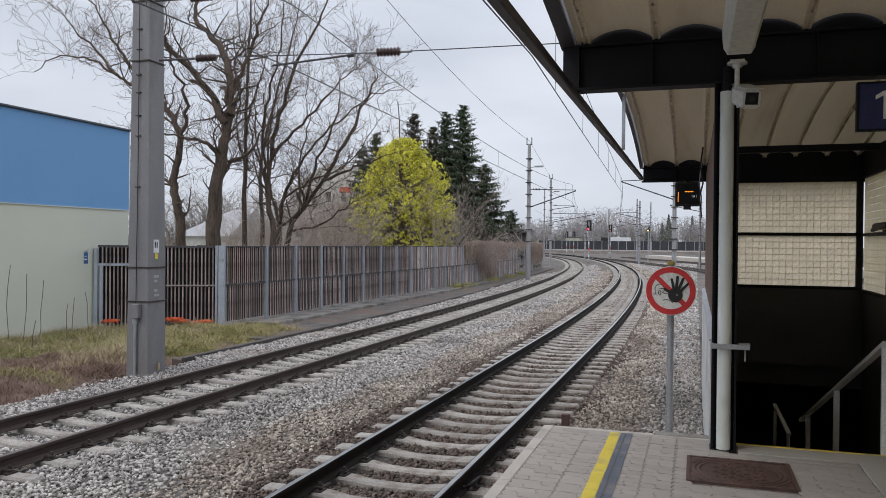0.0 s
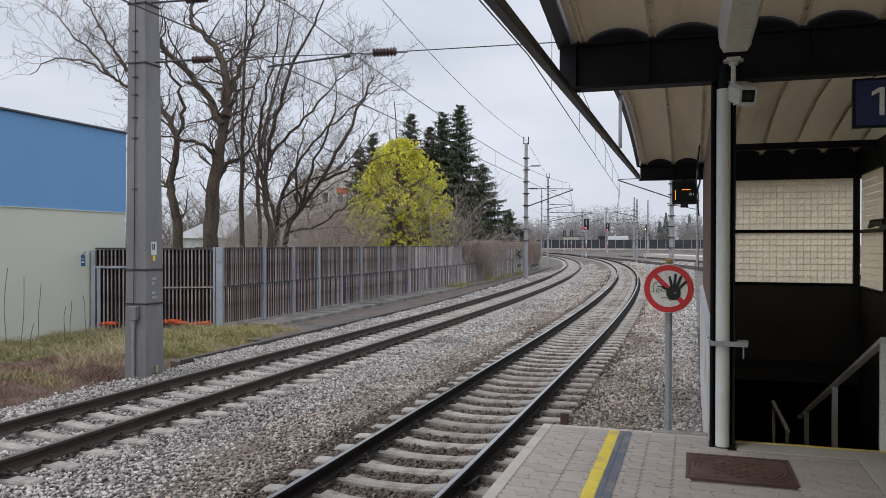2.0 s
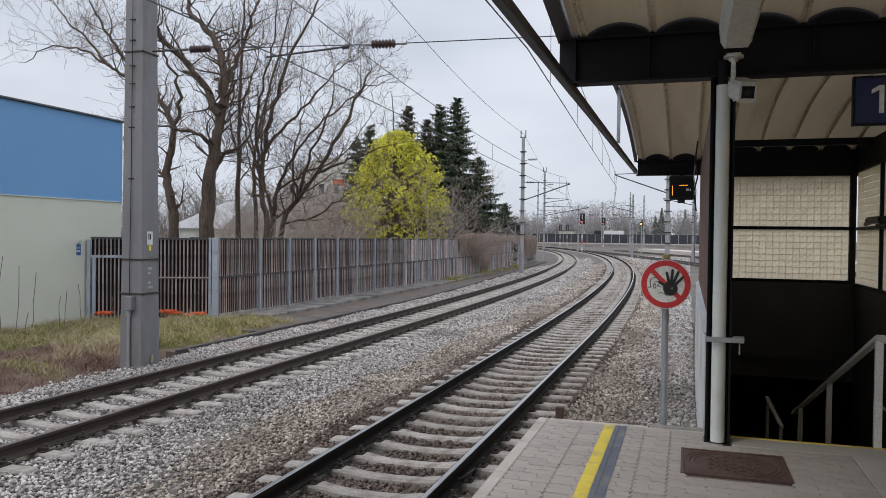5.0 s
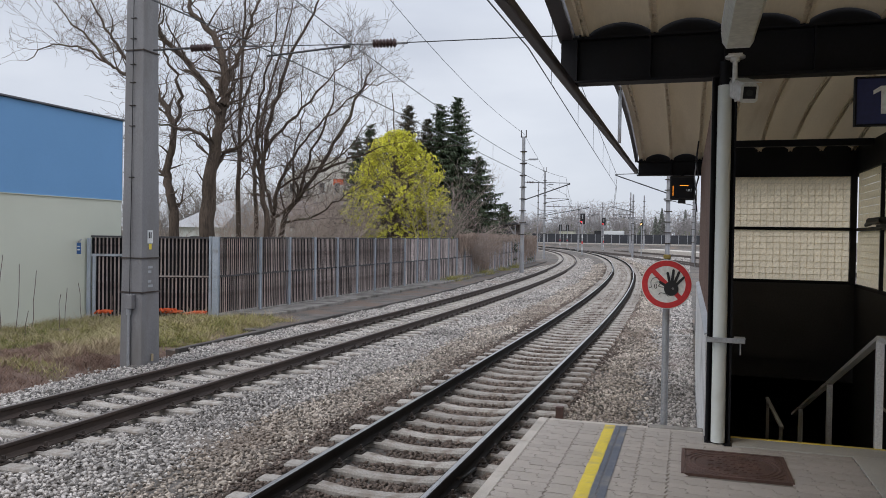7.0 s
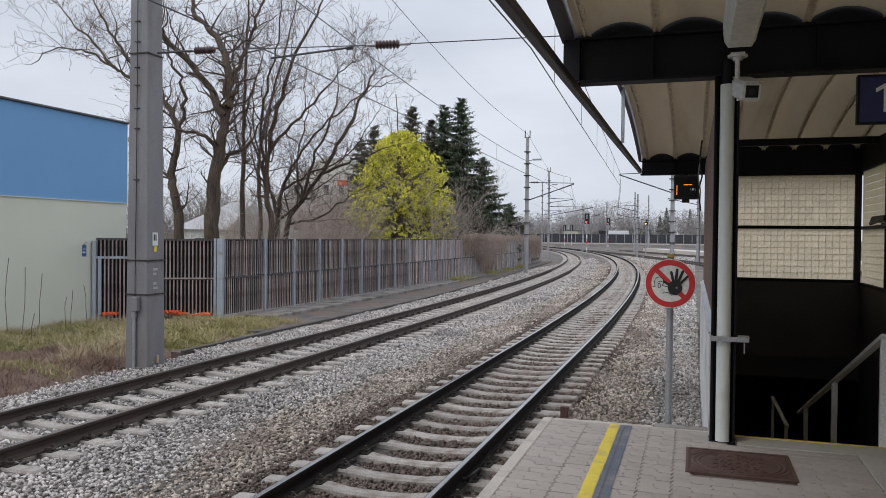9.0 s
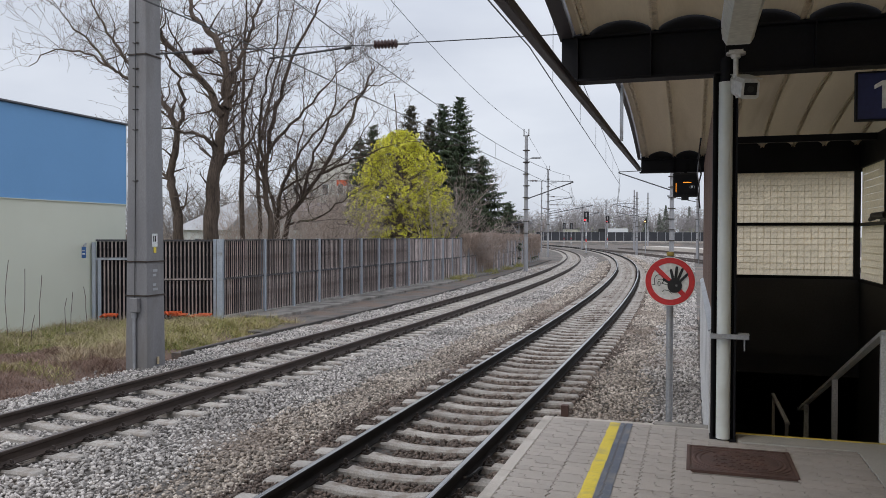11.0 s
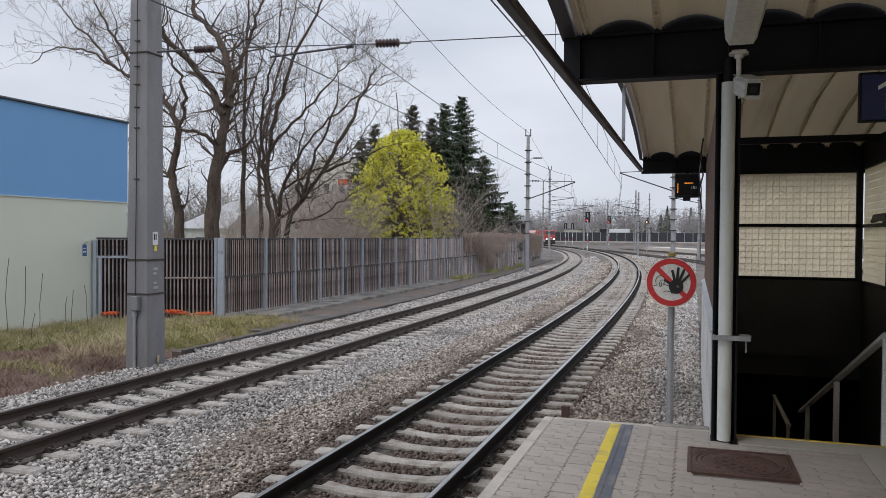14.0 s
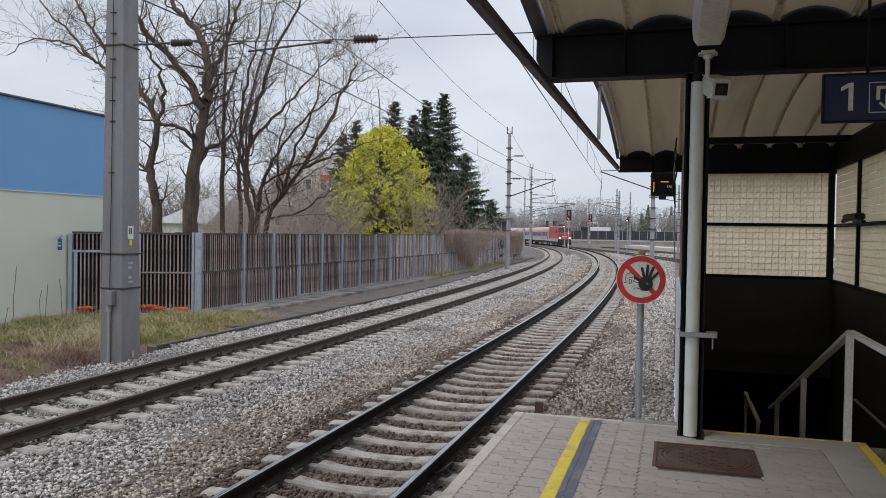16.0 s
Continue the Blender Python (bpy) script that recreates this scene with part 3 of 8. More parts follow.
# columns: black steel sections with a white rainwater pipe in front
for y in (7.7, -1.9, -11.5):
    c = Shape()
    c.box(0.15, 0.17, y - 0.09, y + 0.09, 0.001, 3.36)
    c.box(0.345, 0.365, y - 0.09, y + 0.09, 0.001, 3.36)
    c.box(0.17, 0.345, y - 0.008, y + 0.008, 0.001, 3.36)
    c.box(0.142, 0.373, y - 0.1, y + 0.1, -0.02, 0.008)
    part("column", c, M_BLACKSTEEL, canopy, "black steel column")
    part("downpipe", Shape().tube((0.258, y - 0.085, 0.013), (0.258, y - 0.085, 3.28), 0.062, n=24), M_WHITEPIPE, canopy, "white rainwater pipe", smooth=True)
part("downpipe_neck", Shape().tube((0.258, 7.615, 3.281), (0.258, 7.615, 3.5), 0.05, n=16), M_BLACKSTEEL, canopy, smooth=True)

# ---------------------------------------------------------------- stair enclosure
wall_track = thing("wall_west", pose(0, 0, 0), "stair enclosure wall, pale render below and brown boards above", "wall", kind="structure")
part("parapet", Shape().box(0.14, 0.33, 7.83, 17.2, -0.98, 0.975), M_PARAPET, wall_track, "pale rendered parapet")
for i in range(38):
    y0 = 7.84 + i * 0.247
    part("cladding_board", Shape().box(0.188, 0.216, y0, y0 + 0.236, 1.03, 3.36), M_CLADDING, wall_track)
part("parapet_flashing", Shape().add([(0.128, y, z) for y in (7.835, 17.2) for z in (0.965, 0.977)] + [(0.216, y, z) for y in (7.835, 17.2) for z in (1.016, 1.028)], [(0, 1, 3, 2), (4, 6, 7, 5), (0, 2, 6, 4), (1, 5, 7, 3), (0, 4, 5, 1), (2, 3, 7, 6)]), M_GALV, wall_track, "sloping grey metal flashing")
part("board_backing", Shape().box(0.218, 0.33, 7.83, 17.2, 0.977, 3.36), M_BLACKWALL, wall_track, "dark inner face")

far_wall = thing("wall_north", pose(0, 0, 0), "end wall of the stairs, black panel below glass-block panes", "wall", kind="structure")
right_wall = thing("wall_east", pose(0, 0, 0), "side wall of the stairs, black panel below glass-block panes", "wall", kind="structure")
part("lower_panel", Shape().box(0.33, 3.3, 16.9, 17.1, -0.46, 1.04), M_BLACKWALL, far_wall, "black lower panel")
part("lower_panel", Shape().box(3.07, 3.3, 2.0, 16.898, -4.2, 1.0), M_BLACKWALL, right_wall, "black lower panel")
part("header", Shape().box(0.33, 3.3, 16.86, 17.18, 3.15, 3.9), M_BLACKSTEEL, far_wall, "black steel header")
part("header", Shape().box(3.05, 3.3, 2.0, 16.86, 3.2, 3.7), M_BLACKSTEEL, right_wall, "black steel header")
part("sill", Shape().box(0.33, 3.07, 16.87, 17.1, 1.042, 1.10), M_BLACKSTEEL, far_wall)
part("transom", Shape().box(0.33, 3.0, 16.87, 17.0, 2.09, 2.15), M_BLACKSTEEL, far_wall)
part("corner_post", Shape().box(2.96, 3.07, 16.87, 16.97, 1.1, 3.15), M_BLACKSTEEL, far_wall)
part("sill", Shape().box(3.04, 3.3, 2.0, 16.86, 1.002, 1.06), M_BLACKSTEEL, right_wall)
part("transom", Shape().box(3.04, 3.2, 2.0, 16.86, 2.08, 2.14), M_BLACKSTEEL, right_wall)
for i in range(4):
    y = 3.0 + i * 3.9
    part("mullion", Shape().box(3.03, 3.2, y, y + 0.06, 1.062, 3.198), M_BLACKSTEEL, right_wall)

# ---------------------------------------------------------------- stairs and glass-block panes
M_BLOCK = translucent(material("glass_block", (0.82, 0.70, 0.51), (0.88, 0.77, 0.58), 0.35, 2.0, 25, 0.15, dirt=(0.74, 0.62, 0.42), dirt_amount=0.2, dirt_scale=1.5, vary=0.06), 0.9)
M_BLOCKJOINT = translucent(material("block_joint", (0.82, 0.71, 0.52), (0.88, 0.78, 0.59), 0.9, 5, 40, 0.1), 0.9)


def block_shape(w, h):
    """One hollow-looking glass tile, thin and pillowed towards the stairs (faces -y)."""
    s = Shape()
    a, b = w / 2, h / 2
    rings = ((a, b, 0.0), (a, b, -0.010), (a - 0.004, b - 0.004, -0.0115))
    v = []
    for p, q, d in rings:
        v += [(-p, d, -q), (p, d, -q), (p, d, q), (-p, d, q)]
    f = [(4, 5, 1, 0), (5, 6, 2, 1), (6, 7, 3, 2), (7, 4, 0, 3), (8, 9, 5, 4), (9, 10, 6, 5), (10, 11, 7, 6), (11, 8, 4, 7), (11, 10, 9, 8)]
    return s.add(v, f)


BLOCK = block_shape(0.1205, 0.119).mesh("glass_block", M_BLOCK)


def strip(s, x0, x1, z0, z1, y=16.957):
    return s.add([(x0, y, z0), (x1, y, z0), (x1, y, z1), (x0, y, z1)], [(0, 1, 2, 3)])


for lo, hi in ((1.10, 2.09), (2.15, 3.15)):
    j = Shape()
    for r in range(9):
        z = lo + (hi - lo) * r / 8
        strip(j, 0.335, 2.96, z - 0.004, z + 0.004)
    for c in range(22):
        x = 0.335 + 0.125 * c
        strip(j, x - 0.004, x + 0.004, lo, hi, 16.9565)
    part("joint_grid", j, M_BLOCKJOINT, far_wall, "thin beige mortar joints")
    for r in range(8):
        for c in range(21):
            ob = part("glass_block", BLOCK, M_BLOCK, far_wall)
            ob.location = (0.335 + 0.125 * (c + 0.5), 16.968, lo + (hi - lo) * (r + 0.5) / 8)
side_blocks, side_joints = Shape(), Shape()
unit = block_shape(0.1205, 0.119)
turn = Matrix.Rotation(radians(-90), 4, "Z")
for lo, hi in ((1.06, 2.08), (2.14, 3.20)):
    for r in range(8):
        z = lo + (hi - lo) * (r + 0.5) / 8
        side_joints.add([(3.089, 9.0, z - 0.070), (3.089, 16.86, z - 0.070), (3.089, 16.86, z - 0.058), (3.089, 9.0, z - 0.058)], [(0, 1, 2, 3)])
        for c in range(62):
            y = 16.86 - 0.125 * (c + 0.5)
            m = Matrix.Translation((3.10, y, z)) @ turn
            side_blocks.add([tuple(m @ Vector(p)) for p in unit.v], unit.f)
for c in range(63):
    y = 16.86 - 0.125 * c
    side_joints.add([(3.0885, y - 0.006, 1.062), (3.0885, y + 0.006, 1.062), (3.0885, y + 0.006, 3.2), (3.0885, y - 0.006, 3.2)], [(0, 1, 2, 3)])
tagged(part("glass_blocks", side_blocks, M_BLOCK, right_wall, "beige glass-block pane"), kind="stuff")
tagged(part("joint_grid", side_joints, M_BLOCKJOINT, right_wall), kind="stuff")
part("plain_pane", Shape().box(3.10, 3.14, 2.0, 9.1, 1.062, 3.2), M_BLOCK, right_wall)
part("tie_beam", Shape().box(0.33, 3.06, 15.44, 15.56, 3.59, 3.71), M_BLACKSTEEL, canopy, "black steel tie beam")

stairs = thing("staircase", pose(0, 0, 0), "dark concrete stairs going down to an underpass", "stairs", kind="structure")
for i in range(18):
    y = 7.92 + 0.46 * i
    z = -0.155 * (i + 1)
    part("step", Shape().box(0.36, 3.07, y, y + 0.50, z - 0.3, z), M_CONCRETE, stairs)
part("floor_slab", Shape().box(0.33, 3.3, 16.4, 26.0, -3.4, -3.2), M_CONCRETE, stairs, "dark underpass floor")
# underpass walls take the black panel colour to paint in the unlit depth
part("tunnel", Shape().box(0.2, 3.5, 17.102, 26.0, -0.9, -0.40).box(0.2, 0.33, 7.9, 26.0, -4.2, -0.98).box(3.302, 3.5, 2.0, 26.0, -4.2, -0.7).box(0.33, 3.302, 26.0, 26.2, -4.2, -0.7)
     .box(0.33, 3.302, 2.0, 26, -4.4, -4.2), M_BLACKWALL, stairs, "underpass walls, coloured black for the shade below ground")
part("cross_edge", Shape().box(1.80, 3.07, 8.40, 8.46, -0.309, -0.29), M_YELLOW, stairs, "yellow marked edge of the further flight")

M_RAILSTEEL = material("brushed_steel", (0.74, 0.74, 0.73), (0.82, 0.82, 0.81), 0.45, 3, 60, 0.03, metal=0.15)
rail = thing("stair_railing", pose(1.64, 7.93, 0), "brushed steel stair railing with square posts", "railing")
for dy, top, bot in ((0.0, 0.985, 0.0), (2.55, 0.14, -0.93), (5.0, -0.67, -1.7)):
    part("post", Shape().box(-0.032, 0.032, dy - 0.03, dy + 0.03, bot, top, 0.004), M_RAILSTEEL, rail)
hr = Shape()
hr.add([(x, y, z) for (y, z0) in ((-0.03, 1.03), (5.8, -0.90)) for z in (z0 - 0.04, z0) for x in (-0.034, 0.034)],
       [(0, 1, 3, 2), (4, 6, 7, 5), (0, 4, 5, 1), (2, 3, 7, 6), (0, 2, 6, 4), (1, 5, 7, 3)])
part("handrail", hr, M_RAILSTEEL, rail, "sloping square handrail")
part("top_rail", Shape().box(-0.034, 0.034, -4.0, -0.031, 0.99, 1.03, 0.004), M_RAILSTEEL, rail)
part("post", Shape().box(-0.032, 0.032, -3.95, -3.89, 0.0, 0.989, 0.004), M_RAILSTEEL, rail)
low = thing("handrail", pose(1.40, 13.1, -1.0), "short steel handrail on the lower flight", "handrail")
part("bar", Shape().box(-0.03, 0.03, 0.0, 2.4, -0.04, 0.0, 0.004), M_RAILSTEEL, low)
for y in (0.1, 2.2):
    part("post", Shape().box(-0.025, 0.025, y, y + 0.05, -2.2, -0.04), M_RAILSTEEL, low)

wall_rail = thing("wall_handrail", pose(2.99, 9.2, -0.79), "dark steel handrail along the stair wall", "handrail")
part("bar", Shape().tube((0, 0, 0), (0, 5.1, 0), 0.022, n=10), M_RAILSTEEL, wall_rail, smooth=True)
for y in (0.6, 2.5, 4.4):
    part("holder", Shape().path([(0, y, -0.02), (0.03, y, -0.06), (0.085, y, -0.06)], 0.008, 6), M_RAILSTEEL, wall_rail)

bracket = thing("wall_bracket", pose(0.25, 7.53, 0.985), "galvanised steel bracket bar across the rainwater pipe", "bracket")
part("bar", Shape().box(-0.11, 0.22, -0.03, -0.008, -0.045, 0.0, 0.003), M_GALV, bracket)
part("return_plate", Shape().box(0.13, 0.225, -0.008, 0.12, -0.012, 0.002, 0.003), M_GALV, bracket)
part("hook", Shape().box(0.18, 0.192, 0.06, 0.08, -0.16, -0.012), M_GALV, bracket)
part("stay", Shape().box(-0.10, -0.085, -0.008, 0.08, -0.04, -0.005), M_GALV, bracket)

# ---------------------------------------------------------------- platform things
cover = thing("manhole_cover", pose(-0.055, 6.53, 0.0), "rusty red-brown cast iron manhole cover set in the paving", "manhole cover")
part("frame", Shape().box(0, 0.84, 0, 0.03, -0.08, 0.006).box(0, 0.84, 0.75, 0.78, -0.08, 0.006).box(0, 0.03, 0.031, 0.749, -0.08, 0.006).box(0.81, 0.84, 0.031, 0.749, -0.08, 0.006), M_CAST, cover)
lid = part("lid", Shape().box(0.033, 0.807, 0.033, 0.747, -0.08, 0.0), M_CAST, cover)
pat = Shape()
for i in range(7):
    for j in range(9):
        cx, cy = 0.24 + i * 0.06, 0.13 + j * 0.065
        if (cx - 0.42) ** 2 + (cy - 0.39) ** 2 < 0.075:
            if (i + j) % 2:
                pat.box(cx - 0.026, cx + 0.026, cy - 0.007, cy + 0.007, 0.001, 0.006)
            else:
                pat.box(cx - 0.007, cx + 0.007, cy - 0.026, cy + 0.026, 0.001, 0.006)
for r in (0.32, 0.36, 0.40, 0.44, 0.48):
    pts = []
    for k in range(49):
        a = 2 * math.pi * k / 48
        pts.append((0.42 + r * math.cos(a), 0.39 + r * math.sin(a)))
    for (xa, ya), (xb, yb) in zip(pts, pts[1:]):
        if all(0.045 < q < 0.795 for q in (xa, xb)) and all(0.045 < q < 0.735 for q in (ya, yb)):
            d = Vector((xb - xa, yb - ya, 0)).normalized() * 0.007
            pat.add([(xa - d.y, ya + d.x, 0.0055), (xa + d.y, ya - d.x, 0.0055), (xb + d.y, yb - d.x, 0.0055), (xb - d.y, yb + d.x, 0.0055),
                     (xa - 2 * d.y, ya + 2 * d.x, 0.0005), (xa + 2 * d.y, ya - 2 * d.x, 0.0005), (xb + 2 * d.y, yb - 2 * d.x, 0.0005), (xb - 2 * d.y, yb + 2 * d.x, 0.0005)],
                    [(0, 1, 2, 3), (4, 0, 3, 7), (1, 5, 6, 2)])
tagged(part("raised_pattern", pat, M_CAST, lid, "raised cast pattern of bars and rings"), kind="stuff")
part("lifting_hole", Shape().tube((0.12, 0.62, 0.0), (0.12, 0.62, 0.003), 0.018, n=12), M_BLACK, lid)

# prohibition sign on its post at the platform end
M_SIGNBACK = material("sign_grey", (0.74, 0.735, 0.70), (0.80, 0.795, 0.76), 0.45, 3, 30, 0.03, dirt=(0.64, 0.63, 0.59), dirt_amount=0.2, dirt_scale=6)
M_CAPYELLOW = material("dull_yellow_plastic", (0.34, 0.25, 0.06), (0.42, 0.31, 0.09), 0.6, 6, 40, 0.05)
sign = thing("prohibition_sign", pose(-0.235, 8.17, -0.60), "round red and white no-entry sign with a black palm symbol", "sign")
part("post", Shape().tube((0, 0.03, -0.2), (0, 0.03, 2.27), 0.034, n=20), M_GALV, sign, "galvanised steel post", smooth=True)
part("post_cap", Shape().box(-0.036, 0.036, -0.006, 0.066, 2.271, 2.315, 0.008), M_CAPYELLOW, sign, "yellow plastic cap")
CZ = 2.018
disc = part("disc", Shape().tube((0, -0.03, CZ), (0, -0.012, CZ), 0.245, n=64), M_SIGNBACK, sign, "pale grey sign face")


def ring(r0, r1, y, n=64):
    s = Shape()
    v = []
    for k in range(n):
        a = 2 * math.pi * k / n
        for r in (r0, r1):
            v += [(r * math.cos(a), y, CZ + r * math.sin(a)), (r * math.cos(a), y + 0.002, CZ + r * math.sin(a))]
    f = []
    for k in range(n):
        p, q = 4 * k, 4 * ((k + 1) % n)
        f += [(p, p + 2, q + 2, q), (p + 1, q + 1, q + 3, p + 3), (p, q, q + 1, p + 1), (p + 2, p + 3, q + 3, q + 2)]
    return s.add(v, f)


part("red_ring", ring(0.183, 0.238, -0.0335), M_RED, disc, "red ring")
bar = Shape().box(-0.19, 0.19, -0.0336, -0.0314, -0.024, 0.024)
part("red_bar", bar.turned(Matrix.Translation((0, 0, CZ)) @ Matrix.Rotation(radians(45), 4, "Y")), M_RED, disc, "red diagonal bar")


def flat_poly(pts, y0, y1):
    return Shape().prism(pts, lambda u, w, k: (u, y0 + k, w), y1 - y0)


sym = Shape()
SX, SZ = 0.052, CZ - 0.042
oval = [(SX + 0.070 * math.cos(a) - 0.006, SZ + 0.072 * math.sin(a)) for a in [2 * math.pi * k / 20 for k in range(20)]]
sym.add([(x, -0.0375, z) for x, z in oval] + [(x, -0.034, z) for x, z in oval],
        [tuple(range(20)), tuple(range(39, 19, -1))] + [(i, i + 20, (i + 1) % 20 + 20, (i + 1) % 20) for i in range(20)])
for ang, root, length, w in ((103, 0.06, 0.125, 0.0145), (85, 0.065, 0.145, 0.015), (68, 0.065, 0.14, 0.0145), (47, 0.065, 0.12, 0.0135), (148, 0.055, 0.085, 0.0145)):
    a = radians(ang)
    bx, bz = SX + root * math.cos(a) * 0.8 - 0.004, SZ + root * math.sin(a) * 0.6
    ex, ez = bx + length * math.cos(a), bz + length * math.sin(a)
    px, pz = -math.sin(a) * w, math.cos(a) * w
    tip = [(ex + 0.85 * px * math.cos(radians(b)) + w * 0.8 * math.cos(a) * math.sin(radians(b)), ez + 0.85 * pz * math.cos(radians(b)) + w * 0.8 * math.sin(a) * math.sin(radians(b))) for b in (0, 45, 90, 135, 180)]
    poly = [(bx - px, bz - pz), (bx + px, bz + pz)] + tip
    m = len(poly)
    sym.add([(x, -0.0372, z) for x, z in poly] + [(x, -0.034, z) for x, z in poly],
            [tuple(range(m)), tuple(range(2 * m - 1, m - 1, -1))] + [(i, i + m, (i + 1) % m + m, (i + 1) % m) for i in range(m)])
part("palm_symbol", sym, M_BLACK, disc, "black palm symbol")
part("sticker_rest", Shape().tube((SX + 0.01, -0.0385, SZ + 0.002), (SX + 0.01, -0.0376, SZ + 0.002), 0.013, n=5), M_MAST, disc, "torn grey sticker remains")
lines = Shape()


def stroke(pts):
    for (xa, za), (xb, zb) in zip(pts, pts[1:]):
        lines.tube((xa, -0.0325, CZ + za), (xb, -0.0325, CZ + zb), 0.0032, n=5)


stroke([(-0.17, -0.035), (-0.145, -0.035), (-0.15, -0.005)] + [(-0.105 + 0.046 * math.cos(radians(a)), 0.015 + 0.05 * math.sin(radians(a))) for a in range(190, 10, -20)] + [(-0.062, 0.0), (-0.08, -0.02)])
stroke([(-0.105 + 0.012 * math.cos(radians(a)), -0.022 + 0.024 * math.sin(radians(a))) for a in range(0, 361, 30)])
stroke([(-0.115, 0.018), (-0.075, 0.022)])
stroke([(-0.075, -0.105), (-0.055, -0.085), (-0.01, -0.093), (0.02, -0.12)])
stroke([(-0.08, -0.02), (-0.045, -0.03), (-0.02, -0.03)])
tagged(part("symbol_outline", lines, M_BLACK, disc, "thin black outline strokes"), kind="stuff")
for dz in (0.20, -0.225):
    part("clamp", Shape().box(-0.05, 0.05, -0.0115, 0.068, CZ + dz, CZ + dz + 0.025), M_GALV, sign)

# number sign under the canopy
number = thing("platform_sign", pose(1.16, 6.6, 2.76), "dark blue platform sign with a white number one and exit arrow", "sign")
part("panel", Shape().box(0, 1.9, 0, 0.06, 0, 0.345, 0.004), M_NAVY, number, "dark blue panel")
part("frame", Shape().box(-0.012, 0.0, -0.005, 0.065, -0.012, 0.357).box(1.9, 1.912, -0.005, 0.065, -0.012, 0.357).box(0.0, 1.9, -0.004, 0.064, -0.012, -0.0005).box(0.0, 1.9, -0.004, 0.064, 0.3455, 0.357), M_BLACKSTEEL, number)
for x in (0.3, 1.6):
    part("hanger", Shape().tube((x, 0.03, 0.357), (x, 0.03, 1.25), 0.012, n=8), M_BLACKSTEEL, number)


def text(body, size, m, mat, parent, name="lettering", depth=0.002):
    c = bpy.data.curves.new(name, "FONT")
    c.body, c.size, c.extrude = body, size, depth
    ob = new(name, c)
    dg = bpy.context.evaluated_depsgraph_get()
    me = bpy.data.meshes.new_from_object(ob.evaluated_get(dg))
    bpy.data.objects.remove(ob)
    me.materials.clear()
    me.materials.append(mat)
    t = part(name, me, mat, parent)
    t.matrix_basis = m
    return t


one = Shape().box(0.165, 0.198, -0.004, -0.0005, 0.075, 0.285)
one.add([(x, y, z) for y in (-0.004, -0.0005) for x, z in ((0.1649, 0.285), (0.1649, 0.25), (0.112, 0.222), (0.112, 0.252))], [(0, 1, 2, 3), (7, 6, 5, 4), (0, 4, 5, 1), (1, 5, 6, 2), (2, 6, 7, 3), (3, 7, 4, 0)])
part("numeral", one, M_WHITE, number, "white number one")
ic = Shape()
for a in ((0.305, 0.311, 0.055, 0.285), (0.535, 0.541, 0.055, 0.285)):
    ic.box(a[0], a[1], -0.003, -0.0005, a[2], a[3])
ic.box(0.312, 0.534, -0.003, -0.0005, 0.055, 0.061).box(0.312, 0.534, -0.003, -0.0005, 0.279, 0.285)
part("icon_frame", ic, M_WHITE, number, "thin pale icon frame")
arrow = Shape().box(0.355, 0.38, -0.004, -0.0005, 0.15, 0.255).box(0.465, 0.49, -0.004, -0.0005, 0.15, 0.255).box(0.3805, 0.4645, -0.004, -0.0005, 0.23, 0.255)
arrow.box(0.414, 0.431, -0.004, -0.0005, 0.095, 0.19)
for k in (-1, 1):
    arrow.add([(0.4225, y, 0.075) for y in (-0.004, -0.0005)] + [(0.4225 + k * 0.05, y, 0.125) for y in (-0.004, -0.0005)] + [(0.4225 + k * 0.038, y, 0.137) for y in (-0.004, -0.0005)] + [(0.4225, y, 0.1) for y in (-0.004, -0.0005)],
              [(0, 2, 4, 6), (1, 3, 5, 7), (0, 1, 3, 2), (2, 3, 5, 4), (4, 5, 7, 6)])
part("exit_icon", arrow, M_WHITE, number, "white exit arrow")

# lamp and surveillance camera
lamp = thing("strip_light", pose(0.31, 6.6, 3.42), "long white strip light under the canopy, switched off", "lamp")
prof = [(-0.125, 0.10), (-0.115, 0.02), (-0.085, -0.03), (0.085, -0.03), (0.115, 0.02), (0.125, 0.10)]
st = [(Vector((0, y, 0)), Vector((1, 0, 0)), Vector((0, 0, 1))) for y in (-1.55, -0.02, 0.0)]
part("diffuser", Shape().sweep(prof, st), M_LAMPCOVER, lamp, "milky ribbed diffuser")
part("housing", Shape().box(-0.13, 0.13, -1.56, 0.005, 0.101, 0.16, 0.006), M_WHITE, lamp)
part("end_cap", Shape().sweep([(u * 1.03, w) for u, w in prof], [(Vector((0, y, 0)), Vector((1, 0, 0)), Vector((0, 0, 1))) for y in (0.006, 0.028)]), M_WHITE, lamp)
for y in (-1.2, -0.3):
    part("hanger", Shape().tube((0, y, 0.16), (0, y, 0.95), 0.012, n=8), M_BLACKSTEEL, lamp)

M_LENS = material("dark_glass", (0.012, 0.012, 0.014), (0.02, 0.02, 0.022), 0.4, 4, 30, 0.0, spec=0.2)
cctv = thing("surveillance_camera", pose(0.335, 7.46, 3.52), "white box-shaped surveillance camera on a ceiling bracket", "camera")
part("mount_plate", Shape().tube((0, 0.04, -0.02), (0, 0.04, 0.0), 0.085, n=24).box(-0.06, 0.06, 0.0, 0.13, 0.0, 0.02), M_CAMERA, cctv, smooth=True)
part("stem", Shape().tube((0, 0.04, -0.26), (0, 0.04, -0.02), 0.022, n=16).tube((0, 0.04, -0.05), (0, 0.04, -0.02), 0.04, 0.045, n=16), M_CAMERA, cctv, smooth=True)
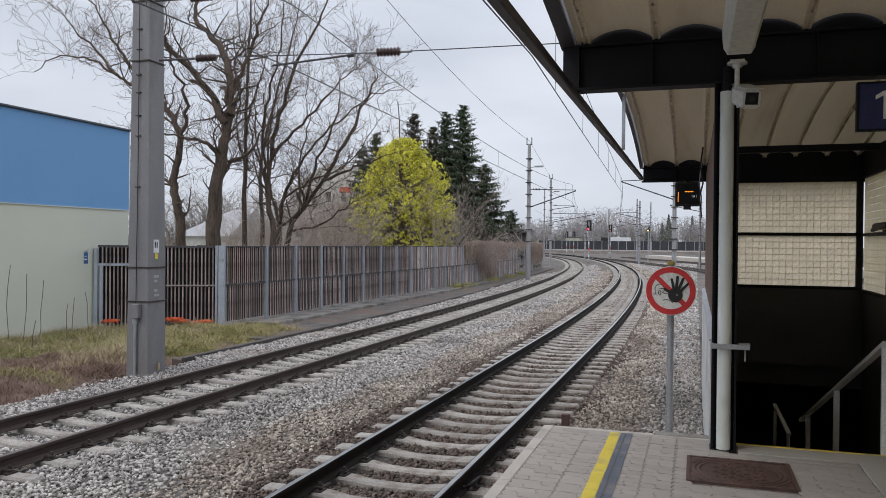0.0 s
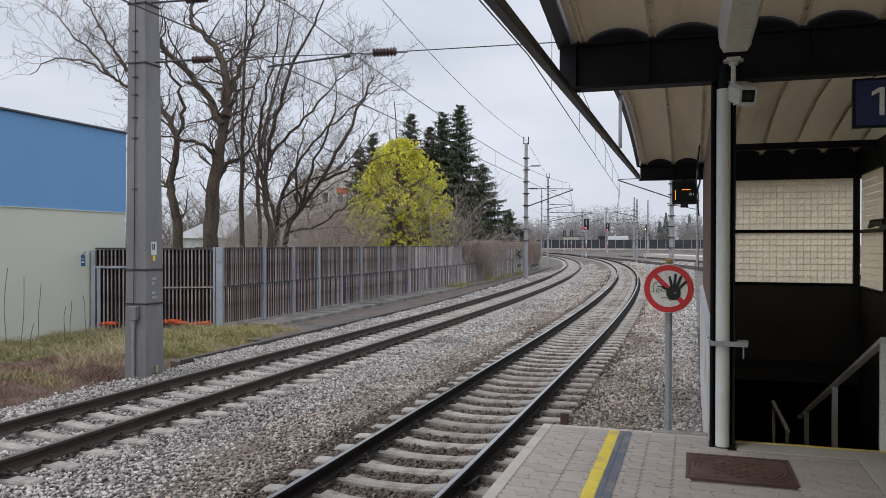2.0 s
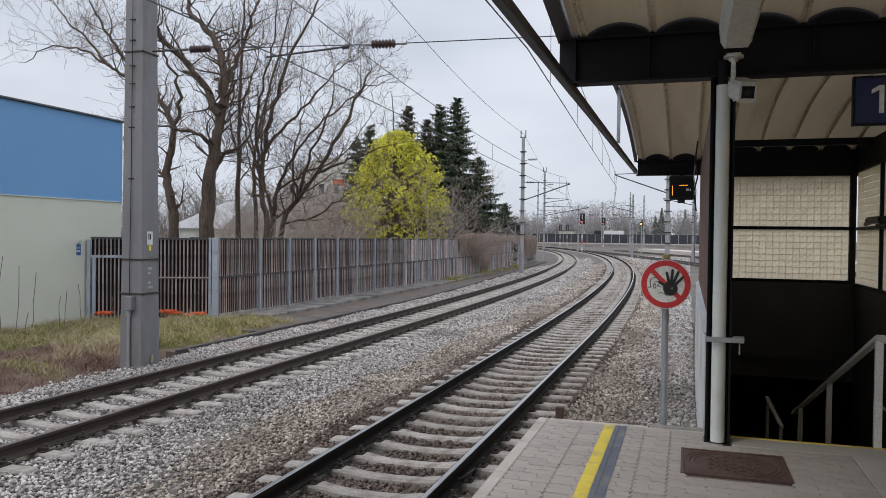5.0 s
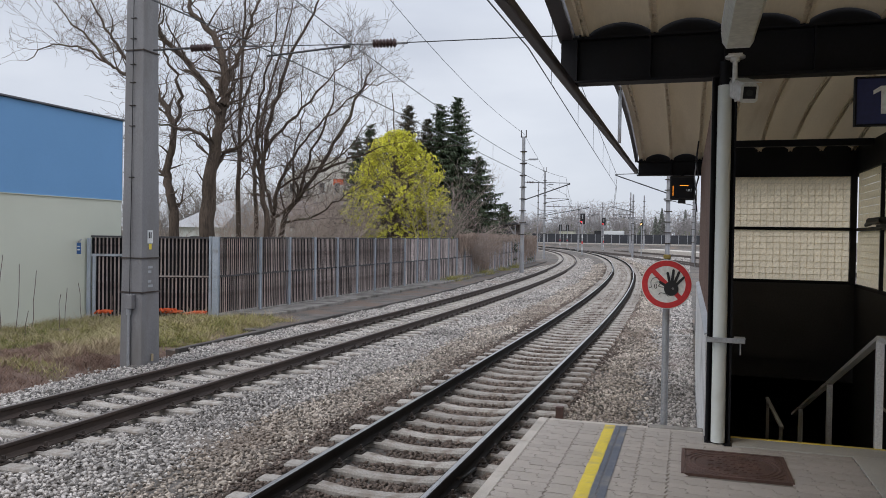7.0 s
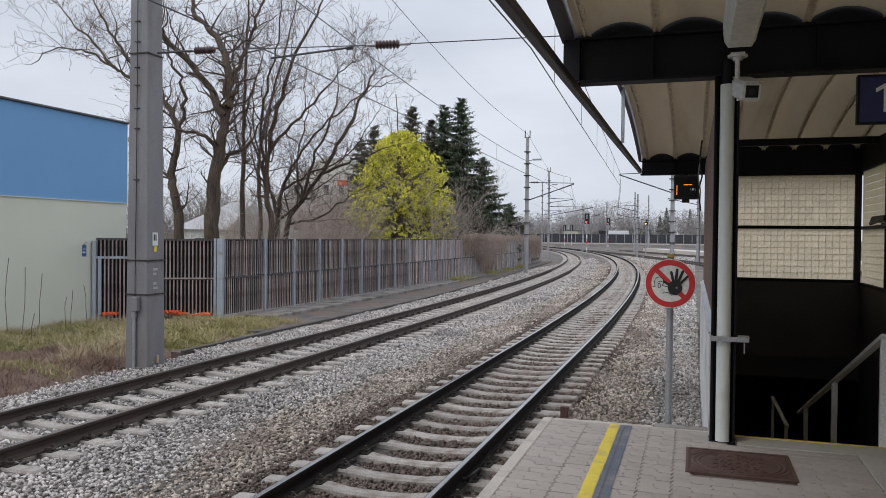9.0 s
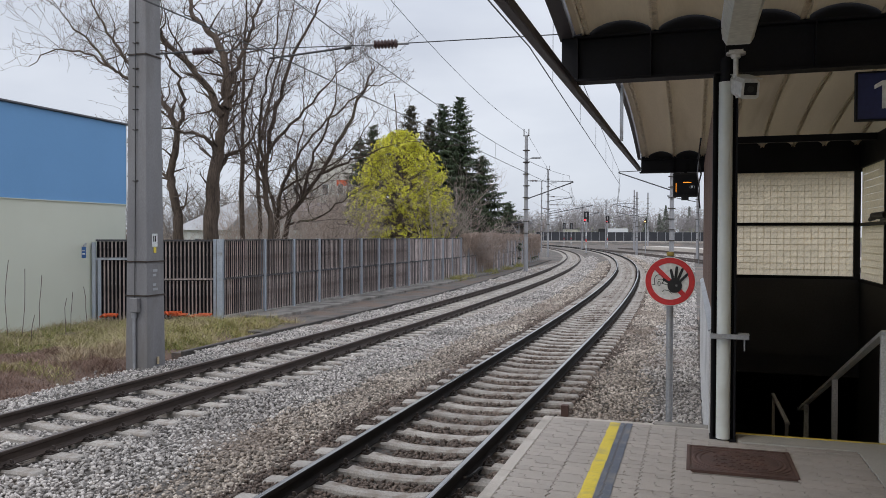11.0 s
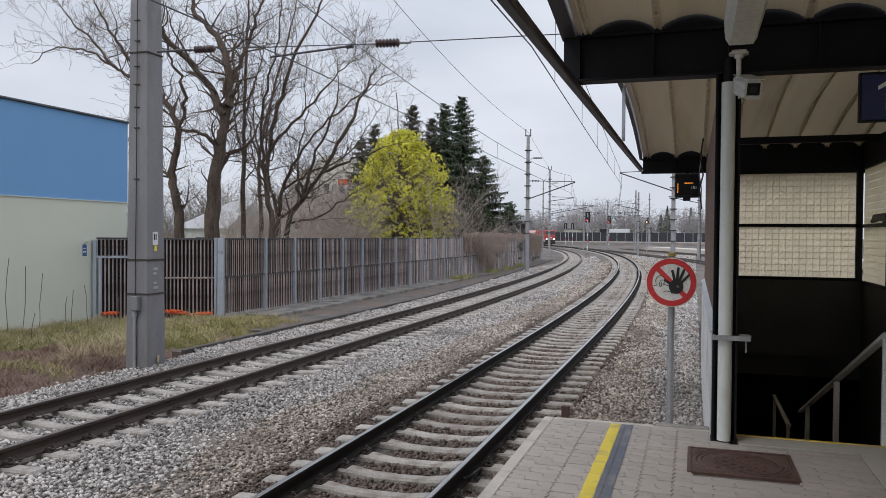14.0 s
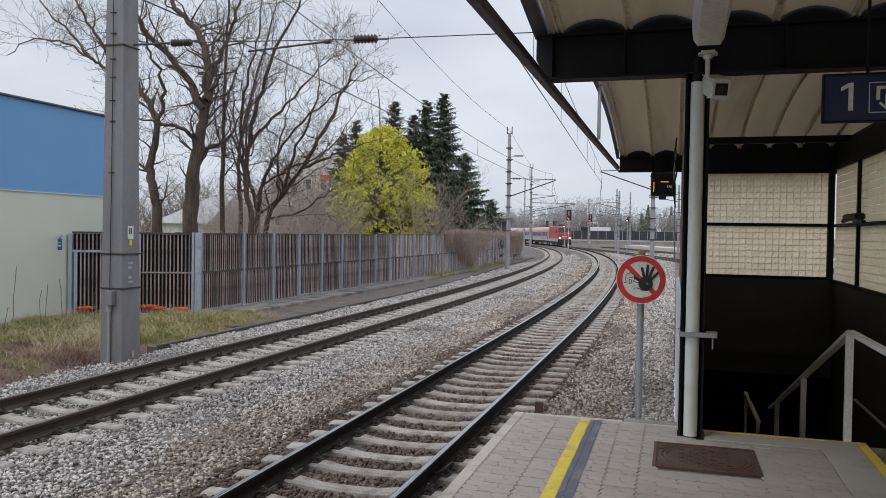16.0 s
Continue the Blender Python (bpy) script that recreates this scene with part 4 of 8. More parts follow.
m_body = Matrix.Translation((0.065, 0.0, -0.305)) @ Matrix.Rotation(radians(14), 4, "Z") @ Matrix.Rotation(radians(17), 4, "X")
oct_p = [(-0.075, -0.075), (-0.055, -0.095), (0.055, -0.095), (0.075, -0.075), (0.075, 0.045), (0.045, 0.075), (-0.045, 0.075), (-0.075, 0.045)]
st = [(Vector((0, y, 0)), Vector((1, 0, 0)), Vector((0, 0, 1))) for y in (-0.20, 0.22)]
body = part("housing", Shape().sweep(oct_p, st).turned(m_body), M_CAMERA, cctv, "white weatherproof housing")
part("window", Shape().box(-0.054, 0.054, -0.206, -0.2005, -0.06, 0.045).turned(m_body), M_LENS, body, "dark front glass")
part("lens", Shape().tube((0, -0.209, -0.01), (0, -0.2065, -0.01), 0.028, n=20).turned(m_body), M_BLACK, body)
part("sunshield", Shape().box(-0.08, 0.08, -0.24, 0.16, 0.078, 0.084).turned(m_body), M_CAMERA, body)
part("arm", Shape().tube((0.0, 0.04, -0.26), (0.03, 0.06, -0.40), 0.03, n=12), M_CAMERA, cctv, smooth=True)

# departure display at the canopy end
M_AMBER = glowing("amber_leds", (1.0, 0.33, 0.03), 1.3)
M_PALETEXT = glowing("pale_leds", (0.55, 0.6, 0.65), 0.35)
disp = thing("departure_display", pose(-0.18, 17.12, 2.70), "small black departure display with amber writing under the canopy", "display")
part("case", Shape().box(-0.25, 0.25, 0, 0.25, 0, 0.50, 0.02), M_BLACK, disp, "black display case")
part("screen", Shape().box(-0.22, 0.22, -0.006, -0.0005, 0.04, 0.46), M_LENS, disp)
part("writing_bar", Shape().box(-0.05, 0.12, -0.010, -0.0065, 0.29, 0.303), M_AMBER, disp, "glowing amber writing")
part("writing_bar", Shape().box(-0.19, -0.178, -0.010, -0.0065, 0.09, 0.29), M_AMBER, disp, "glowing amber writing")
text("1R1", 0.075, pose(0.075, -0.008, 0.175, 90), M_PALETEXT, disp, "lettering", 0.001)
part("camera_box", Shape().box(-0.08, 0.07, 0.03, 0.18, -0.07, -0.001, 0.006), M_BLACK, disp)
part("hanger", Shape().box(-0.03, 0.03, 0.08, 0.14, 0.501, 0.68), M_BLACKSTEEL, disp)
cable = thing("cable", pose(0.10, 12.0, 2.0), "loose black cables along the wall edge", "cable")
part("strand", Shape().path([(-0.02, 0, 1.3), (-0.05, 0.2, 1.05), (-0.01, 0.3, 0.8), (-0.06, 0.5, 0.6), (-0.02, 0.6, 0.3)], 0.012, 6), M_BLACK, cable)
part("strand", Shape().path([(-0.02, 1.5, 1.3), (-0.06, 1.7, 0.9), (-0.02, 1.9, 0.7), (-0.03, 2.1, 0.2), (-0.02, 2.2, -0.6)], 0.01, 6), M_GALV, cable)

# ---------------------------------------------------------------- blue and cream building
hall = thing("industrial_hall", pose(-16.8, 20.15, -0.99), "flat-roofed hall with a cream lower and a blue upper facade", "building")
part("lower_wall", Shape().box(-12, 0, -40, 0, 0, 3.79), M_CREAM, hall, "cream rendered wall")
part("upper_wall", Shape().box(-12, 0.012, -40, 0.012, 3.80, 6.24), M_BLUE, hall, "blue sheet facade")
part("ledge", Shape().box(-12, 0.03, -40, 0.03, 3.775, 3.80), M_CREAM, hall)
part("roof_edge", Shape().box(-12.1, 0.09, -40.1, 0.09, 6.245, 6.30, 0.01), M_ROOFEDGE, hall, "dark metal roof edge")
part("corner_flashing", Shape().box(-0.02, 0.022, 0.013, 0.032, 3.80, 6.24), M_WHITE, hall, "pale corner flashing")
part("plinth", Shape().box(-12, 0.018, -40, 0.018, 0, 0.28), M_CONCRETE, hall)

# ---------------------------------------------------------------- slatted fence
FZ = -0.62
M_PLINTH = M_CONCRETE
fence = thing("slatted_fence", pose(0, 0, 0), "long weathered slatted timber fence with steel posts along the railway", "fence")
SLAT_H = 1.115
SLAT = Shape().box(-0.006, 0.006, -0.021, 0.021, 0, SLAT_H).mesh("slat", M_FENCEWOOD)
POST = Shape().box(-0.055, 0.095, -0.05, -0.042, -0.25, 2.36).box(-0.055, 0.095, 0.042, 0.05, -0.25, 2.36).box(0.06, 0.072, -0.042, 0.042, -0.25, 2.36).mesh("post", M_FENCESTEEL)
rest = Shape()
unit_slat = Shape().box(-0.006, 0.006, -0.021, 0.021, 0, SLAT_H)
rnd = random.Random(9)
FENCE_POSTS = [20.42] + [22.88 + 1.985 * k for k in range(33)]


def spot(y):
    return Vector((fence_x(y), y, FZ))


for i, (y0, y1) in enumerate(zip(FENCE_POSTS, FENCE_POSTS[1:])):
    a, b = spot(y0), spot(y1)
    pitch = (b - a).length
    m = Matrix.Translation(a) @ Matrix.Rotation(math.atan2(-(b.x - a.x), b.y - a.y), 4, "Z")
    part("post", POST, M_FENCESTEEL, fence).matrix_basis = m
    part("cap_rail", Shape().box(-0.05, 0.062, 0.056, pitch - 0.056, 2.315, 2.35), M_BLACKWALL, fence).matrix_basis = m
    part("mid_rail", Shape().box(0.016, 0.060, 0.052, pitch - 0.052, 1.135, 1.178), M_BLACKWALL, fence).matrix_basis = m
    part("plinth_board", Shape().box(-0.035, 0.06, 0.052, pitch - 0.052, -0.35, 0.0 if i % 3 else 0.045, 0.008), M_PLINTH, fence).matrix_basis = m
    if i <= 12:
        part("foot_block", Shape().box(-0.12, 0.20, -0.16, 0.16, -0.4, -0.05, 0.015), M_PLINTH, fence).matrix_basis = m
    n = round((pitch - 0.15) / 0.108)
    for k in range(n):
        yy = 0.085 + (pitch - 0.17) * k / (n - 1)
        for z in (0.015, 1.185):
            lean = Matrix.Rotation(radians(rnd.uniform(-0.5, 0.5)), 4, "X")
            mm = m @ pose(0.030 + rnd.uniform(-0.006, 0.006), yy + rnd.uniform(-0.008, 0.008), z + rnd.uniform(-0.008, 0.008), 0, rnd.uniform(-0.4, 0.4), rnd.uniform(-7, 7)) @ lean
            if i < 8:
                part("slat", SLAT, M_FENCEWOOD, fence).matrix_basis = mm
            else:
                mm = mm @ Matrix.Diagonal((1, rnd.uniform(0.9, 1.5), 1, 1))
                rest.add([tuple(mm @ Vector(p)) for p in unit_slat.v], unit_slat.f)
    # black board added behind the slats as the shade in their gaps
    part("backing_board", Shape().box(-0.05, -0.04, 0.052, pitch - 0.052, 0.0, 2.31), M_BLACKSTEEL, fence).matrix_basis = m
M_FENCEOLD = material("fence_wood_old", (0.27, 0.215, 0.20), (0.56, 0.48, 0.455), 0.9, 2.5, 40, 0.5, vary=0.7, island=True, stretch=(6, 6, 1.0))
tagged(part("slats", rest, M_FENCEOLD, fence, "greyed timber slats"), kind="stuff")

# low weathered kerb in front of the fence foot
M_OLDKERB = material("old_kerb", (0.165, 0.15, 0.135), (0.28, 0.258, 0.235), 0.93, 1.5, 50, 0.5, dirt=(0.10, 0.088, 0.074), dirt_amount=0.5, dirt_scale=1.8, vary=0.15)
foot = thing("fence_kerb", pose(0, 0, 0), "low weathered concrete bench along the foot of the fence", "kerb", kind="structure")
for i in range(19):
    y = 21.6 + i * 1.75
    w = 1.14 - 0.02 * i + rnd.uniform(-0.02, 0.02)
    part("kerb_block", Shape().box(fence_x(y) + 0.07, fence_x(y) + w, y, y + 1.735, -0.9, -0.655 + rnd.uniform(-0.012, 0.012), 0.015), M_OLDKERB, foot)

# return panel and gate between fence corner and hall
pa, pb = Vector((-13.58, 20.42, FZ)), Vector((-16.78, 18.72, FZ))
dv = pb - pa
L = dv.length
gm = Matrix.Translation(pa) @ Matrix.Rotation(math.atan2(dv.y, dv.x), 4, "Z")
gate = thing("fence_gate", gm, "slatted timber fence panel and gate in a blue-grey steel frame", "gate")
part("corner_post", Shape().box(-0.06, 0.10, -0.02, 0.16, -0.3, 2.36), M_FENCESTEEL, gate)
part("inner_post", Shape().box(0.13, 0.20, -0.01, 0.09, -0.3, 2.36), M_FENCESTEEL, gate)
part("wall_post", Shape().box(L - 0.10, L, -0.02, 0.10, -0.3, 2.26), M_FENCESTEEL, gate)
part("top_rail", Shape().box(0.21, L - 0.101, -0.03, 0.075, 2.29, 2.345), M_BLACKWALL, gate)
part("lintel", Shape().box(1.72, L - 0.101, -0.01, 0.08, 1.74, 1.81), M_FENCESTEEL, gate)
part("hinge_post", Shape().box(L - 0.24, L - 0.15, -0.01, 0.07, -0.3, 1.739), M_FENCESTEEL, gate)
part("lock_post", Shape().box(1.64, 1.71, -0.01, 0.07, -0.3, 2.285), M_FENCESTEEL, gate)
part("mid_rail", Shape().box(0.21, 1.62, -0.03, 0.06, 1.135, 1.18), M_FENCEWOOD, gate)
# the gate gets the same added black sheet for its shaded gaps
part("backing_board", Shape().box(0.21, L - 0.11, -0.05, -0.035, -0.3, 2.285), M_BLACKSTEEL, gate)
part("latch", Shape().box(1.66, 1.70, 0.071, 0.10, 0.82, 1.0, 0.004), M_GALV, gate, "steel latch")
for k in range(13):
    x = 0.27 + k * 0.108
    for z in (-0.0, 1.185):
        part("slat", SLAT, M_FENCEWOOD, gate).matrix_basis = pose(x, 0.03, z, 0, rnd.uniform(-0.5, 0.5), 90 + rnd.uniform(-6, 6))
for k in range(16):
    x = 1.78 + k * 0.108
    if x < L - 0.27:
        part("slat", SLAT, M_FENCEWOOD, gate).matrix_basis = pose(x, 0.03, -0.10, 0, rnd.uniform(-0.4, 0.4), 90 + rnd.uniform(-6, 6)) @ Matrix.Diagonal((1, 1, 1.64, 1))
    if x < L - 0.14:
        part("slat", SLAT, M_FENCEWOOD, gate).matrix_basis = pose(x, 0.03, 1.815, 0, 0, 90) @ Matrix.Diagonal((1, 1, 0.42, 1))
M_SIGNBLUE = material("sign_blue", (0.03, 0.10, 0.30), (0.04, 0.13, 0.36), 0.5, 3, 30, 0.02)
tag = thing("blue_tag", pose(-16.58, 18.2, 1.40), "small blue enamel sign hanging from a steel arm on the wall", "sign")
part("arm", Shape().tube((-0.24, 0.3, 0.20), (0.18, -0.25, 0.14), 0.025, n=8), M_GALV, tag)
part("plate", Shape().box(0.08, 0.22, -0.22, -0.205, -0.20, 0.12), M_SIGNBLUE, tag)
part("writing_bar", Shape().box(0.10, 0.20, -0.224, -0.2205, 0.0, 0.02).box(0.10, 0.2, -0.224, -0.2205, -0.1, -0.06), M_WHITE, tag)
mesh_t = thing("orange_mesh", pose(-13.9, 19.6, -0.60), "crumpled orange plastic mesh lying in the grass", "plastic mesh")
for k, (x, y, w, h) in enumerate(((-0.95, -0.25, 0.45, 0.20), (-0.75, -0.1, 0.35, 0.12), (-0.28, 0.05, 0.30, 0.07), (0.02, 0.0, 0.35, 0.13), (-2.35, -1.2, 0.4, 0.17))):
    s = Shape()
    for j in range(5):
        s.path([(x + w * q / 4, y + 0.08 * j + 0.04 * math.sin(q * 2 + j), h * (0.4 + 0.5 * abs(math.sin(q * 1.7 + j * 0.9))) + 0.02) for q in range(5)], 0.03, 5)
    part("fold", s, M_ORANGE, mesh_t)


# ---------------------------------------------------------------- overhead line masts
def box_mast(x, y, h):
    t = thing("catenary_mast", pose(x, y, -0.98), "grey tapered box-section overhead line mast with clamps and cable", "mast")
    s = Shape()
    b0, b1, c0, c1 = 0.25, 0.17, 0.275, 0.19
    s.add([(-b0, -c0, 0), (b0, -c0, 0), (b0, c0, 0), (-b0, c0, 0), (-b1, -c1, h), (b1, -c1, h), (b1, c1, h), (-b1, c1, h)],
          [(3, 2, 1, 0), (4, 5, 6, 7), (0, 1, 5, 4), (1, 2, 6, 5), (2, 3, 7, 6), (3, 0, 4, 7)])
    part("shaft", s, M_MAST, t)

    def half(z):
        return b0 + (b1 - b0) * z / h, c0 + (c1 - c0) * z / h
    for z in (2.32, 1.65, 6.38, 7.55):
        p, q = half(z)
        k = Shape().box(-p - 0.02, p + 0.02, -q - 0.02, -q - 0.002, z - 0.013, z + 0.013).box(-p - 0.02, p + 0.02, q + 0.002, q + 0.02, z - 0.013, z + 0.013)
        k.box(p + 0.002, p + 0.02, -q, q, z - 0.013, z + 0.013).box(-p - 0.02, -p - 0.002, -q, q, z - 0.013, z + 0.013)
        k.tube((p + 0.03, -q - 0.05, z), (p + 0.03, -q + 0.02, z), 0.012, n=6)
        part("clamp_band", k, M_CLIP, t)
    p, q = half(1.4)
    part("junction_box", Shape().box(-0.06, 0.10, -q - 0.12, -q - 0.005, 1.33, 1.61, 0.01), M_MAST, t, "grey steel junction box")
    part("conduit", Shape().tube((-0.02, -0.31, 0.0), (-0.02, -0.31, 1.26), 0.032, n=10).tube((-0.02, -0.31, 1.21), (-0.02, -0.31, 1.325), 0.05, n=10), M_GALV, t)
    part("cable", Shape().path([(-0.02, -0.29, 1.60), (-0.02, -0.285, 2.2), (-0.01, -0.27, 4.0), (0.0, -0.24, h - 0.3)], 0.008, 6), M_BLACK, t)
    for z in (3.9, 4.9, 5.3, 5.75, 6.1, 6.6, 7.0):
        p, q = half(z)
        part("step_bolt", Shape().tube((-0.06, -q - 0.05, z), (-0.06, -q, z), 0.010, n=6).tube((0.03, -q - 0.05, z), (0.03, -q, z), 0.010, n=6).box(-0.06, 0.03, -q - 0.014, -q - 0.004, z - 0.008, z + 0.008), M_CLIP, t)
    p, q = half(2.6)
    plate = part("number_plate", Shape().box(p + 0.004, p + 0.012, -0.10, 0.06, 2.61, 2.87), M_WHITE, t, "white number plate")
    part("writing_bar", Shape().box(p + 0.013, p + 0.015, -0.07, -0.04, 2.71, 2.83).box(p + 0.013, p + 0.015, -0.02, 0.01, 2.71, 2.83), M_BLACK, plate)
    part("yellow_tag", Shape().box(p + 0.004, p + 0.012, -0.05, 0.02, 2.49, 2.60), M_YELLOW, t)
    for z, w in ((2.14, 0.14), (2.05, 0.10), (1.86, 0.10), (1.77, 0.15)):
        part("stencil_bar", Shape().box(half(z)[0] + 0.003, half(z)[0] + 0.005, -0.08, -0.08 + w, z - 0.025, z + 0.025), M_GALV, t, "worn white stencil marks")
    part("ground_lug", Shape().tube((half(0.35)[0] + 0.03, 0.02, 0.28), (half(0.35)[0] + 0.03, 0.02, 0.42), 0.025, n=8), M_STRAW, t)
    return t


box_mast(-10.42, 13.05, 10.5)


def insulator(s, a, b, r=0.075, discs=7):
    a, b = Vector(a), Vector(b)
    for k in range(discs):
        c = a + (b - a) * (k + 0.5) / discs
        d = (b - a).normalized() * 0.016
        s.tube(c - d, c + d, r, r * 0.62, 12)
    s.tube(a, b, r * 0.4, n=8)


span = thing("cross_span", pose(0, 0, 0), "thin steel cross-span wire with brown insulators above the tracks", "overhead wire")
part("wire", Shape().path([(-10.1, 12.98, 5.42), (-9.3, 13, 5.415)], 0.022, 6).path([(-8.75, 13, 5.40), (-5.55, 13, 5.28)], 0.010, 5).path([(-4.95, 13, 5.265), (1.6, 13, 5.15), (5.55, 13, 5.2)], 0.010, 5), M_WIRE, span)
ins = Shape()
insulator(ins, (-9.25, 13, 5.412), (-8.8, 13, 5.403))
part("insulator", ins, M_INSUL, span, "brown ribbed insulator", smooth=True)
ins = Shape()
insulator(ins, (-5.47, 13, 5.278), (-5.02, 13, 5.268), 0.085)
part("insulator", ins, M_INSUL, span, "brown ribbed insulator", smooth=True)
part("end_fitting", Shape().tube((-5.66, 13, 5.285), (-5.47, 13, 5.278), 0.03, n=8).tube((-5.02, 13, 5.268), (-4.82, 13, 5.262), 0.03, n=8), M_GALV, span)
part("steady_arm", Shape().path([(-7.6, 13, 5.17), (-6.4, 13, 5.24), (-5.95, 13, 5.272)], 0.02, 6).tube((-6.05, 13, 5.26), (-5.92, 13, 5.275), 0.045, n=8), M_WIRE, span)
up = thing("upper_span", pose(0, 0, 0), "upper cross-span wire with insulator at the mast", "overhead wire")
part("wire", Shape().path([(-10.2, 12.98, 6.60), (-9.4, 13, 6.58)], 0.02, 6).path([(-8.85, 13, 6.57), (1.6, 13, 6.65), (5.55, 13, 6.7)], 0.009, 5), M_WIRE, up)
ins = Shape()
insulator(ins, (-9.4, 13, 6.58), (-8.9, 13, 6.57))
part("insulator", ins, M_INSUL, up, smooth=True)
part("pulley", Shape().tube((-7.28, 12.97, 6.45), (-7.28, 13.03, 6.45), 0.07, n=14), M_BLACK, up)
right_mast = thing("catenary_mast", pose(5.65, 13.0, -0.985), "plain grey steel line mast behind the canopy", "mast")
part("shaft", Shape().box(-0.1, 0.1, -0.1, 0.1, 0.0, 8.2), M_MAST, right_mast)


def lattice_mast(x, y, h, w, arms, label, lampy=False, facing=1):
    t = thing("catenary_mast", pose(x, y, -0.99), label, "mast", group="far overhead line masts")
    part("shaft", Shape().tube((0, 0, 0), (0, 0, h), w, w * 0.7, 10), M_FARMAST, t, smooth=True)
    b = Shape()
    for z in np.arange(h * 0.3, h - 0.3, h * 0.085):
        b.tube((0, 0, z - 0.03), (0, 0, z + 0.03), w * 1.5, n=8)
    tagged(part("clamp_bands", b, M_CLIP, t), kind="stuff")
    for k, (z0, z1, length) in enumerate(arms):
        a = Shape().tube((0, 0, z0), (facing * length, 0, z1), 0.045, n=6).tube((0, 0, z1 + 0.15), (facing * length, 0, z1 + 0.05), 0.03, n=6)
        part("cantilever", a, M_WIRE, t, "slanted cantilever arm")
        i = Shape()
        insulator(i, (facing * 0.3, 0, z1 + 0.145), (facing * 0.85, 0, z1 + 0.13), 0.09, 5)
        part("insulator", i, M_INSUL, t)
    if lampy:
        part("lamp_head", Shape().tube((0, 0, h - 1.75), (0.45, 0, h - 1.65), 0.03, n=6).box(0.4, 1.05, -0.1, 0.1, h - 1.70, h - 1.58, 0.02), M_GALV, t)
        part("top_horn", Shape().tube((-0.18, 0, h), (-0.18, 0, h + 0.5), 0.035, n=6).tube((0.18, 0, h), (0.18, 0, h + 0.5), 0.035, n=6).box(-0.22, 0.22, -0.04, 0.04, h - 0.03, h + 0.03), M_CLIP, t)
    return t


lattice_mast(-11.72, 56.7, 10.2, 0.17, ((5.55, 6.75, 3.45),), "slim grey round line mast with a lamp and cantilever", True)
lattice_mast(-17.25, 97, 11.1, 0.15, ((5.6, 6.6, 5.5), (7.2, 7.6, 3.0)), "slim grey line mast with cantilevers and a lamp", True)
lattice_mast(-1.42, 56, 8.6, 0.17, ((6.0, 7.3, 3.6),), "grey steel line mast with a cantilever over the track", False, -1)
for x, y, h, w, fc in ((-24.2, 130, 12.0, 0.13, 1), (-20.1, 150, 9.0, 0.15, 1), (-10.5, 150, 11.5, 0.17, -1), (-18.8, 180, 11.0, 0.16, 1), (-9.1, 170, 12.0, 0.18, -1), (0.43, 90, 8.5, 0.15, -1), (-7.45, 111.5, 9.0, 0.16, -1),
                       (-31, 175, 11, 0.15, 1), (-40, 165, 11, 0.15, 1)):
    lattice_mast(x, y, h, w, ((6.6, 7.3, 3.2),), "far grey line mast with a cantilever", False, fc)

wires = thing("contact_line", pose(0, 0, 0), "contact and carrier wires with droppers over the tracks", "overhead wire")


def catenary(which, rows, sag):
    """Contact wire with its carrier, sagging from mast to mast; rows of station, offset, contact height, carrier height."""
    cw, mw, dr = [], [], Shape()
    for (s0, a0, c0, m0), (s1, a1, c1, m1) in zip(rows, rows[1:]):
        (o0, r0), (o1, r1) = along(which, s0), along(which, s1)
        p0, p1 = o0 + r0 * a0, o1 + r1 * a1
        hang = sag * ((s1 - s0) / 44) ** 2
        for k in range(12):
            u = k / 12
            q = p0 + (p1 - p0) * u
            c = q + Vector((0, 0, c0 + (c1 - c0) * u))
            m = q + Vector((0, 0, m0 + (m1 - m0) * u - 4 * hang * u * (1 - u)))
            cw.append(c)
            mw.append(m)
            if k % 2 == 1:
                dr.tube(c, m, 0.006, n=4)
    part("contact_wire", Shape().path(cw, 0.012, 5), M_WIRE, wires)
    part("carrier_wire", Shape().path(mw, 0.011, 5), M_WIRE, wires)
    tagged(part("droppers", dr, M_WIRE, wires), kind="stuff")


catenary("left", ((-35, 0.3, 5.1, 6.3), (13, 0.94, 5.09, 6.27), (57, 0.87, 5.0, 6.25), (98, 0.2, 5.3, 6.6), (150, -0.2, 5.3, 6.6), (210, 0.2, 5.3, 6.6), (270, 0, 5.3, 6.6)), 0.6)
catenary("right", ((-35, 0.2, 5.1, 6.7), (13, 0.42, 5.04, 6.65), (51.2, -0.39, 5.15, 5.9), (100, 0.2, 5.4, 6.5), (150, -0.2, 5.4, 6.5), (210, 0.2, 5.4, 6.5), (270, 0, 5.4, 6.5)), 0.1)
part("earth_wire", Shape().path([(-10.4, 13, 12.5)] + [Vector((-10.4 - 1.3 * u, 13 + 43.7 * u, 12.5 - 3.0 * u - 4 * 1.0 * u * (1 - u))) for u in [k / 10 for k in range(1, 10)]] + [(-11.72, 56.7, 9.45), (-17.25, 97, 10.1), (-24, 130, 11)], 0.012, 5), M_WIRE, wires, "earth wire from mast top to mast top")

# ---------------------------------------------------------------- far yard: signals, siding, platform, noise barrier
M_SIGRED = glowing("signal_red", (1.0, 0.02, 0.03), 6.0)
M_SIGWHITE = glowing("signal_white", (1.0, 0.62, 0.25), 1.6)


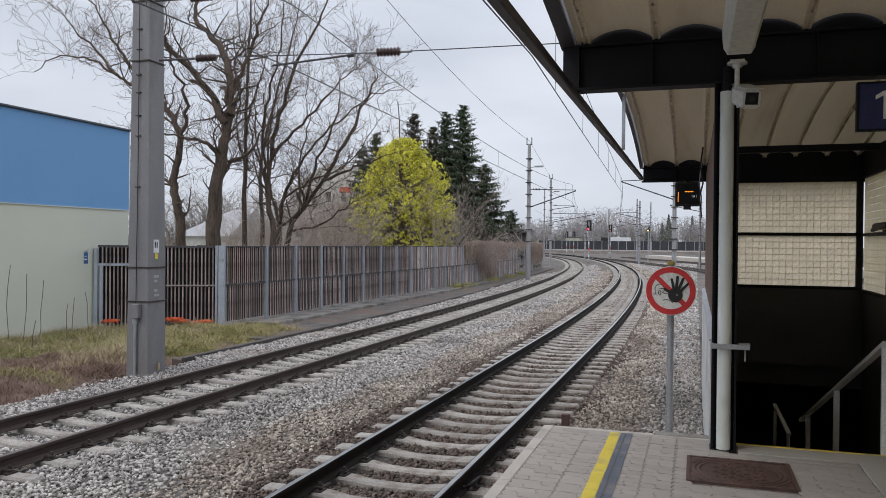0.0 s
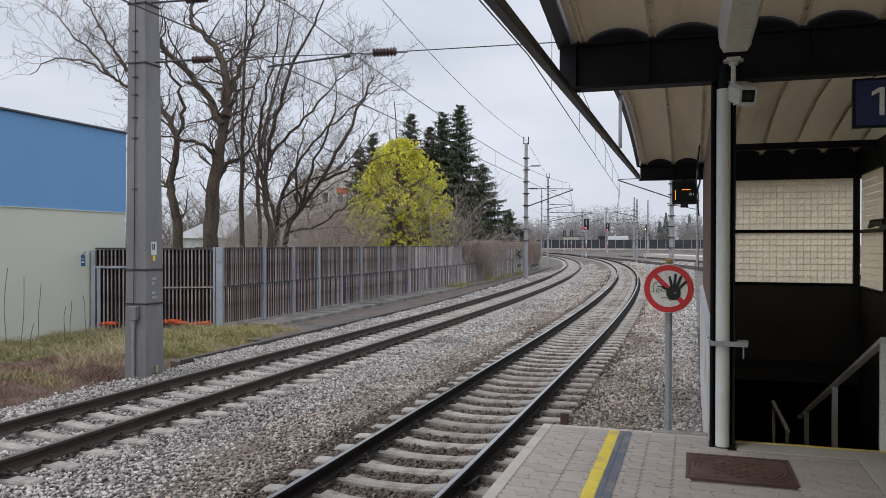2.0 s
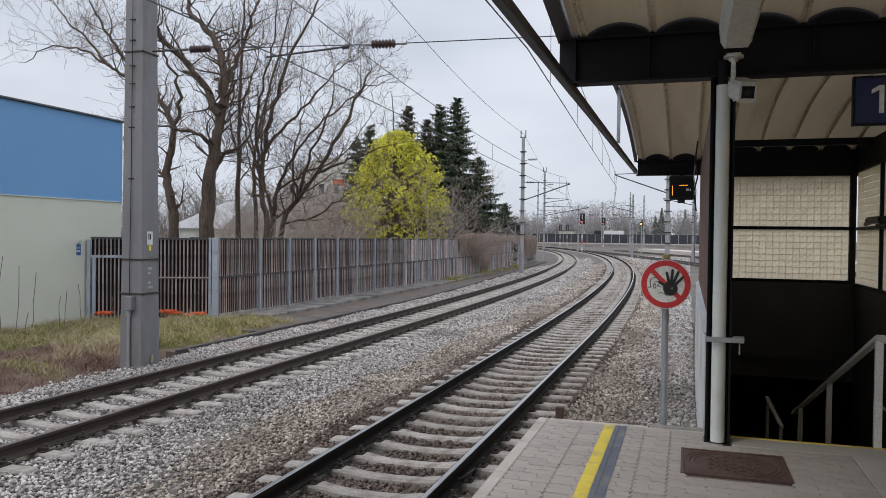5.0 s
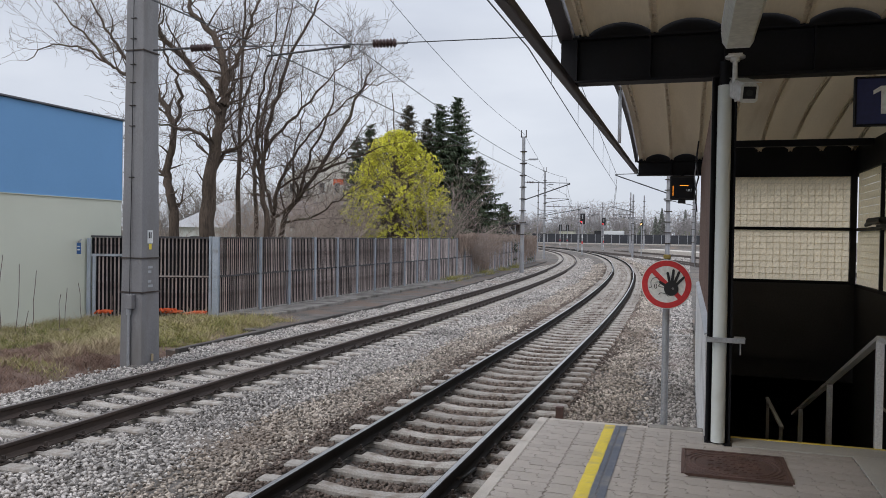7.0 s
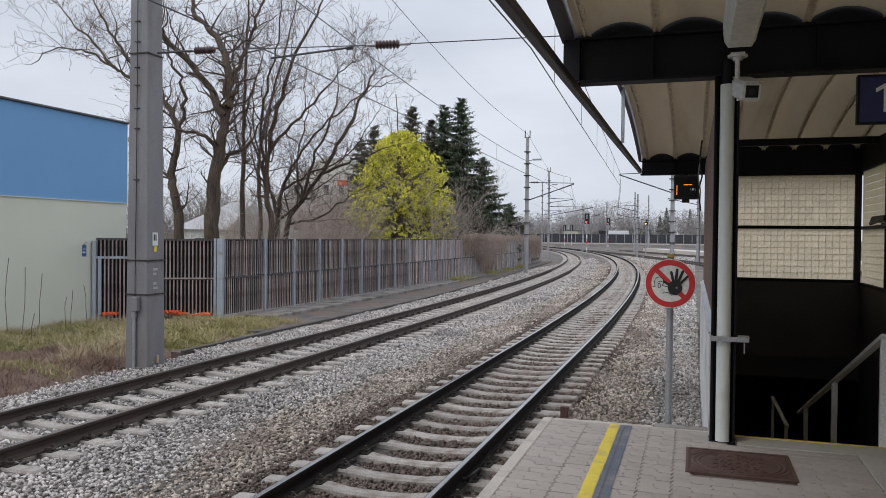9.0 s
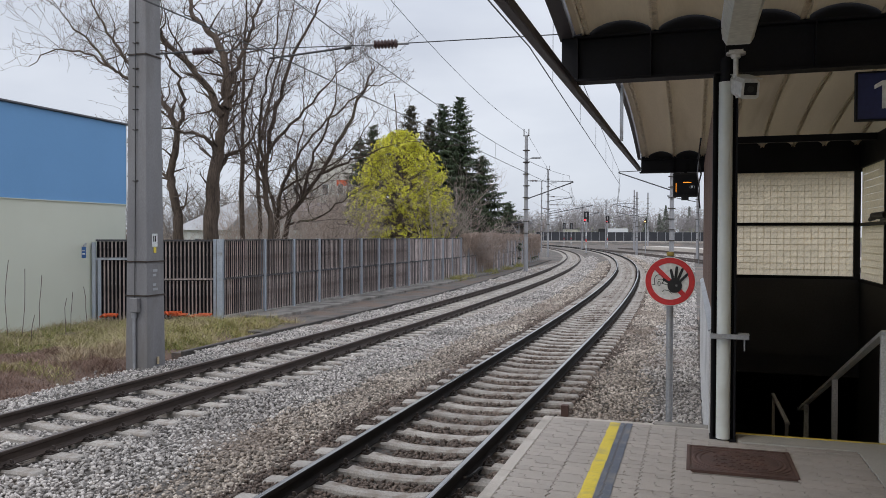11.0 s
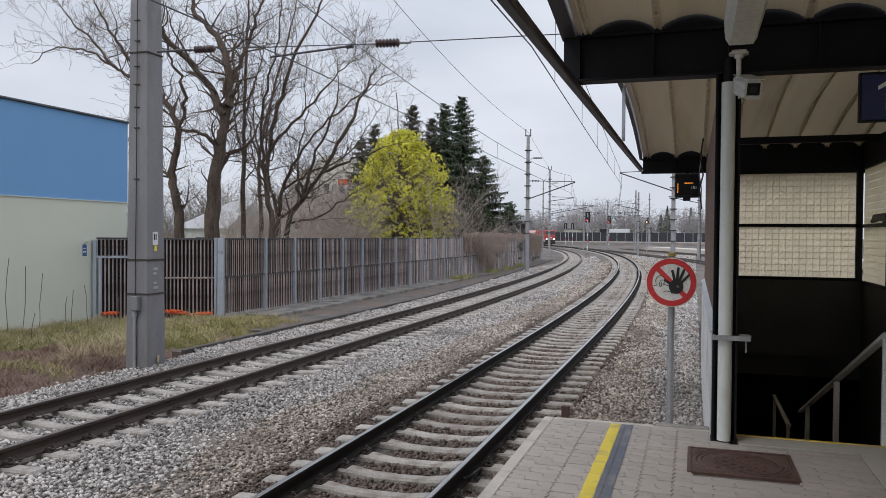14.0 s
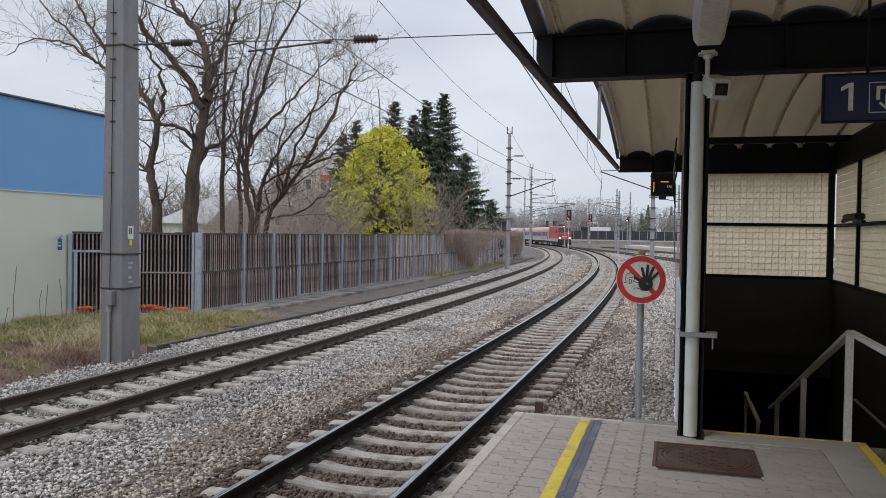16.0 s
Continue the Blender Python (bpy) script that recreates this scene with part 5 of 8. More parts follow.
def signal(x, y, top, lit, label):
    t = thing("railway_signal", pose(x, y, -0.99), label, "signal", group="railway signals")
    part("post", Shape().tube((0, 0, 0), (0, 0, top - 0.2), 0.085, n=8), M_GALV, t)
    for k in range(3):
        part("post_band", Shape().tube((0, 0, 1.1 + k * 0.9), (0, 0, 1.5 + k * 0.9), 0.092, n=8), M_WHITE if k % 2 == 0 else M_RED, t)
    part("head", Shape().box(-0.36, 0.36, 0.09, 0.25, top - 1.55, top, 0.06), M_BLACK, t, "black signal head")
    part("base", Shape().box(-0.25, 0.25, -0.25, 0.25, 0.0, 0.45, 0.03), M_CONCRETE, t)
    if lit:
        part("red_light", Shape().tube((-0.1, 0.02, top - 1.2), (-0.1, 0.088, top - 1.2), 0.16, n=12), M_SIGRED, t, "lit red light")
        part("hood", Shape().tube((-0.1, -0.12, top - 0.98), (-0.1, 0.088, top - 0.98), 0.2, n=10), M_BLACK, t)


signal(-14.65, 113.5, 6.4, True, "railway signal with a lit red light and white-banded post")
signal(-16.9, 165, 7.1, True, "railway signal with a lit red light")
signal(-31.4, 200, 6.2, False, "dark railway signal seen from behind")
signal(-29.6, 200, 6.2, False, "dark railway signal seen from behind")
lamp_t = thing("platform_lamp", pose(-6.75, 120, -0.99), "small lit platform lamp on a thin post", "lamp")
part("post", Shape().tube((0, 0, 0), (0, 0, 4.8), 0.07, n=8), M_GALV, lamp_t)
part("head", Shape().tube((0, -0.1, 5.1), (0, 0.12, 5.1), 0.28, n=12), M_BLACK, lamp_t)
part("light", Shape().tube((-0.05, -0.16, 5.05), (-0.05, -0.101, 5.05), 0.11, n=10), M_SIGWHITE, lamp_t)

siding = thing("siding_track", pose(0, 0, 0), "dark siding track joining the main line in the distance", "track", kind="structure")
pts_s = [Vector((9.0, 30, 0)), Vector((6.2, 55, 0)), Vector((1.0, 82, 0)), Vector((-5.2, 107, 0)), Vector((-12.8, 134, 0)), Vector((-21.5, 162, 0))]


def curve_through(p, n=6):
    p = [p[0] * 2 - p[1]] + p + [p[-1] * 2 - p[-2]]
    out = []
    for i in range(1, len(p) - 2):
        for k in range(n):
            t = k / n
            out.append(0.5 * ((2 * p[i]) + (p[i + 1] - p[i - 1]) * t + (2 * p[i - 1] - 5 * p[i] + 4 * p[i + 1] - p[i + 2]) * t * t + (3 * p[i] - p[i - 1] - 3 * p[i + 1] + p[i + 2]) * t ** 3))
    return out + [p[-2]]


for off in (0.0, 7.5):
    for side in (-0.7535, 0.7535):
        cp = curve_through([q + Vector((off, off * 0.55, 0)) for q in pts_s])
        st = []
        for k, q in enumerate(cp):
            d = (cp[min(k + 1, len(cp) - 1)] - cp[max(k - 1, 0)]).normalized()
            r = Vector((d.y, -d.x, 0))
            st.append((q + r * side + Vector((0, 0, RAIL_Z - 0.02)), r, Vector((0, 0, 1))))
        part("rail", Shape().sweep([(-0.07, -0.17), (0.07, -0.17), (0.036, 0), (-0.036, 0)], st), M_RAIL, siding)
yard = Shape()
for off in (3.75,):
    cp = curve_through([q + Vector((off, off * 0.55, 0)) for q in pts_s])
    v = []
    for q in cp:
        v += [(q.x - 6.5, q.y - 2, -0.79), (q.x + 6.5, q.y + 2, -0.79)]
    yard.add(v, [(2 * j, 2 * j + 1, 2 * j + 3, 2 * j + 2) for j in range(len(cp) - 1)])
yard.add([(-60, 118, -0.87), (70, 118, -0.87), (70, 231.5, -0.87), (-60, 231.5, -0.87)], [(0, 1, 2, 3)])
structure("yard_gravel", yard, M_BALLAST, "grey gravel of the railway yard", "gravel")
farplat = thing("far_platform", pose(0, 0, 0), "low pale far platform beside the siding", "platform", kind="structure")
cp = curve_through([q + Vector((13.0, 7.5, 0)) for q in pts_s])
v = []
for q in cp:
    v += [(q.x - 1.5, q.y - 1, -0.95), (q.x + 2.5, q.y + 1, -0.95), (q.x + 2.5, q.y + 1, -0.2), (q.x - 1.5, q.y - 1, -0.2)]
part("slab", Shape().add(v, [(j * 4 + i, j * 4 + (i + 1) % 4, j * 4 + 4 + (i + 1) % 4, j * 4 + 4 + i) for j in range(len(cp) - 1) for i in range(4)]), M_KERB, farplat)

M_BARRIER = material("barrier_panel", (0.025, 0.027, 0.035), (0.04, 0.042, 0.05), 0.6, 0.5, 10, 0.05)
structure("embankment", Shape().prism([(231.0, -1.0), (236.0, 0.1), (300.0, 0.1), (304.0, -1.0)], lambda u, w, k: (-46.5 + k, u, w), 110.0), M_BALLAST,
          "low gravel bank under the noise barrier", "embankment")
barrier = thing("noise_barrier", pose(-46, 238, 0.1), "long dark noise barrier with pale posts beyond the yard", "noise barrier")
for k in range(34):
    x = k * 2.4
    part("panel", Shape().box(x + 0.08, x + 2.32, -0.03, 0.05, 0.35, 2.95), M_BARRIER, barrier)
    part("post", Shape().box(x - 0.07, x + 0.07, -0.1, 0.1, 0, 3.05), M_GALV, barrier)
    part("plinth", Shape().box(x + 0.08, x + 2.32, -0.05, 0.06, 0.0, 0.34), M_KERB, barrier)

for x, y, w, h, c in ((-27.9, 245, 2.6, 3.2, M_BLACK), (-25.2, 245, 6.2, 3.2, M_WHITE)):
    t = thing("lorry", pose(x, y, 0.1), "parked lorry with a pale box beyond the barrier", "lorry")
    part("body", Shape().box(0, w, 0, 2.4, 0.9, 0.9 + h, 0.08), c, t)
    for wx in (0.5, w - 0.5):
        part("wheel", Shape().tube((wx, -0.05, 0.5), (wx, 0.25, 0.5), 0.5, n=14), M_BLACK, t)
shedm = material("pale_shed_wall", (0.50, 0.49, 0.40), (0.57, 0.55, 0.46), 0.8, 0.5, 10, 0.1)
t = thing("goods_shed", pose(-39.3, 248, 0.1), "low pale yellow shed beyond the barrier", "shed")
part("body", Shape().box(0, 4.6, 0, 5, 0, 3.9), shedm, t)
part("roof", Shape().box(-0.2, 4.8, -0.2, 5.2, 3.9, 4.1), M_ROOFEDGE, t)

shed = thing("timber_shed", pose(-18.3, 75, -0.99), "open dark timber shed with a flat roof behind the fence", "shed")
part("roof", Shape().box(-0.4, 2.5, -0.5, 4.5, 4.10, 4.25), M_ROOFEDGE, shed, "grey flat roof")
part("back_wall", Shape().box(-0.2, 2.2, 3.8, 4.0, 0, 4.09), M_FENCEWOOD, shed)
part("side_wall", Shape().box(-0.2, -0.05, 0, 3.8, 0, 4.09), M_FENCEWOOD, shed)
part("front_boards", Shape().box(-0.05, 1.9, 0.0, 0.12, 0, 4.0), M_BLACKWALL, shed)
for p, q in (((2.1, 0, 0), (2.1, 0, 4.09)), ((1.4, 0, 4.05), (2.1, 0, 3.0))):
    part("brace", Shape().tube(p, q, 0.06, n=6), M_GALV, shed)

# houses half hidden behind the bare trees
M_APT = material("apartment_render", (0.56, 0.53, 0.47), (0.62, 0.59, 0.53), 0.9, 0.3, 10, 0.05)
M_PANE = material("dark_window", (0.05, 0.055, 0.06), (0.08, 0.085, 0.09), 0.15, 1, 10, 0.0)
M_HOUSE = material("house_render", (0.52, 0.53, 0.50), (0.58, 0.59, 0.56), 0.9, 0.3, 10, 0.05)
M_SLATE = material("house_slate", (0.34, 0.34, 0.345), (0.43, 0.43, 0.435), 0.7, 1, 10, 0.1)
M_TILE = material("house_roof", (0.15, 0.122, 0.113), (0.23, 0.195, 0.185), 0.7, 1, 10, 0.1)
apt = thing("apartment_building", pose(-52.6, 95, -0.99), "cream apartment building with an orange panel seen through the trees", "building")
part("wall", Shape().box(0, 9.7, 0, 12, 0, 10.2).add([(0, 0, 10.2), (5.4, 0, 13.4), (9.7, 0, 12.8), (0, 12, 10.2), (5.4, 12, 13.4), (9.7, 12, 12.8), (9.7, 0, 10.2), (9.7, 12, 10.2)],
     [(0, 6, 2, 1), (3, 4, 5, 7), (0, 1, 4, 3), (1, 2, 5, 4), (6, 7, 5, 2)]), M_APT, apt, "cream rendered wall")
for r in range(3):
    for c in range(4):
        w = part("window", Shape().box(0.9 + c * 2.2, 1.8 + c * 2.2, -0.05, 0.04, 1.6 + r * 3.3, 3.1 + r * 3.3), M_WHITE, apt)
        part("pane", Shape().box(0.97 + c * 2.2, 1.73 + c * 2.2, -0.065, -0.051, 1.67 + r * 3.3, 3.03 + r * 3.3), M_PANE, w)
part("orange_panel", Shape().box(7.4, 9.0, -0.06, -0.001, 9.4, 10.2), M_ORANGE, apt, "orange facade panel")
hs = thing("house", pose(-45.9, 62, -0.99), "small white house with a pale grey hipped roof behind the trees", "house")
part("wall", Shape().box(0, 5.2, 0, 8, 0, 3.3), M_HOUSE, hs)
part("roof", Shape().add([(-0.4, -0.4, 3.3), (5.6, -0.4, 3.3), (5.6, 8.4, 3.3), (-0.4, 8.4, 3.3), (3.2, 4, 5.95), (5.6, 4, 5.95)], [(0, 1, 5, 4), (2, 3, 4, 5), (0, 4, 3), (1, 2, 5), (3, 2, 1, 0)]), M_SLATE, hs, "pale grey hipped roof")
part("window", Shape().box(2.0, 3.0, -0.05, -0.001, 1.2, 2.5), M_PANE, hs)
hs = thing("house", pose(-44.5, 78, -0.99), "pale house with a low roof behind the trees", "house")
part("wall", Shape().box(0, 12, 0, 8, 0, 4.6), M_HOUSE, hs)
part("window", Shape().box(2.1, 2.9, -0.05, -0.001, 3.4, 4.4), M_PANE, hs)
part("window", Shape().box(5.6, 6.4, -0.05, -0.001, 3.4, 4.4), M_PANE, hs)
part("roof", Shape().add([(-0.4, -0.4, 4.6), (12.4, -0.4, 4.6), (12.4, 8.4, 4.6), (-0.4, 8.4, 4.6), (-0.4, 4, 6.6), (12.4, 4, 6.6)], [(0, 1, 5, 4), (2, 3, 4, 5), (0, 4, 3), (1, 2, 5), (3, 2, 1, 0)]), M_TILE, hs)

# small things along the near track and on the stair wall
trough = thing("cable_trough", pose(-0.62, 22.2, -0.80), "grey concrete cable trough cover lying in the ballast", "trough cover")
part("cover", Shape().box(0, 0.66, 0, 0.28, 0, 0.05, 0.008), M_CONCRETE, trough)
bond = thing("bond_cable", pose(-2.31, 8.05, -0.70), "black rail bonding cable looped at the rail foot", "cable")
part("loop", Shape().path([(0.0, -0.14, -0.02), (0.10, -0.12, 0.05), (0.15, -0.02, 0.09), (0.14, 0.08, 0.06), (0.09, 0.14, -0.02), (0.05, 0.22, -0.03)], 0.016, 8), M_BLACK, bond, smooth=True)
part("lug", Shape().box(-0.02, 0.03, -0.17, -0.11, -0.03, 0.02, 0.004), M_CLIP, bond)
stake = thing("marker_stake", pose(-1.80, 11.5, -0.82), "short rusty marker stake beside the sleepers", "stake")
part("stake", Shape().box(-0.05, 0.06, -0.05, 0.05, 0.0, 0.20, 0.006), M_CAST, stake)
litter = thing("crumpled_paper", pose(-2.02, 8.9, -0.735), "small crumpled white paper lying on the ballast", "litter")
g = Shape()
rnd = random.Random(3)
for k in range(9):
    a = rnd.uniform(0, 6.28)
    g.add([(0.03 * math.cos(a + j) + rnd.uniform(-0.02, 0.02), 0.03 * math.sin(a + j * 1.4) + rnd.uniform(-0.02, 0.02), rnd.uniform(0.0, 0.05)) for j in range(3)], [(0, 1, 2)])
part("scrap", g, M_WHITE, litter)
wl = thing("wall_spotlight", pose(2.98, 13.9, 2.14), "black spotlight fixed on the wall transom", "lamp")
part("bracket", Shape().box(0.0, 0.06, 0.2, 0.9, -0.02, 0.03, 0.005), M_BLACK, wl)
part("head", Shape().box(-0.14, 0.02, 0.0, 1.0, 0.03, 0.14, 0.03), M_BLACK, wl)
part("snout", Shape().tube((-0.06, 1.0, 0.08), (-0.06, 1.35, 0.03), 0.06, 0.035, 10), M_BLACK, wl)

# ---------------------------------------------------------------- trees
def tubes(segs, sides):
    """Tapered tubes from rows of (p0, p1, r0, r1), as vertex and quad arrays."""
    a = np.array([s[0] for s in segs]); b = np.array([s[1] for s in segs])
    r0 = np.array([s[2] for s in segs]); r1 = np.array([s[3] for s in segs])
    d = b - a
    d /= np.maximum(np.linalg.norm(d, axis=1, keepdims=True), 1e-6)
    a = a - d * (r0 * 0.45)[:, None]
    b = b + d * (r1 * 0.45)[:, None]
    ref = np.where(np.abs(d[:, 2:3]) > 0.9, np.array([[1.0, 0, 0]]), np.array([[0, 0, 1.0]]))
    u = np.cross(d, ref); u /= np.linalg.norm(u, axis=1, keepdims=True)
    w = np.cross(d, u)
    ang = 2 * np.pi * np.arange(sides) / sides
    ring = u[:, None] * np.cos(ang)[None, :, None] + w[:, None] * np.sin(ang)[None, :, None]
    v = np.concatenate([a[:, None] + ring * r0[:, None, None], b[:, None] + ring * r1[:, None, None]], axis=1)
    base = (np.arange(len(segs)) * 2 * sides)[:, None]
    f = np.concatenate([np.stack([base[:, 0] + i, base[:, 0] + (i + 1) % sides, base[:, 0] + sides + (i + 1) % sides, base[:, 0] + sides + i], axis=1)
                        for i in range(sides)])
    return v.reshape(-1, 3), f


def rod(line, radii, sides, rnd):
    """One unbroken tapered tube along a line, its bark drawn in and out a little."""
    v, f = [], []
    n = len(line)
    wave = [1 + rnd.uniform(-0.09, 0.09) for _ in range(sides)]
    for k, p in enumerate(line):
        d = (line[min(k + 1, n - 1)] - line[max(k - 1, 0)]).normalized()
        a = d.cross(Vector((0, 1, 0.1))).normalized()
        b = d.cross(a)
        wave = [max(0.86, min(1.14, w + rnd.uniform(-0.05, 0.05))) for w in wave]
        for i in range(sides):
            t = 2 * math.pi * i / sides
            v.append((p + (a * math.cos(t) + b * math.sin(t)) * radii[k] * wave[i])[:])
    for k in range(n - 1):
        f += [(k * sides + i, k * sides + (i + 1) % sides, (k + 1) * sides + (i + 1) % sides, (k + 1) * sides + i) for i in range(sides)]
    return np.array(v), np.array(f)


def joined(meshes):
    """Vertex and quad arrays put together as one."""
    vs, fs, base = [], [], 0
    for v, f in meshes:
        vs.append(v)
        fs.append(f + base)
        base += len(v)
    return np.concatenate(vs), np.concatenate(fs)


def smooth_line(pts, rnd, wob):
    """Points along a bent limb, by Catmull-Rom with a little wander."""
    p = [Vector(q) for q in pts]
    p = [p[0] * 2 - p[1]] + p + [p[-1] * 2 - p[-2]]
    out = []
    for i in range(1, len(p) - 2):
        for k in range(4):
            t = k / 4
            q = 0.5 * ((2 * p[i]) + (p[i + 1] - p[i - 1]) * t + (2 * p[i - 1] - 5 * p[i] + 4 * p[i + 1] - p[i + 2]) * t * t
                       + (3 * p[i] - p[i - 1] - 3 * p[i + 1] + p[i + 2]) * t ** 3)
            out.append(q + Vector((rnd.gauss(0, wob), rnd.gauss(0, wob * 2), rnd.gauss(0, wob))))
    out.append(p[-2])
    return out


def grow(segs, twigs, p, d, r, length, level, rnd, droop=0.0, crook=0.24):
    """A branch that wanders, thins and forks."""
    steps = max(3, int(length / 0.2))
    step = length / steps
    for i in range(steps):
        d = (d + Vector((rnd.gauss(0, crook), rnd.gauss(0, crook), rnd.gauss(0, crook * 0.75) + 0.05 - droop))).normalized()
        q = p + d * step
        rr = r * (1 - 0.75 * (i + 1) / steps)
        (segs if r > 0.02 else twigs).append((p, q, max(0.0062, r * (1 - 0.75 * i / steps)), max(0.0052, rr)))
        if level > 0 and i > 0 and rnd.random() < (0.8 if level > 1 else 0.6):
            side = Vector((rnd.gauss(0, 1), rnd.gauss(0, 1), rnd.gauss(0.25, 0.7))).normalized()
            e = (d * 0.75 + side * 0.85).normalized()
            grow(segs, twigs, q, e, max(0.0065, rr * rnd.uniform(0.4, 0.65)), length * rnd.uniform(0.3, 0.58), level - 1, rnd, droop, crook)
        p = q


def bare_tree(label, radius, seed, reach, limbs):
    rnd = random.Random(seed)
    rods, limb_s, twig_s = {}, {}, []
    base = Vector(limbs[0][1][0])
    base.z = -0.99
    for i, (share, pts) in enumerate(limbs):
        pts = [Vector(q) for q in pts]
        if i == 0:
            pts[0] = Vector((pts[1].x - (pts[2].x - pts[1].x) * 0.3, pts[1].y, -1.02))
        line = smooth_line(pts, rnd, 0.035 if i else 0.02)
        n = len(line) - 1
        r_start = radius * share * (1.25 if i == 0 else 1.0)
        r_end = radius * 0.66 if i == 0 and len(limbs) > 2 and share == 1 and n < 24 else radius * share * 0.16
        if i and n >= 12:
            r_end = radius * share * 0.14
        # the bark swells and narrows a little along the limb
        radii = [(r_start + (r_end - r_start) * k / n) * rnd.uniform(0.95, 1.07) for k in range(n + 1)]
        rods[i] = rod(line, radii, 14 if i == 0 else 9, rnd)
        own = limb_s.setdefault(i, [])
        for k in range(n):
            ra, rb = radii[k], radii[k + 1]
            if i == 0 and line[k].z < 2.2:
                continue
            d = (line[k + 1] - line[k]).normalized()
            for _ in range(1 if i == 0 else 2):
                if rnd.random() < (0.5 if i == 0 else 0.62):
                    side = Vector((rnd.gauss(0, 1), rnd.gauss(0, 1), rnd.gauss(0.3, 0.6))).normalized()
                    e = (d * 0.55 + side).normalized()
                    grow(limb_s.setdefault(i, []), twig_s, line[k + 1], e, max(0.012, min(0.05, rb * rnd.uniform(0.25, 0.5))), reach * rnd.uniform(0.8, 2.4), 2, rnd)
            if rnd.random() < 0.4:
                # straight young shoots stand up from the old limbs
                grow(twig_s, twig_s, line[k + 1], Vector((rnd.gauss(0, 0.2), rnd.gauss(0, 0.2), 1)).normalized(), 0.010, reach * rnd.uniform(0.6, 1.6), 1, rnd, 0.0, 0.07)
            if ra > 0.07 and rnd.random() < 0.16:
                # a broken stub
                e = Vector((rnd.gauss(0, 1), rnd.gauss(0, 1), 0.5)).normalized()
                own.append((line[k + 1], line[k + 1] + e * (ra + rnd.uniform(0.1, 0.3)), ra * 0.4, ra * 0.28))
    t = thing("bare_tree", Matrix.Translation(base), label, "tree", group="bare trees behind the fence")

    def shift(v):
        return v - np.array(base)
    for i, body in rods.items():
        v, f = joined([body] + ([tubes(limb_s[i], 5)] if limb_s[i] else []))
        name = "limb" if i else "trunk"
        part(name, raw_mesh(name, shift(v), f, M_BARK, True), None, t)
    if twig_s:
        v, f = tubes(twig_s, 3)
        tagged(part("twig_spray", raw_mesh("twig_spray", shift(v), f, M_TWIG), None, t), kind="stuff")
        # dry seed pods left on the twigs
        pods = [q + Vector((0, 0, -0.03)) for _, q, _, _ in twig_s if rnd.random() < 0.07]
        v, f = leaf_cloud(np.array([q[:] for q in pods]), 0.030, seed)
        tagged(part("seed_pods", raw_mesh("seed_pods", shift(v), f, M_BARK), None, t, "dry dark seed pods"), kind="stuff")
    return t


def leaf_cloud(points, size, rnd, flat=0.0):
    """Small bent leaf clumps (two triangles each) at the given points."""
    n = len(points)
    g = np.random.default_rng(rnd)
    u = g.normal(size=(n, 3)); u /= np.linalg.norm(u, axis=1, keepdims=True)
    w = np.cross(u, g.normal(size=(n, 3))); w /= np.linalg.norm(w, axis=1, keepdims=True)
    s = size * g.uniform(0.6, 1.4, size=(n, 1))
    c = np.cross(u, w)
    v = np.stack([points - u * s, points + w * s * 0.6 + c * s * 0.25, points + u * s, points - w * s * 0.6 + c * s * 0.25], axis=1).reshape(-1, 3)
    k = np.arange(n) * 4
    f = np.concatenate([np.stack([k, k + 1, k + 2], 1), np.stack([k, k + 2, k + 3], 1)])
    return v, f


def outline_at(profile, z):
    """The radius of a crown at height z, from pairs of height and radius."""
    for (za, ra), (zb, rb) in zip(profile, profile[1:]):
        if za <= z <= zb:
            return ra + (rb - ra) * (z - za) / (zb - za)
    return 0.0


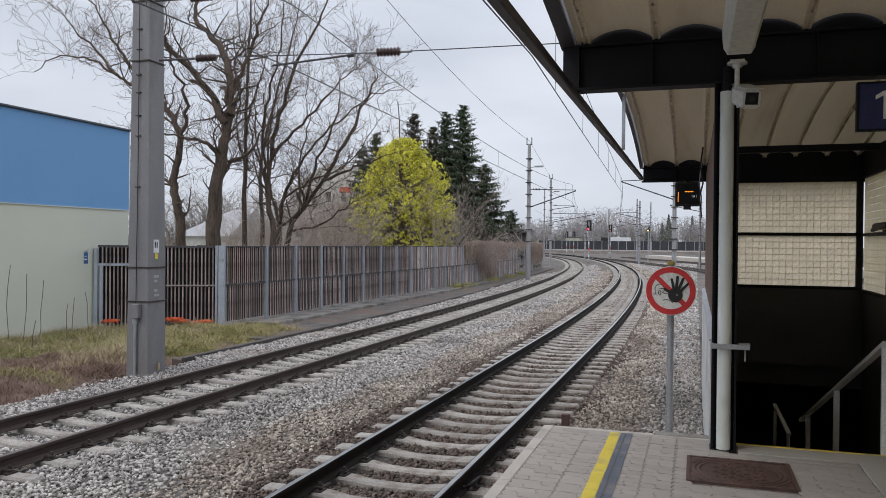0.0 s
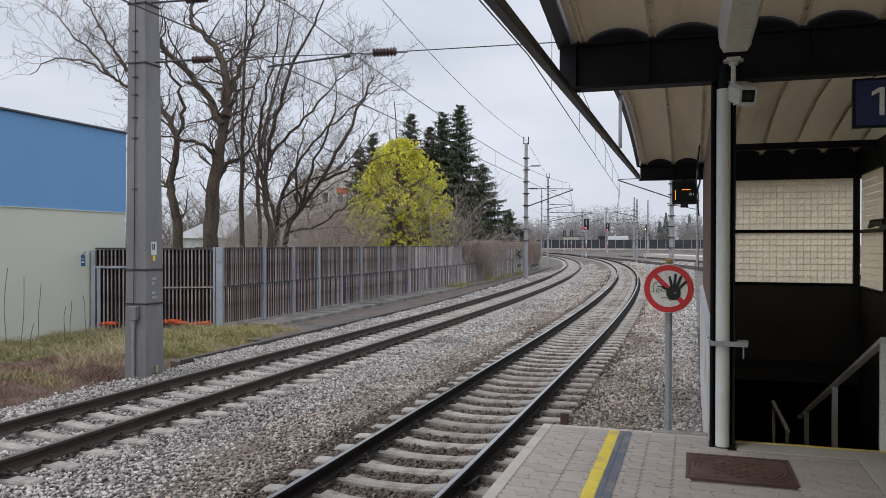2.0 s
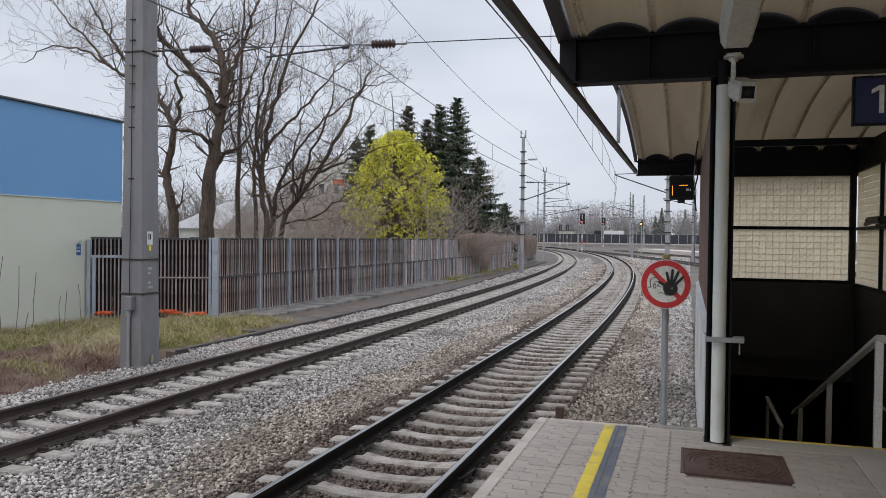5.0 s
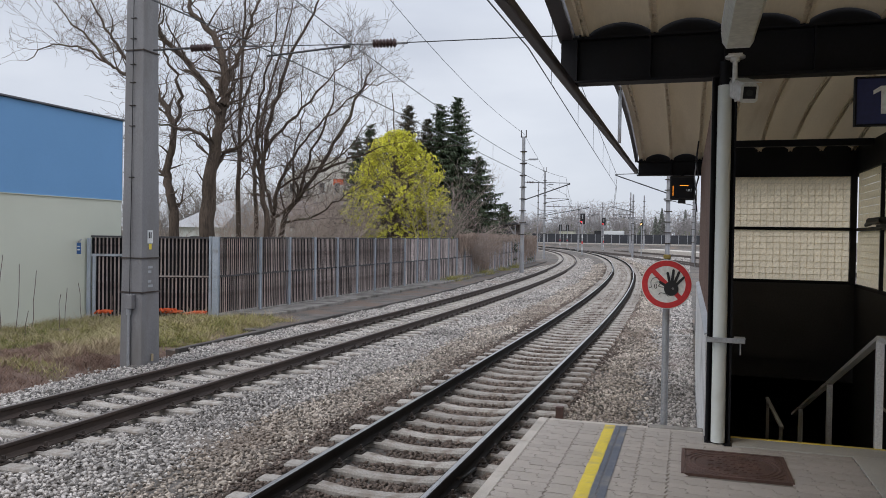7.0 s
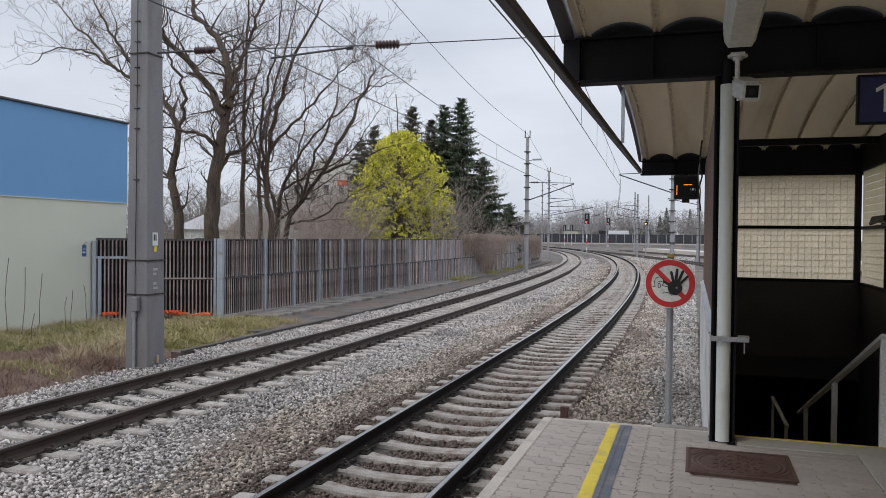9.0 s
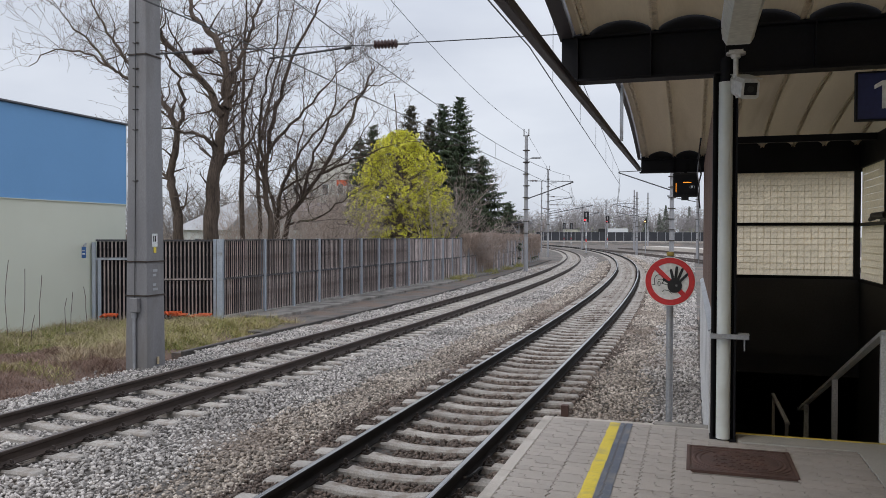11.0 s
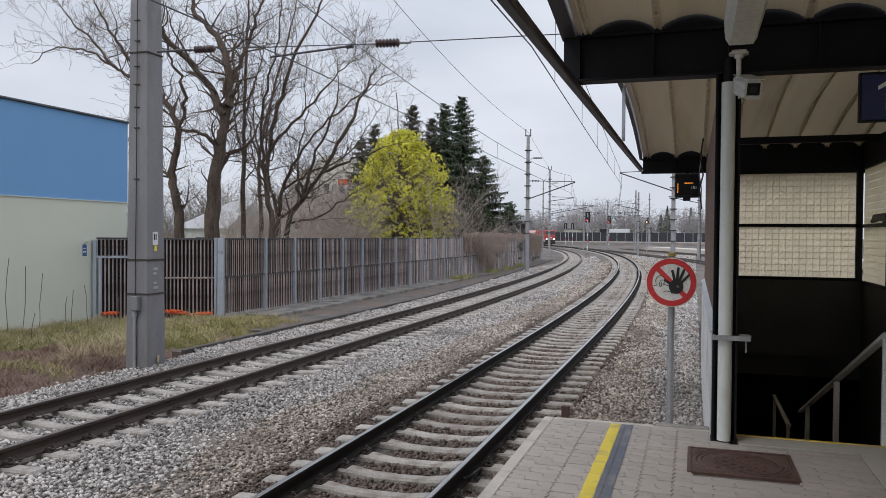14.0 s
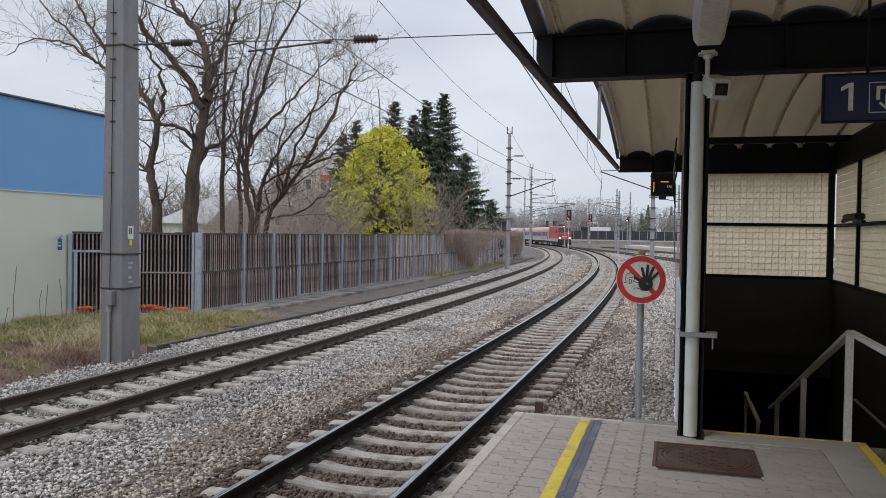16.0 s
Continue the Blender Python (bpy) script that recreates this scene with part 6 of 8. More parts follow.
def maple():
    base = Vector((-19.9, 52.0, -0.99))
    rnd = random.Random(31)
    t = thing("maple_tree", Matrix.Translation(base), "maple tree covered in bright yellow-green blossom", "tree")
    profile = ((1.0, 2.9), (2.0, 3.7), (4.0, 4.0), (5.5, 4.0), (7.0, 3.6), (8.0, 3.0), (9.0, 2.0), (9.7, 1.0), (10.1, 0.2))
    stem = [Vector((0, 0, 0)), Vector((0.1, 0, 2.2)), Vector((-0.05, 0.1, 5.0)), Vector((0.05, 0.0, 7.5)), Vector((0, 0, 9.4))]
    trunk_s = [(a, b, 0.12 - 0.027 * k, 0.093 - 0.027 * k) for k, (a, b) in enumerate(zip(stem, stem[1:]))]
    limb_s, pts = [], []
    for i in range(800):
        z = 1.1 + 8.9 * rnd.random()
        a = rnd.uniform(0, 2 * math.pi)
        lump = 0.88 + 0.22 * noise.noise((math.cos(a) * 1.6, math.sin(a) * 1.6, z * 0.55))
        r = outline_at(profile, z) * lump * rnd.uniform(0.3, 1.0) ** 0.5
        c = Vector((r * math.cos(a), r * math.sin(a), z))
        # a bough from the stem to the clump, bent upwards
        z0 = max(0.9, z - 0.55 * r - rnd.uniform(0.3, 1.0))
        p0, p1 = Vector((0.03, 0.03, z0)), Vector((c.x * 0.55, c.y * 0.55, z0 + (z - z0) * 0.35))
        limb_s.append((p0, p1, 0.026, 0.014))
        limb_s.append((p1, c, 0.014, 0.006))
        for _ in range(7):
            e = c + Vector((rnd.gauss(0, 0.2), rnd.gauss(0, 0.2), rnd.gauss(0.08, 0.16)))
            limb_s.append((c, e, 0.006, 0.004))
            for _ in range(11):
                pts.append(e + Vector((rnd.gauss(0, 0.06), rnd.gauss(0, 0.06), rnd.gauss(0, 0.05))))
    v, f = tubes(trunk_s, 9)
    part("trunk", raw_mesh("trunk", v, f, M_BARK, True), None, t)
    v, f = tubes(limb_s, 4)
    part("branchwork", raw_mesh("branchwork", v, f, M_TWIG), None, t)
    v, f = leaf_cloud(np.array([p[:] for p in pts]), 0.060, 5)
    tagged(part("crown", raw_mesh("crown", v, f, M_BLOSSOM), None, t, "loose clusters of yellow-green blossom"), kind="stuff")


def spruce(x, y, height, spread, seed, label, mat):
    rnd = random.Random(seed)
    t = thing("spruce_tree", pose(x, y, -0.99), label, "tree", group="spruces")
    part("trunk", Shape().tube((0, 0, 0), (0, 0, height), 0.19, 0.012, 8), M_BARK, t, smooth=True)
    segs, quads = [], []

    def spray(p, d, size, wide):
        """A hanging spray of needles: a bent sliver along d."""
        side = d.cross(Vector((0, 0, 1))).normalized() * wide
        tip = p + d * size + Vector((0, 0, -0.18 * size))
        mid = p + d * size * 0.5
        quads.append((p, mid + side, tip, mid - side))

    z = 0.8
    while z < height - 0.1:
        u = (height - z) / height
        n = rnd.randint(5, 8)
        for k in range(n):
            a = 2 * math.pi * k / n + rnd.uniform(-0.6, 0.6)
            length = (0.16 + spread * u ** 0.72) * rnd.choice((0.55, 0.8, 0.95, 1.05, 1.2))
            p = Vector((0, 0, z + rnd.uniform(-0.25, 0.25)))
            d = Vector((math.cos(a), math.sin(a), rnd.uniform(0.05, 0.4) - 0.35 * u))
            steps = max(3, int(length / 0.24))
            for i in range(steps):
                q = p + d * (length / steps)
                segs.append((p, q, 0.016, 0.011))
                reach = (0.30 + 0.16 * length) * (1.0 - 0.6 * i / steps)
                flat = Vector((d.x, d.y, 0)).normalized()
                for sgn in (-1, 1):
                    for _ in range(2):
                        e = (flat * rnd.uniform(0.5, 1.0) + Vector((-flat.y, flat.x, 0)) * sgn * rnd.uniform(0.4, 1.1) + Vector((0, 0, rnd.uniform(-0.75, 0.05)))).normalized()
                        spray(p + (q - p) * rnd.random(), e, reach * rnd.uniform(0.6, 1.2), 0.045 + 0.05 * reach)
                for _ in range(2):
                    e = Vector((rnd.gauss(0, 0.35), rnd.gauss(0, 0.35), -1)).normalized()
                    spray(q, e, reach * rnd.uniform(0.4, 0.9), 0.05)
                d = Vector((d.x, d.y, d.z + (0.10 if i > steps * 0.55 else -0.03)))
                p = q
            spray(p, d.normalized(), 0.3, 0.05)
        z += rnd.uniform(0.16, 0.30)
    v, f = tubes(segs, 3)
    part("branchwork", raw_mesh("branchwork", v, f, M_BARK), None, t)
    v = np.array([[c[:] for c in q] for q in quads]).reshape(-1, 3)
    f = np.arange(len(v)).reshape(-1, 4)
    tagged(part("crown", raw_mesh("crown", v, f, mat), None, t, "dark green drooping needle sprays"), kind="stuff")


def fan_shrub(x, y, stems, length, radius, lean, seed, mat, label):
    """A coppiced shrub: many stems that fan out of one stool and arch over."""
    rnd = random.Random(seed)
    t = thing("coppiced_shrub", pose(x, y, -0.99), label, "shrub", group="bare shrubs behind the fence")
    main, fine = [], []
    for i in range(stems):
        d = Vector((rnd.gauss(lean[0], 0.42), rnd.gauss(lean[1], 0.3), rnd.uniform(0.8, 1.3))).normalized()
        p = Vector((rnd.gauss(0, 0.16), rnd.gauss(0, 0.16), 0))
        n = 10
        ln, r = length * rnd.uniform(0.6, 1.15), radius * rnd.uniform(0.5, 1.2)
        for k in range(n):
            d = (d + Vector((rnd.gauss(0, 0.07) + lean[0] * 0.05, rnd.gauss(0, 0.07), rnd.gauss(0, 0.05) - 0.035))).normalized()
            q = p + d * ln / n
            main.append((p, q, r * (1 - 0.08 * k), r * (1 - 0.08 * (k + 1))))
            if k > 2:
                for _ in range(2):
                    e = (d + Vector((rnd.gauss(0, 0.7), rnd.gauss(0, 0.7), rnd.gauss(0.15, 0.5)))).normalized()
                    grow(fine, fine, q, e, 0.008, ln * rnd.uniform(0.12, 0.28), 1, rnd, 0.0, 0.18)
            p = q
    v, f = tubes(main, 4)
    tagged(part("brushwood", raw_mesh("brushwood", v, f, mat, True), None, t), kind="stuff")
    v, f = tubes(fine, 3)
    tagged(part("twig_spray", raw_mesh("twig_spray", v, f, mat), None, t), kind="stuff")


def shrub(x, y, height, width, seed, mat, label, count=60):
    rnd = random.Random(seed)
    t = thing("bare_shrub", pose(x, y, -0.99), label, "shrub", group="bare shrubs behind the fence")
    segs = []
    for i in range(count):
        p = Vector((rnd.uniform(-0.35, 0.35) * width, rnd.uniform(-0.3, 0.3) * width, 0))
        d = Vector((rnd.gauss(0, 0.32), rnd.gauss(0, 0.32), 1)).normalized()
        grow(segs, segs, p, d, rnd.uniform(0.008, 0.02), height * rnd.uniform(0.6, 1.1), 1, rnd, 0.045)
    v, f = tubes(segs, 3)
    tagged(part("twig_spray", raw_mesh("twig_spray", v, f, mat), None, t), kind="stuff")


maple()
M_SPRUCEBROWN = material("spruce_needles_dry", (0.07, 0.068, 0.042), (0.13, 0.112, 0.075), 0.9, 0.7, 10, 0.0, vary=0.5, island=True)
for x, y, h, w, seed, brown, lab in ((-19.3, 65, 14.8, 3.7, 41, False, "tall dark green spruce with a pointed top"), (-20.95, 65.5, 14.5, 3.0, 42, False, "tall dark green spruce with a pointed top"),
                                     (-23.75, 65, 14.2, 3.2, 43, True, "dark brownish green spruce with a thin top"), (-22.5, 66.5, 13.4, 2.4, 47, True, "dark brownish green spruce with a thin top"),
                                     (-26.44, 60, 10.9, 2.2, 44, False, "shorter dark green spruce behind the maple"), (-26.1, 62, 12.2, 2.2, 48, False, "slender dark green spruce behind the maple"),
                                     (-17.7, 66.5, 9.8, 3.5, 45, False, "broad dark green spruce with hanging branches"), (-17.9, 78, 6.2, 2.6, 46, False, "small dark green spruce beside the shed")):
    spruce(x, y, h, w, seed, lab, M_SPRUCEBROWN if brown else M_SPRUCE)
for x, y, stems, length, radius, lean, seed in ((-18.7, 29.2, 14, 4.6, 0.034, (0.55, 0.0), 90), (-17.2, 31.5, 10, 4.0, 0.026, (0.35, 0.0), 91), (-20.0, 33.5, 10, 4.0, 0.026, (-0.1, 0.0), 92),
                                                (-17.9, 36.0, 11, 4.4, 0.026, (0.2, 0.0), 93), (-19.6, 41.5, 14, 4.8, 0.026, (0.15, 0.0), 94), (-21.2, 29.0, 9, 3.2, 0.03, (-0.4, 0.0), 95)):
    fan_shrub(x, y, stems, length, radius, lean, seed, M_SHRUB, "many-stemmed leafless brown shrub behind the fence")
M_PALETWIG = material("pale_twigs", (0.33, 0.265, 0.235), (0.46, 0.385, 0.345), 0.95, 2, 20, 0.2)
for x, y, stems, length, lean, seed in ((-16.5, 50.0, 34, 6.6, (0.32, 0.0), 96), (-15.9, 50.6, 16, 4.4, (0.8, 0.0), 97)):
    fan_shrub(x, y, stems, length, 0.032, lean, seed, M_PALETWIG, "pale leafless shrub with arching stems before the spruces")
for i, (x, y, h, w) in enumerate(((-19.5, 30.5, 3.6, 2.4), (-17.8, 31, 3.4, 2.2), (-22.0, 36, 4.6, 2.6), (-20.3, 37, 4.8, 2.4), (-19.0, 40, 4.4, 2.6),
                                  (-22.3, 44, 4.8, 2.6), (-17.5, 39, 3.6, 2.2), (-25.5, 42, 4.6, 3.0), (-24.0, 33, 3.4, 2.6))):
    shrub(x, y, h, w, 70 + i, M_SHRUB, "dense leafless brown shrub behind the fence", 36)

bare_tree("large bare robinia with dark furrowed bark behind the fence", 0.24, 3, 1.00, [
    (1.00, [(-17.78, 26.00, 0.94), (-17.69, 26.00, 1.81), (-17.62, 26.00, 3.11), (-17.46, 26.00, 4.63), (-17.22, 26.00, 5.71), (-17.08, 26.00, 6.68)]),
    (0.62, [(-17.13, 26.00, 6.36), (-17.68, 25.80, 7.43), (-18.30, 25.60, 8.28), (-19.05, 25.40, 9.04), (-19.55, 25.20, 9.78), (-19.78, 25.00, 10.71), (-19.84, 24.80, 12.05), (-20.00, 24.60, 13.27)]),
    (0.66, [(-17.08, 26.00, 6.68), (-17.15, 26.25, 7.92), (-17.61, 26.50, 9.09), (-18.43, 26.75, 10.05), (-19.19, 27.00, 10.67), (-19.51, 27.25, 11.68), (-19.51, 27.50, 13.14), (-20.03, 27.75, 14.68)]),
    (0.50, [(-17.08, 26.00, 6.68), (-17.00, 26.40, 7.94), (-16.78, 26.80, 8.89), (-16.66, 27.20, 10.08), (-16.40, 27.60, 11.29), (-16.45, 28.00, 13.01)]),
    (0.36, [(-17.41, 26.00, 4.85), (-17.65, 25.60, 5.57), (-18.17, 25.20, 5.74), (-18.83, 24.80, 5.82), (-19.27, 24.40, 6.10)]),
    (0.34, [(-17.58, 26.00, 3.98), (-17.24, 26.50, 4.90), (-16.80, 27.00, 5.38), (-16.35, 27.50, 6.44), (-16.01, 28.00, 7.29)]),
])
bare_tree("bare tree with a dark lumpy trunk behind the fence", 0.16, 5, 1.00, [
    (1.00, [(-19.85, 27.00, 0.88), (-19.92, 27.00, 2.02), (-20.06, 27.00, 3.17), (-20.31, 27.00, 4.09), (-20.11, 27.00, 5.12), (-19.95, 27.00, 6.04)]),
    (0.72, [(-19.95, 27.00, 6.04), (-20.48, 27.15, 6.88), (-21.15, 27.30, 7.59), (-21.92, 27.45, 8.17), (-22.82, 27.60, 8.48), (-23.82, 27.75, 9.00), (-25.31, 27.90, 9.76), (-27.00, 28.05, 10.05), (-28.74, 28.20, 9.48)]),
    (0.50, [(-21.34, 27.00, 7.94), (-22.49, 27.20, 9.10), (-23.53, 27.40, 10.16), (-24.30, 27.60, 11.23), (-25.24, 27.80, 12.34), (-26.04, 28.00, 13.47)]),
    (0.50, [(-19.95, 27.00, 6.04), (-19.54, 26.80, 7.02), (-19.62, 26.60, 8.12), (-20.06, 26.40, 9.00), (-20.19, 26.20, 10.31), (-19.78, 26.00, 11.78)]),
    (0.40, [(-20.31, 27.00, 4.09), (-21.05, 27.20, 4.58), (-21.85, 27.40, 5.09), (-22.65, 27.60, 5.24)]),
    (0.40, [(-23.18, 27.00, 8.81), (-24.38, 27.20, 9.93), (-25.77, 27.40, 11.05), (-26.89, 27.60, 12.18)]),
])
bare_tree("tall slender bare tree behind the fence", 0.10, 7, 0.90, [
    (1.00, [(-18.85, 30.00, 0.82), (-18.84, 30.00, 3.05), (-18.83, 30.00, 5.03), (-18.79, 30.00, 7.50), (-18.68, 30.00, 9.97), (-18.61, 30.00, 12.43), (-18.54, 30.00, 14.14)]),
    (0.50, [(-18.81, 30.00, 6.52), (-18.59, 30.30, 8.29), (-18.22, 30.60, 9.83), (-18.12, 30.90, 11.40)]),
    (0.45, [(-18.83, 30.00, 5.03), (-19.05, 29.70, 6.73), (-19.10, 29.40, 8.39), (-19.11, 29.10, 10.03)]),
    (0.40, [(-18.70, 30.00, 9.47), (-19.27, 30.20, 11.05), (-19.55, 30.40, 12.63)]),
])
bare_tree("bare tree with several ascending stems behind the fence", 0.12, 11, 1.10, [
    (1.00, [(-16.71, 29.00, 0.88), (-16.88, 29.00, 2.30), (-17.11, 29.00, 3.72), (-17.01, 29.00, 5.26)]),
    (0.75, [(-17.01, 29.00, 5.26), (-16.77, 29.30, 7.19), (-16.26, 29.60, 9.12), (-15.51, 29.90, 10.81), (-15.01, 30.20, 12.17), (-14.64, 30.50, 13.68)]),
    (0.60, [(-17.01, 29.00, 5.26), (-16.08, 29.30, 6.52), (-14.93, 29.60, 7.70), (-13.99, 29.90, 8.82), (-13.41, 30.20, 9.20)]),
    (0.60, [(-17.11, 29.00, 3.72), (-17.16, 28.70, 5.58), (-16.89, 28.40, 7.40), (-16.21, 28.10, 8.91), (-15.80, 27.80, 10.40), (-15.52, 27.50, 12.08)]),
    (0.40, [(-17.06, 29.00, 4.43), (-17.89, 29.20, 5.66), (-18.31, 29.40, 7.14), (-18.72, 29.60, 8.41)]),
])
bare_tree("bare spreading tree leaning over the fence", 0.12, 13, 1.15, [
    (1.00, [(-18.20, 32.00, 0.79), (-17.75, 32.00, 2.35), (-16.95, 32.00, 3.51), (-16.05, 32.00, 4.65)]),
    (0.80, [(-16.05, 32.00, 4.65), (-15.14, 32.30, 6.32), (-14.46, 32.60, 8.00), (-14.04, 32.90, 9.05), (-13.95, 33.20, 9.62)]),
    (0.60, [(-16.95, 32.00, 3.51), (-16.40, 31.80, 5.15), (-15.43, 31.60, 6.99), (-14.96, 31.40, 8.31), (-14.93, 31.20, 9.51)]),
    (0.60, [(-16.05, 32.00, 4.65), (-14.85, 32.30, 5.17), (-13.83, 32.60, 5.56), (-12.91, 32.90, 5.95)]),
    (0.50, [(-17.75, 32.00, 2.35), (-16.47, 32.20, 2.62), (-15.16, 32.40, 3.39), (-14.42, 32.60, 3.91)]),
    (0.50, [(-16.95, 32.00, 3.51), (-17.36, 32.20, 5.21), (-17.05, 32.40, 7.04), (-16.73, 32.60, 8.62)]),
])
bare_tree("thin bare tree above the maple", 0.055, 17, 0.70, [
    (1.00, [(-24.18, 64.00, -0.08), (-24.46, 64.00, 6.82), (-24.71, 64.00, 10.78), (-24.95, 64.00, 14.24)]),
    (0.60, [(-24.59, 64.00, 9.29), (-24.06, 64.20, 12.01), (-23.46, 64.40, 13.99)]),
    (0.60, [(-24.58, 64.00, 8.31), (-25.48, 64.20, 11.32), (-25.85, 64.40, 13.85)]),
])
bare_tree("thin bare tree behind the fence", 0.09, 23, 1.00, [
    (1.00, [(-20.40, 34.00, 0.70), (-20.36, 34.00, 3.21), (-20.45, 34.00, 5.44), (-20.03, 34.00, 7.65), (-19.30, 34.00, 10.10), (-18.70, 34.00, 11.98), (-18.40, 34.00, 13.33)]),
    (0.60, [(-20.45, 34.00, 5.44), (-21.03, 34.30, 7.73), (-21.07, 34.60, 9.76)]),
    (0.60, [(-20.03, 34.00, 7.65), (-19.45, 34.30, 8.50), (-18.69, 34.60, 9.36)]),
])

bare_tree("bare many-stemmed tree with arching limbs behind the fence", 0.13, 29, 0.80, [
    (1.00, [(-17.76, 31.00, 1.74), (-17.79, 31.15, 2.52), (-17.76, 31.30, 3.16)]),
    (0.62, [(-17.59, 31.00, 3.15), (-17.25, 31.15, 4.53), (-16.35, 31.30, 5.98), (-15.05, 31.45, 7.19), (-13.77, 31.60, 8.19), (-12.51, 31.75, 8.64)]),
    (0.50, [(-17.70, 31.00, 2.52), (-16.83, 31.15, 3.22), (-15.66, 31.30, 4.14), (-14.45, 31.45, 4.84)]),
    (0.60, [(-17.64, 31.00, 2.77), (-18.25, 31.15, 4.30), (-18.45, 31.30, 6.10), (-18.25, 31.45, 7.89), (-17.71, 31.60, 9.68)]),
    (0.42, [(-17.39, 31.00, 3.90), (-16.27, 31.15, 4.51), (-14.70, 31.30, 5.23), (-13.70, 31.45, 6.45), (-13.02, 31.60, 7.42)]),
])
# a shrub coming into pale leaf beside the maple
bud = thing("budding_shrub", pose(-22.3, 50.2, -0.99), "tall shrub in pale grey-green bud beside the maple", "shrub")
rnd = random.Random(61)
segs, buds = [], []
for i in range(70):
    p, d = Vector((rnd.gauss(0, 0.5), rnd.gauss(0, 0.4), 0)), Vector((rnd.gauss(0, 0.22), rnd.gauss(0, 0.2), 1)).normalized()
    for k in range(8):
        q = p + d * rnd.uniform(0.5, 0.9)
        segs.append((p, q, 0.016 - 0.0015 * k, 0.0145 - 0.0015 * k))
        if k > 1:
            for _ in range(10):
                buds.append(q + Vector((rnd.gauss(0, 0.28), rnd.gauss(0, 0.28), rnd.gauss(0, 0.28))))
        d = (d + Vector((rnd.gauss(0, 0.12), rnd.gauss(0, 0.12), 0))).normalized()
        p = q
v, f = tubes(segs, 3)
tagged(part("brushwood", raw_mesh("brushwood", v, f, M_SHRUB), None, bud), kind="stuff")
M_BUD = material("pale_buds", (0.27, 0.29, 0.17), (0.38, 0.40, 0.27), 0.85, 1.0, 10, 0.0, vary=0.3, island=True)
v, f = leaf_cloud(np.array([p[:] for p in buds]), 0.035, 15)
tagged(part("leaf_buds", raw_mesh("leaf_buds", v, f, M_BUD), None, bud, "sparse pale green buds"), kind="stuff")

# ---------------------------------------------------------------- grass, creeper and far woods
def blades(n, place, hmin, hmax, width, seed):
    g = np.random.default_rng(seed)
    p = np.array([place(g) for _ in range(n)])
    a = g.uniform(0, 2 * np.pi, n)
    h = g.uniform(hmin, hmax, n) * np.array([0.45 + 1.3 * max(0.0, noise.noise((q[0] * 1.7, q[1] * 1.7, 4.0)) + 0.35) for q in p])
    lean = g.uniform(0.5, 1.9, n) * h
    b = g.uniform(0, 2 * np.pi, n)
    side = np.stack([np.cos(a), np.sin(a), np.zeros(n)], 1) * width
    mid = p + np.stack([np.cos(b) * lean * 0.35, np.sin(b) * lean * 0.35, h * 0.6], 1)
    tip = p + np.stack([np.cos(b) * lean, np.sin(b) * lean, h], 1)
    v = np.stack([p - side, p + side, mid + side * 0.7, mid - side * 0.7, tip], 1).reshape(-1, 3)
    k = np.arange(n) * 5
    f = np.concatenate([np.stack([k, k + 1, k + 2], 1), np.stack([k, k + 2, k + 3], 1), np.stack([k + 3, k + 2, k + 4], 1)])
    return v, f


def verge_z(x, y):
    edge = 0 if x > -10.9 else min(1.0, (-10.9 - x) / 1.2)
    return -0.96 + 0.22 * edge + 0.05 * noise.noise((x, y, 5.0)) + 0.02 * noise.noise((x * 4, y * 4, 1.0))


def green_spot(g):
    while True:
        x, y = g.uniform(-16.75, -11.2), g.uniform(9.5, 21.2)
        if y > 18.6 + (x + 16.8) * 0.63:
            continue
        d = noise.noise((x * 0.55, y * 0.55, 9.0)) + (0.35 if y > 13.6 + (x + 13.6) * 0.9 else -0.6) + (0.2 if x < -12.4 else -0.1)
        if d > g.uniform(-0.15, 0.5):
            return x, y, verge_z(x, y) - 0.01


def straw_spot(g):
    while True:
        x, y = g.uniform(-16.75, -10.7), g.uniform(7.0, 15.0)
        if y < 14.2 + (x + 13.6) * 0.9 and noise.noise((x * 0.8, y * 0.8, 3.0)) > g.uniform(-0.5, 0.3):
            return x, y, verge_z(x, y) - 0.01


def tuft_spot(g):
    c = [(-12.2, 14.1), (-12.0, 13.9), (-12.3, 13.1), (-13.0, 18.4), (-12.4, 14.6)][g.integers(5)]
    x, y = c[0] + g.normal(0, 0.16), c[1] + g.normal(0, 0.2)
    return x, y, verge_z(x, y) - 0.01


def seam_spot(g):
    y = g.choice([43.5, 44.3, 46.2, 52.5, 53.5, 60.0, 66.0]) + g.normal(0, 0.7)
    x = fence_x(y) + 0.5 + g.normal(0, 0.25)
    return x, y, -0.77


def green_strip(g):
    y = g.uniform(14.5, 20.5)
    x = -13.2 + g.normal(0, 0.5) + (20.5 - y) * 0.12
    return x, y, verge_z(x, y) - 0.01


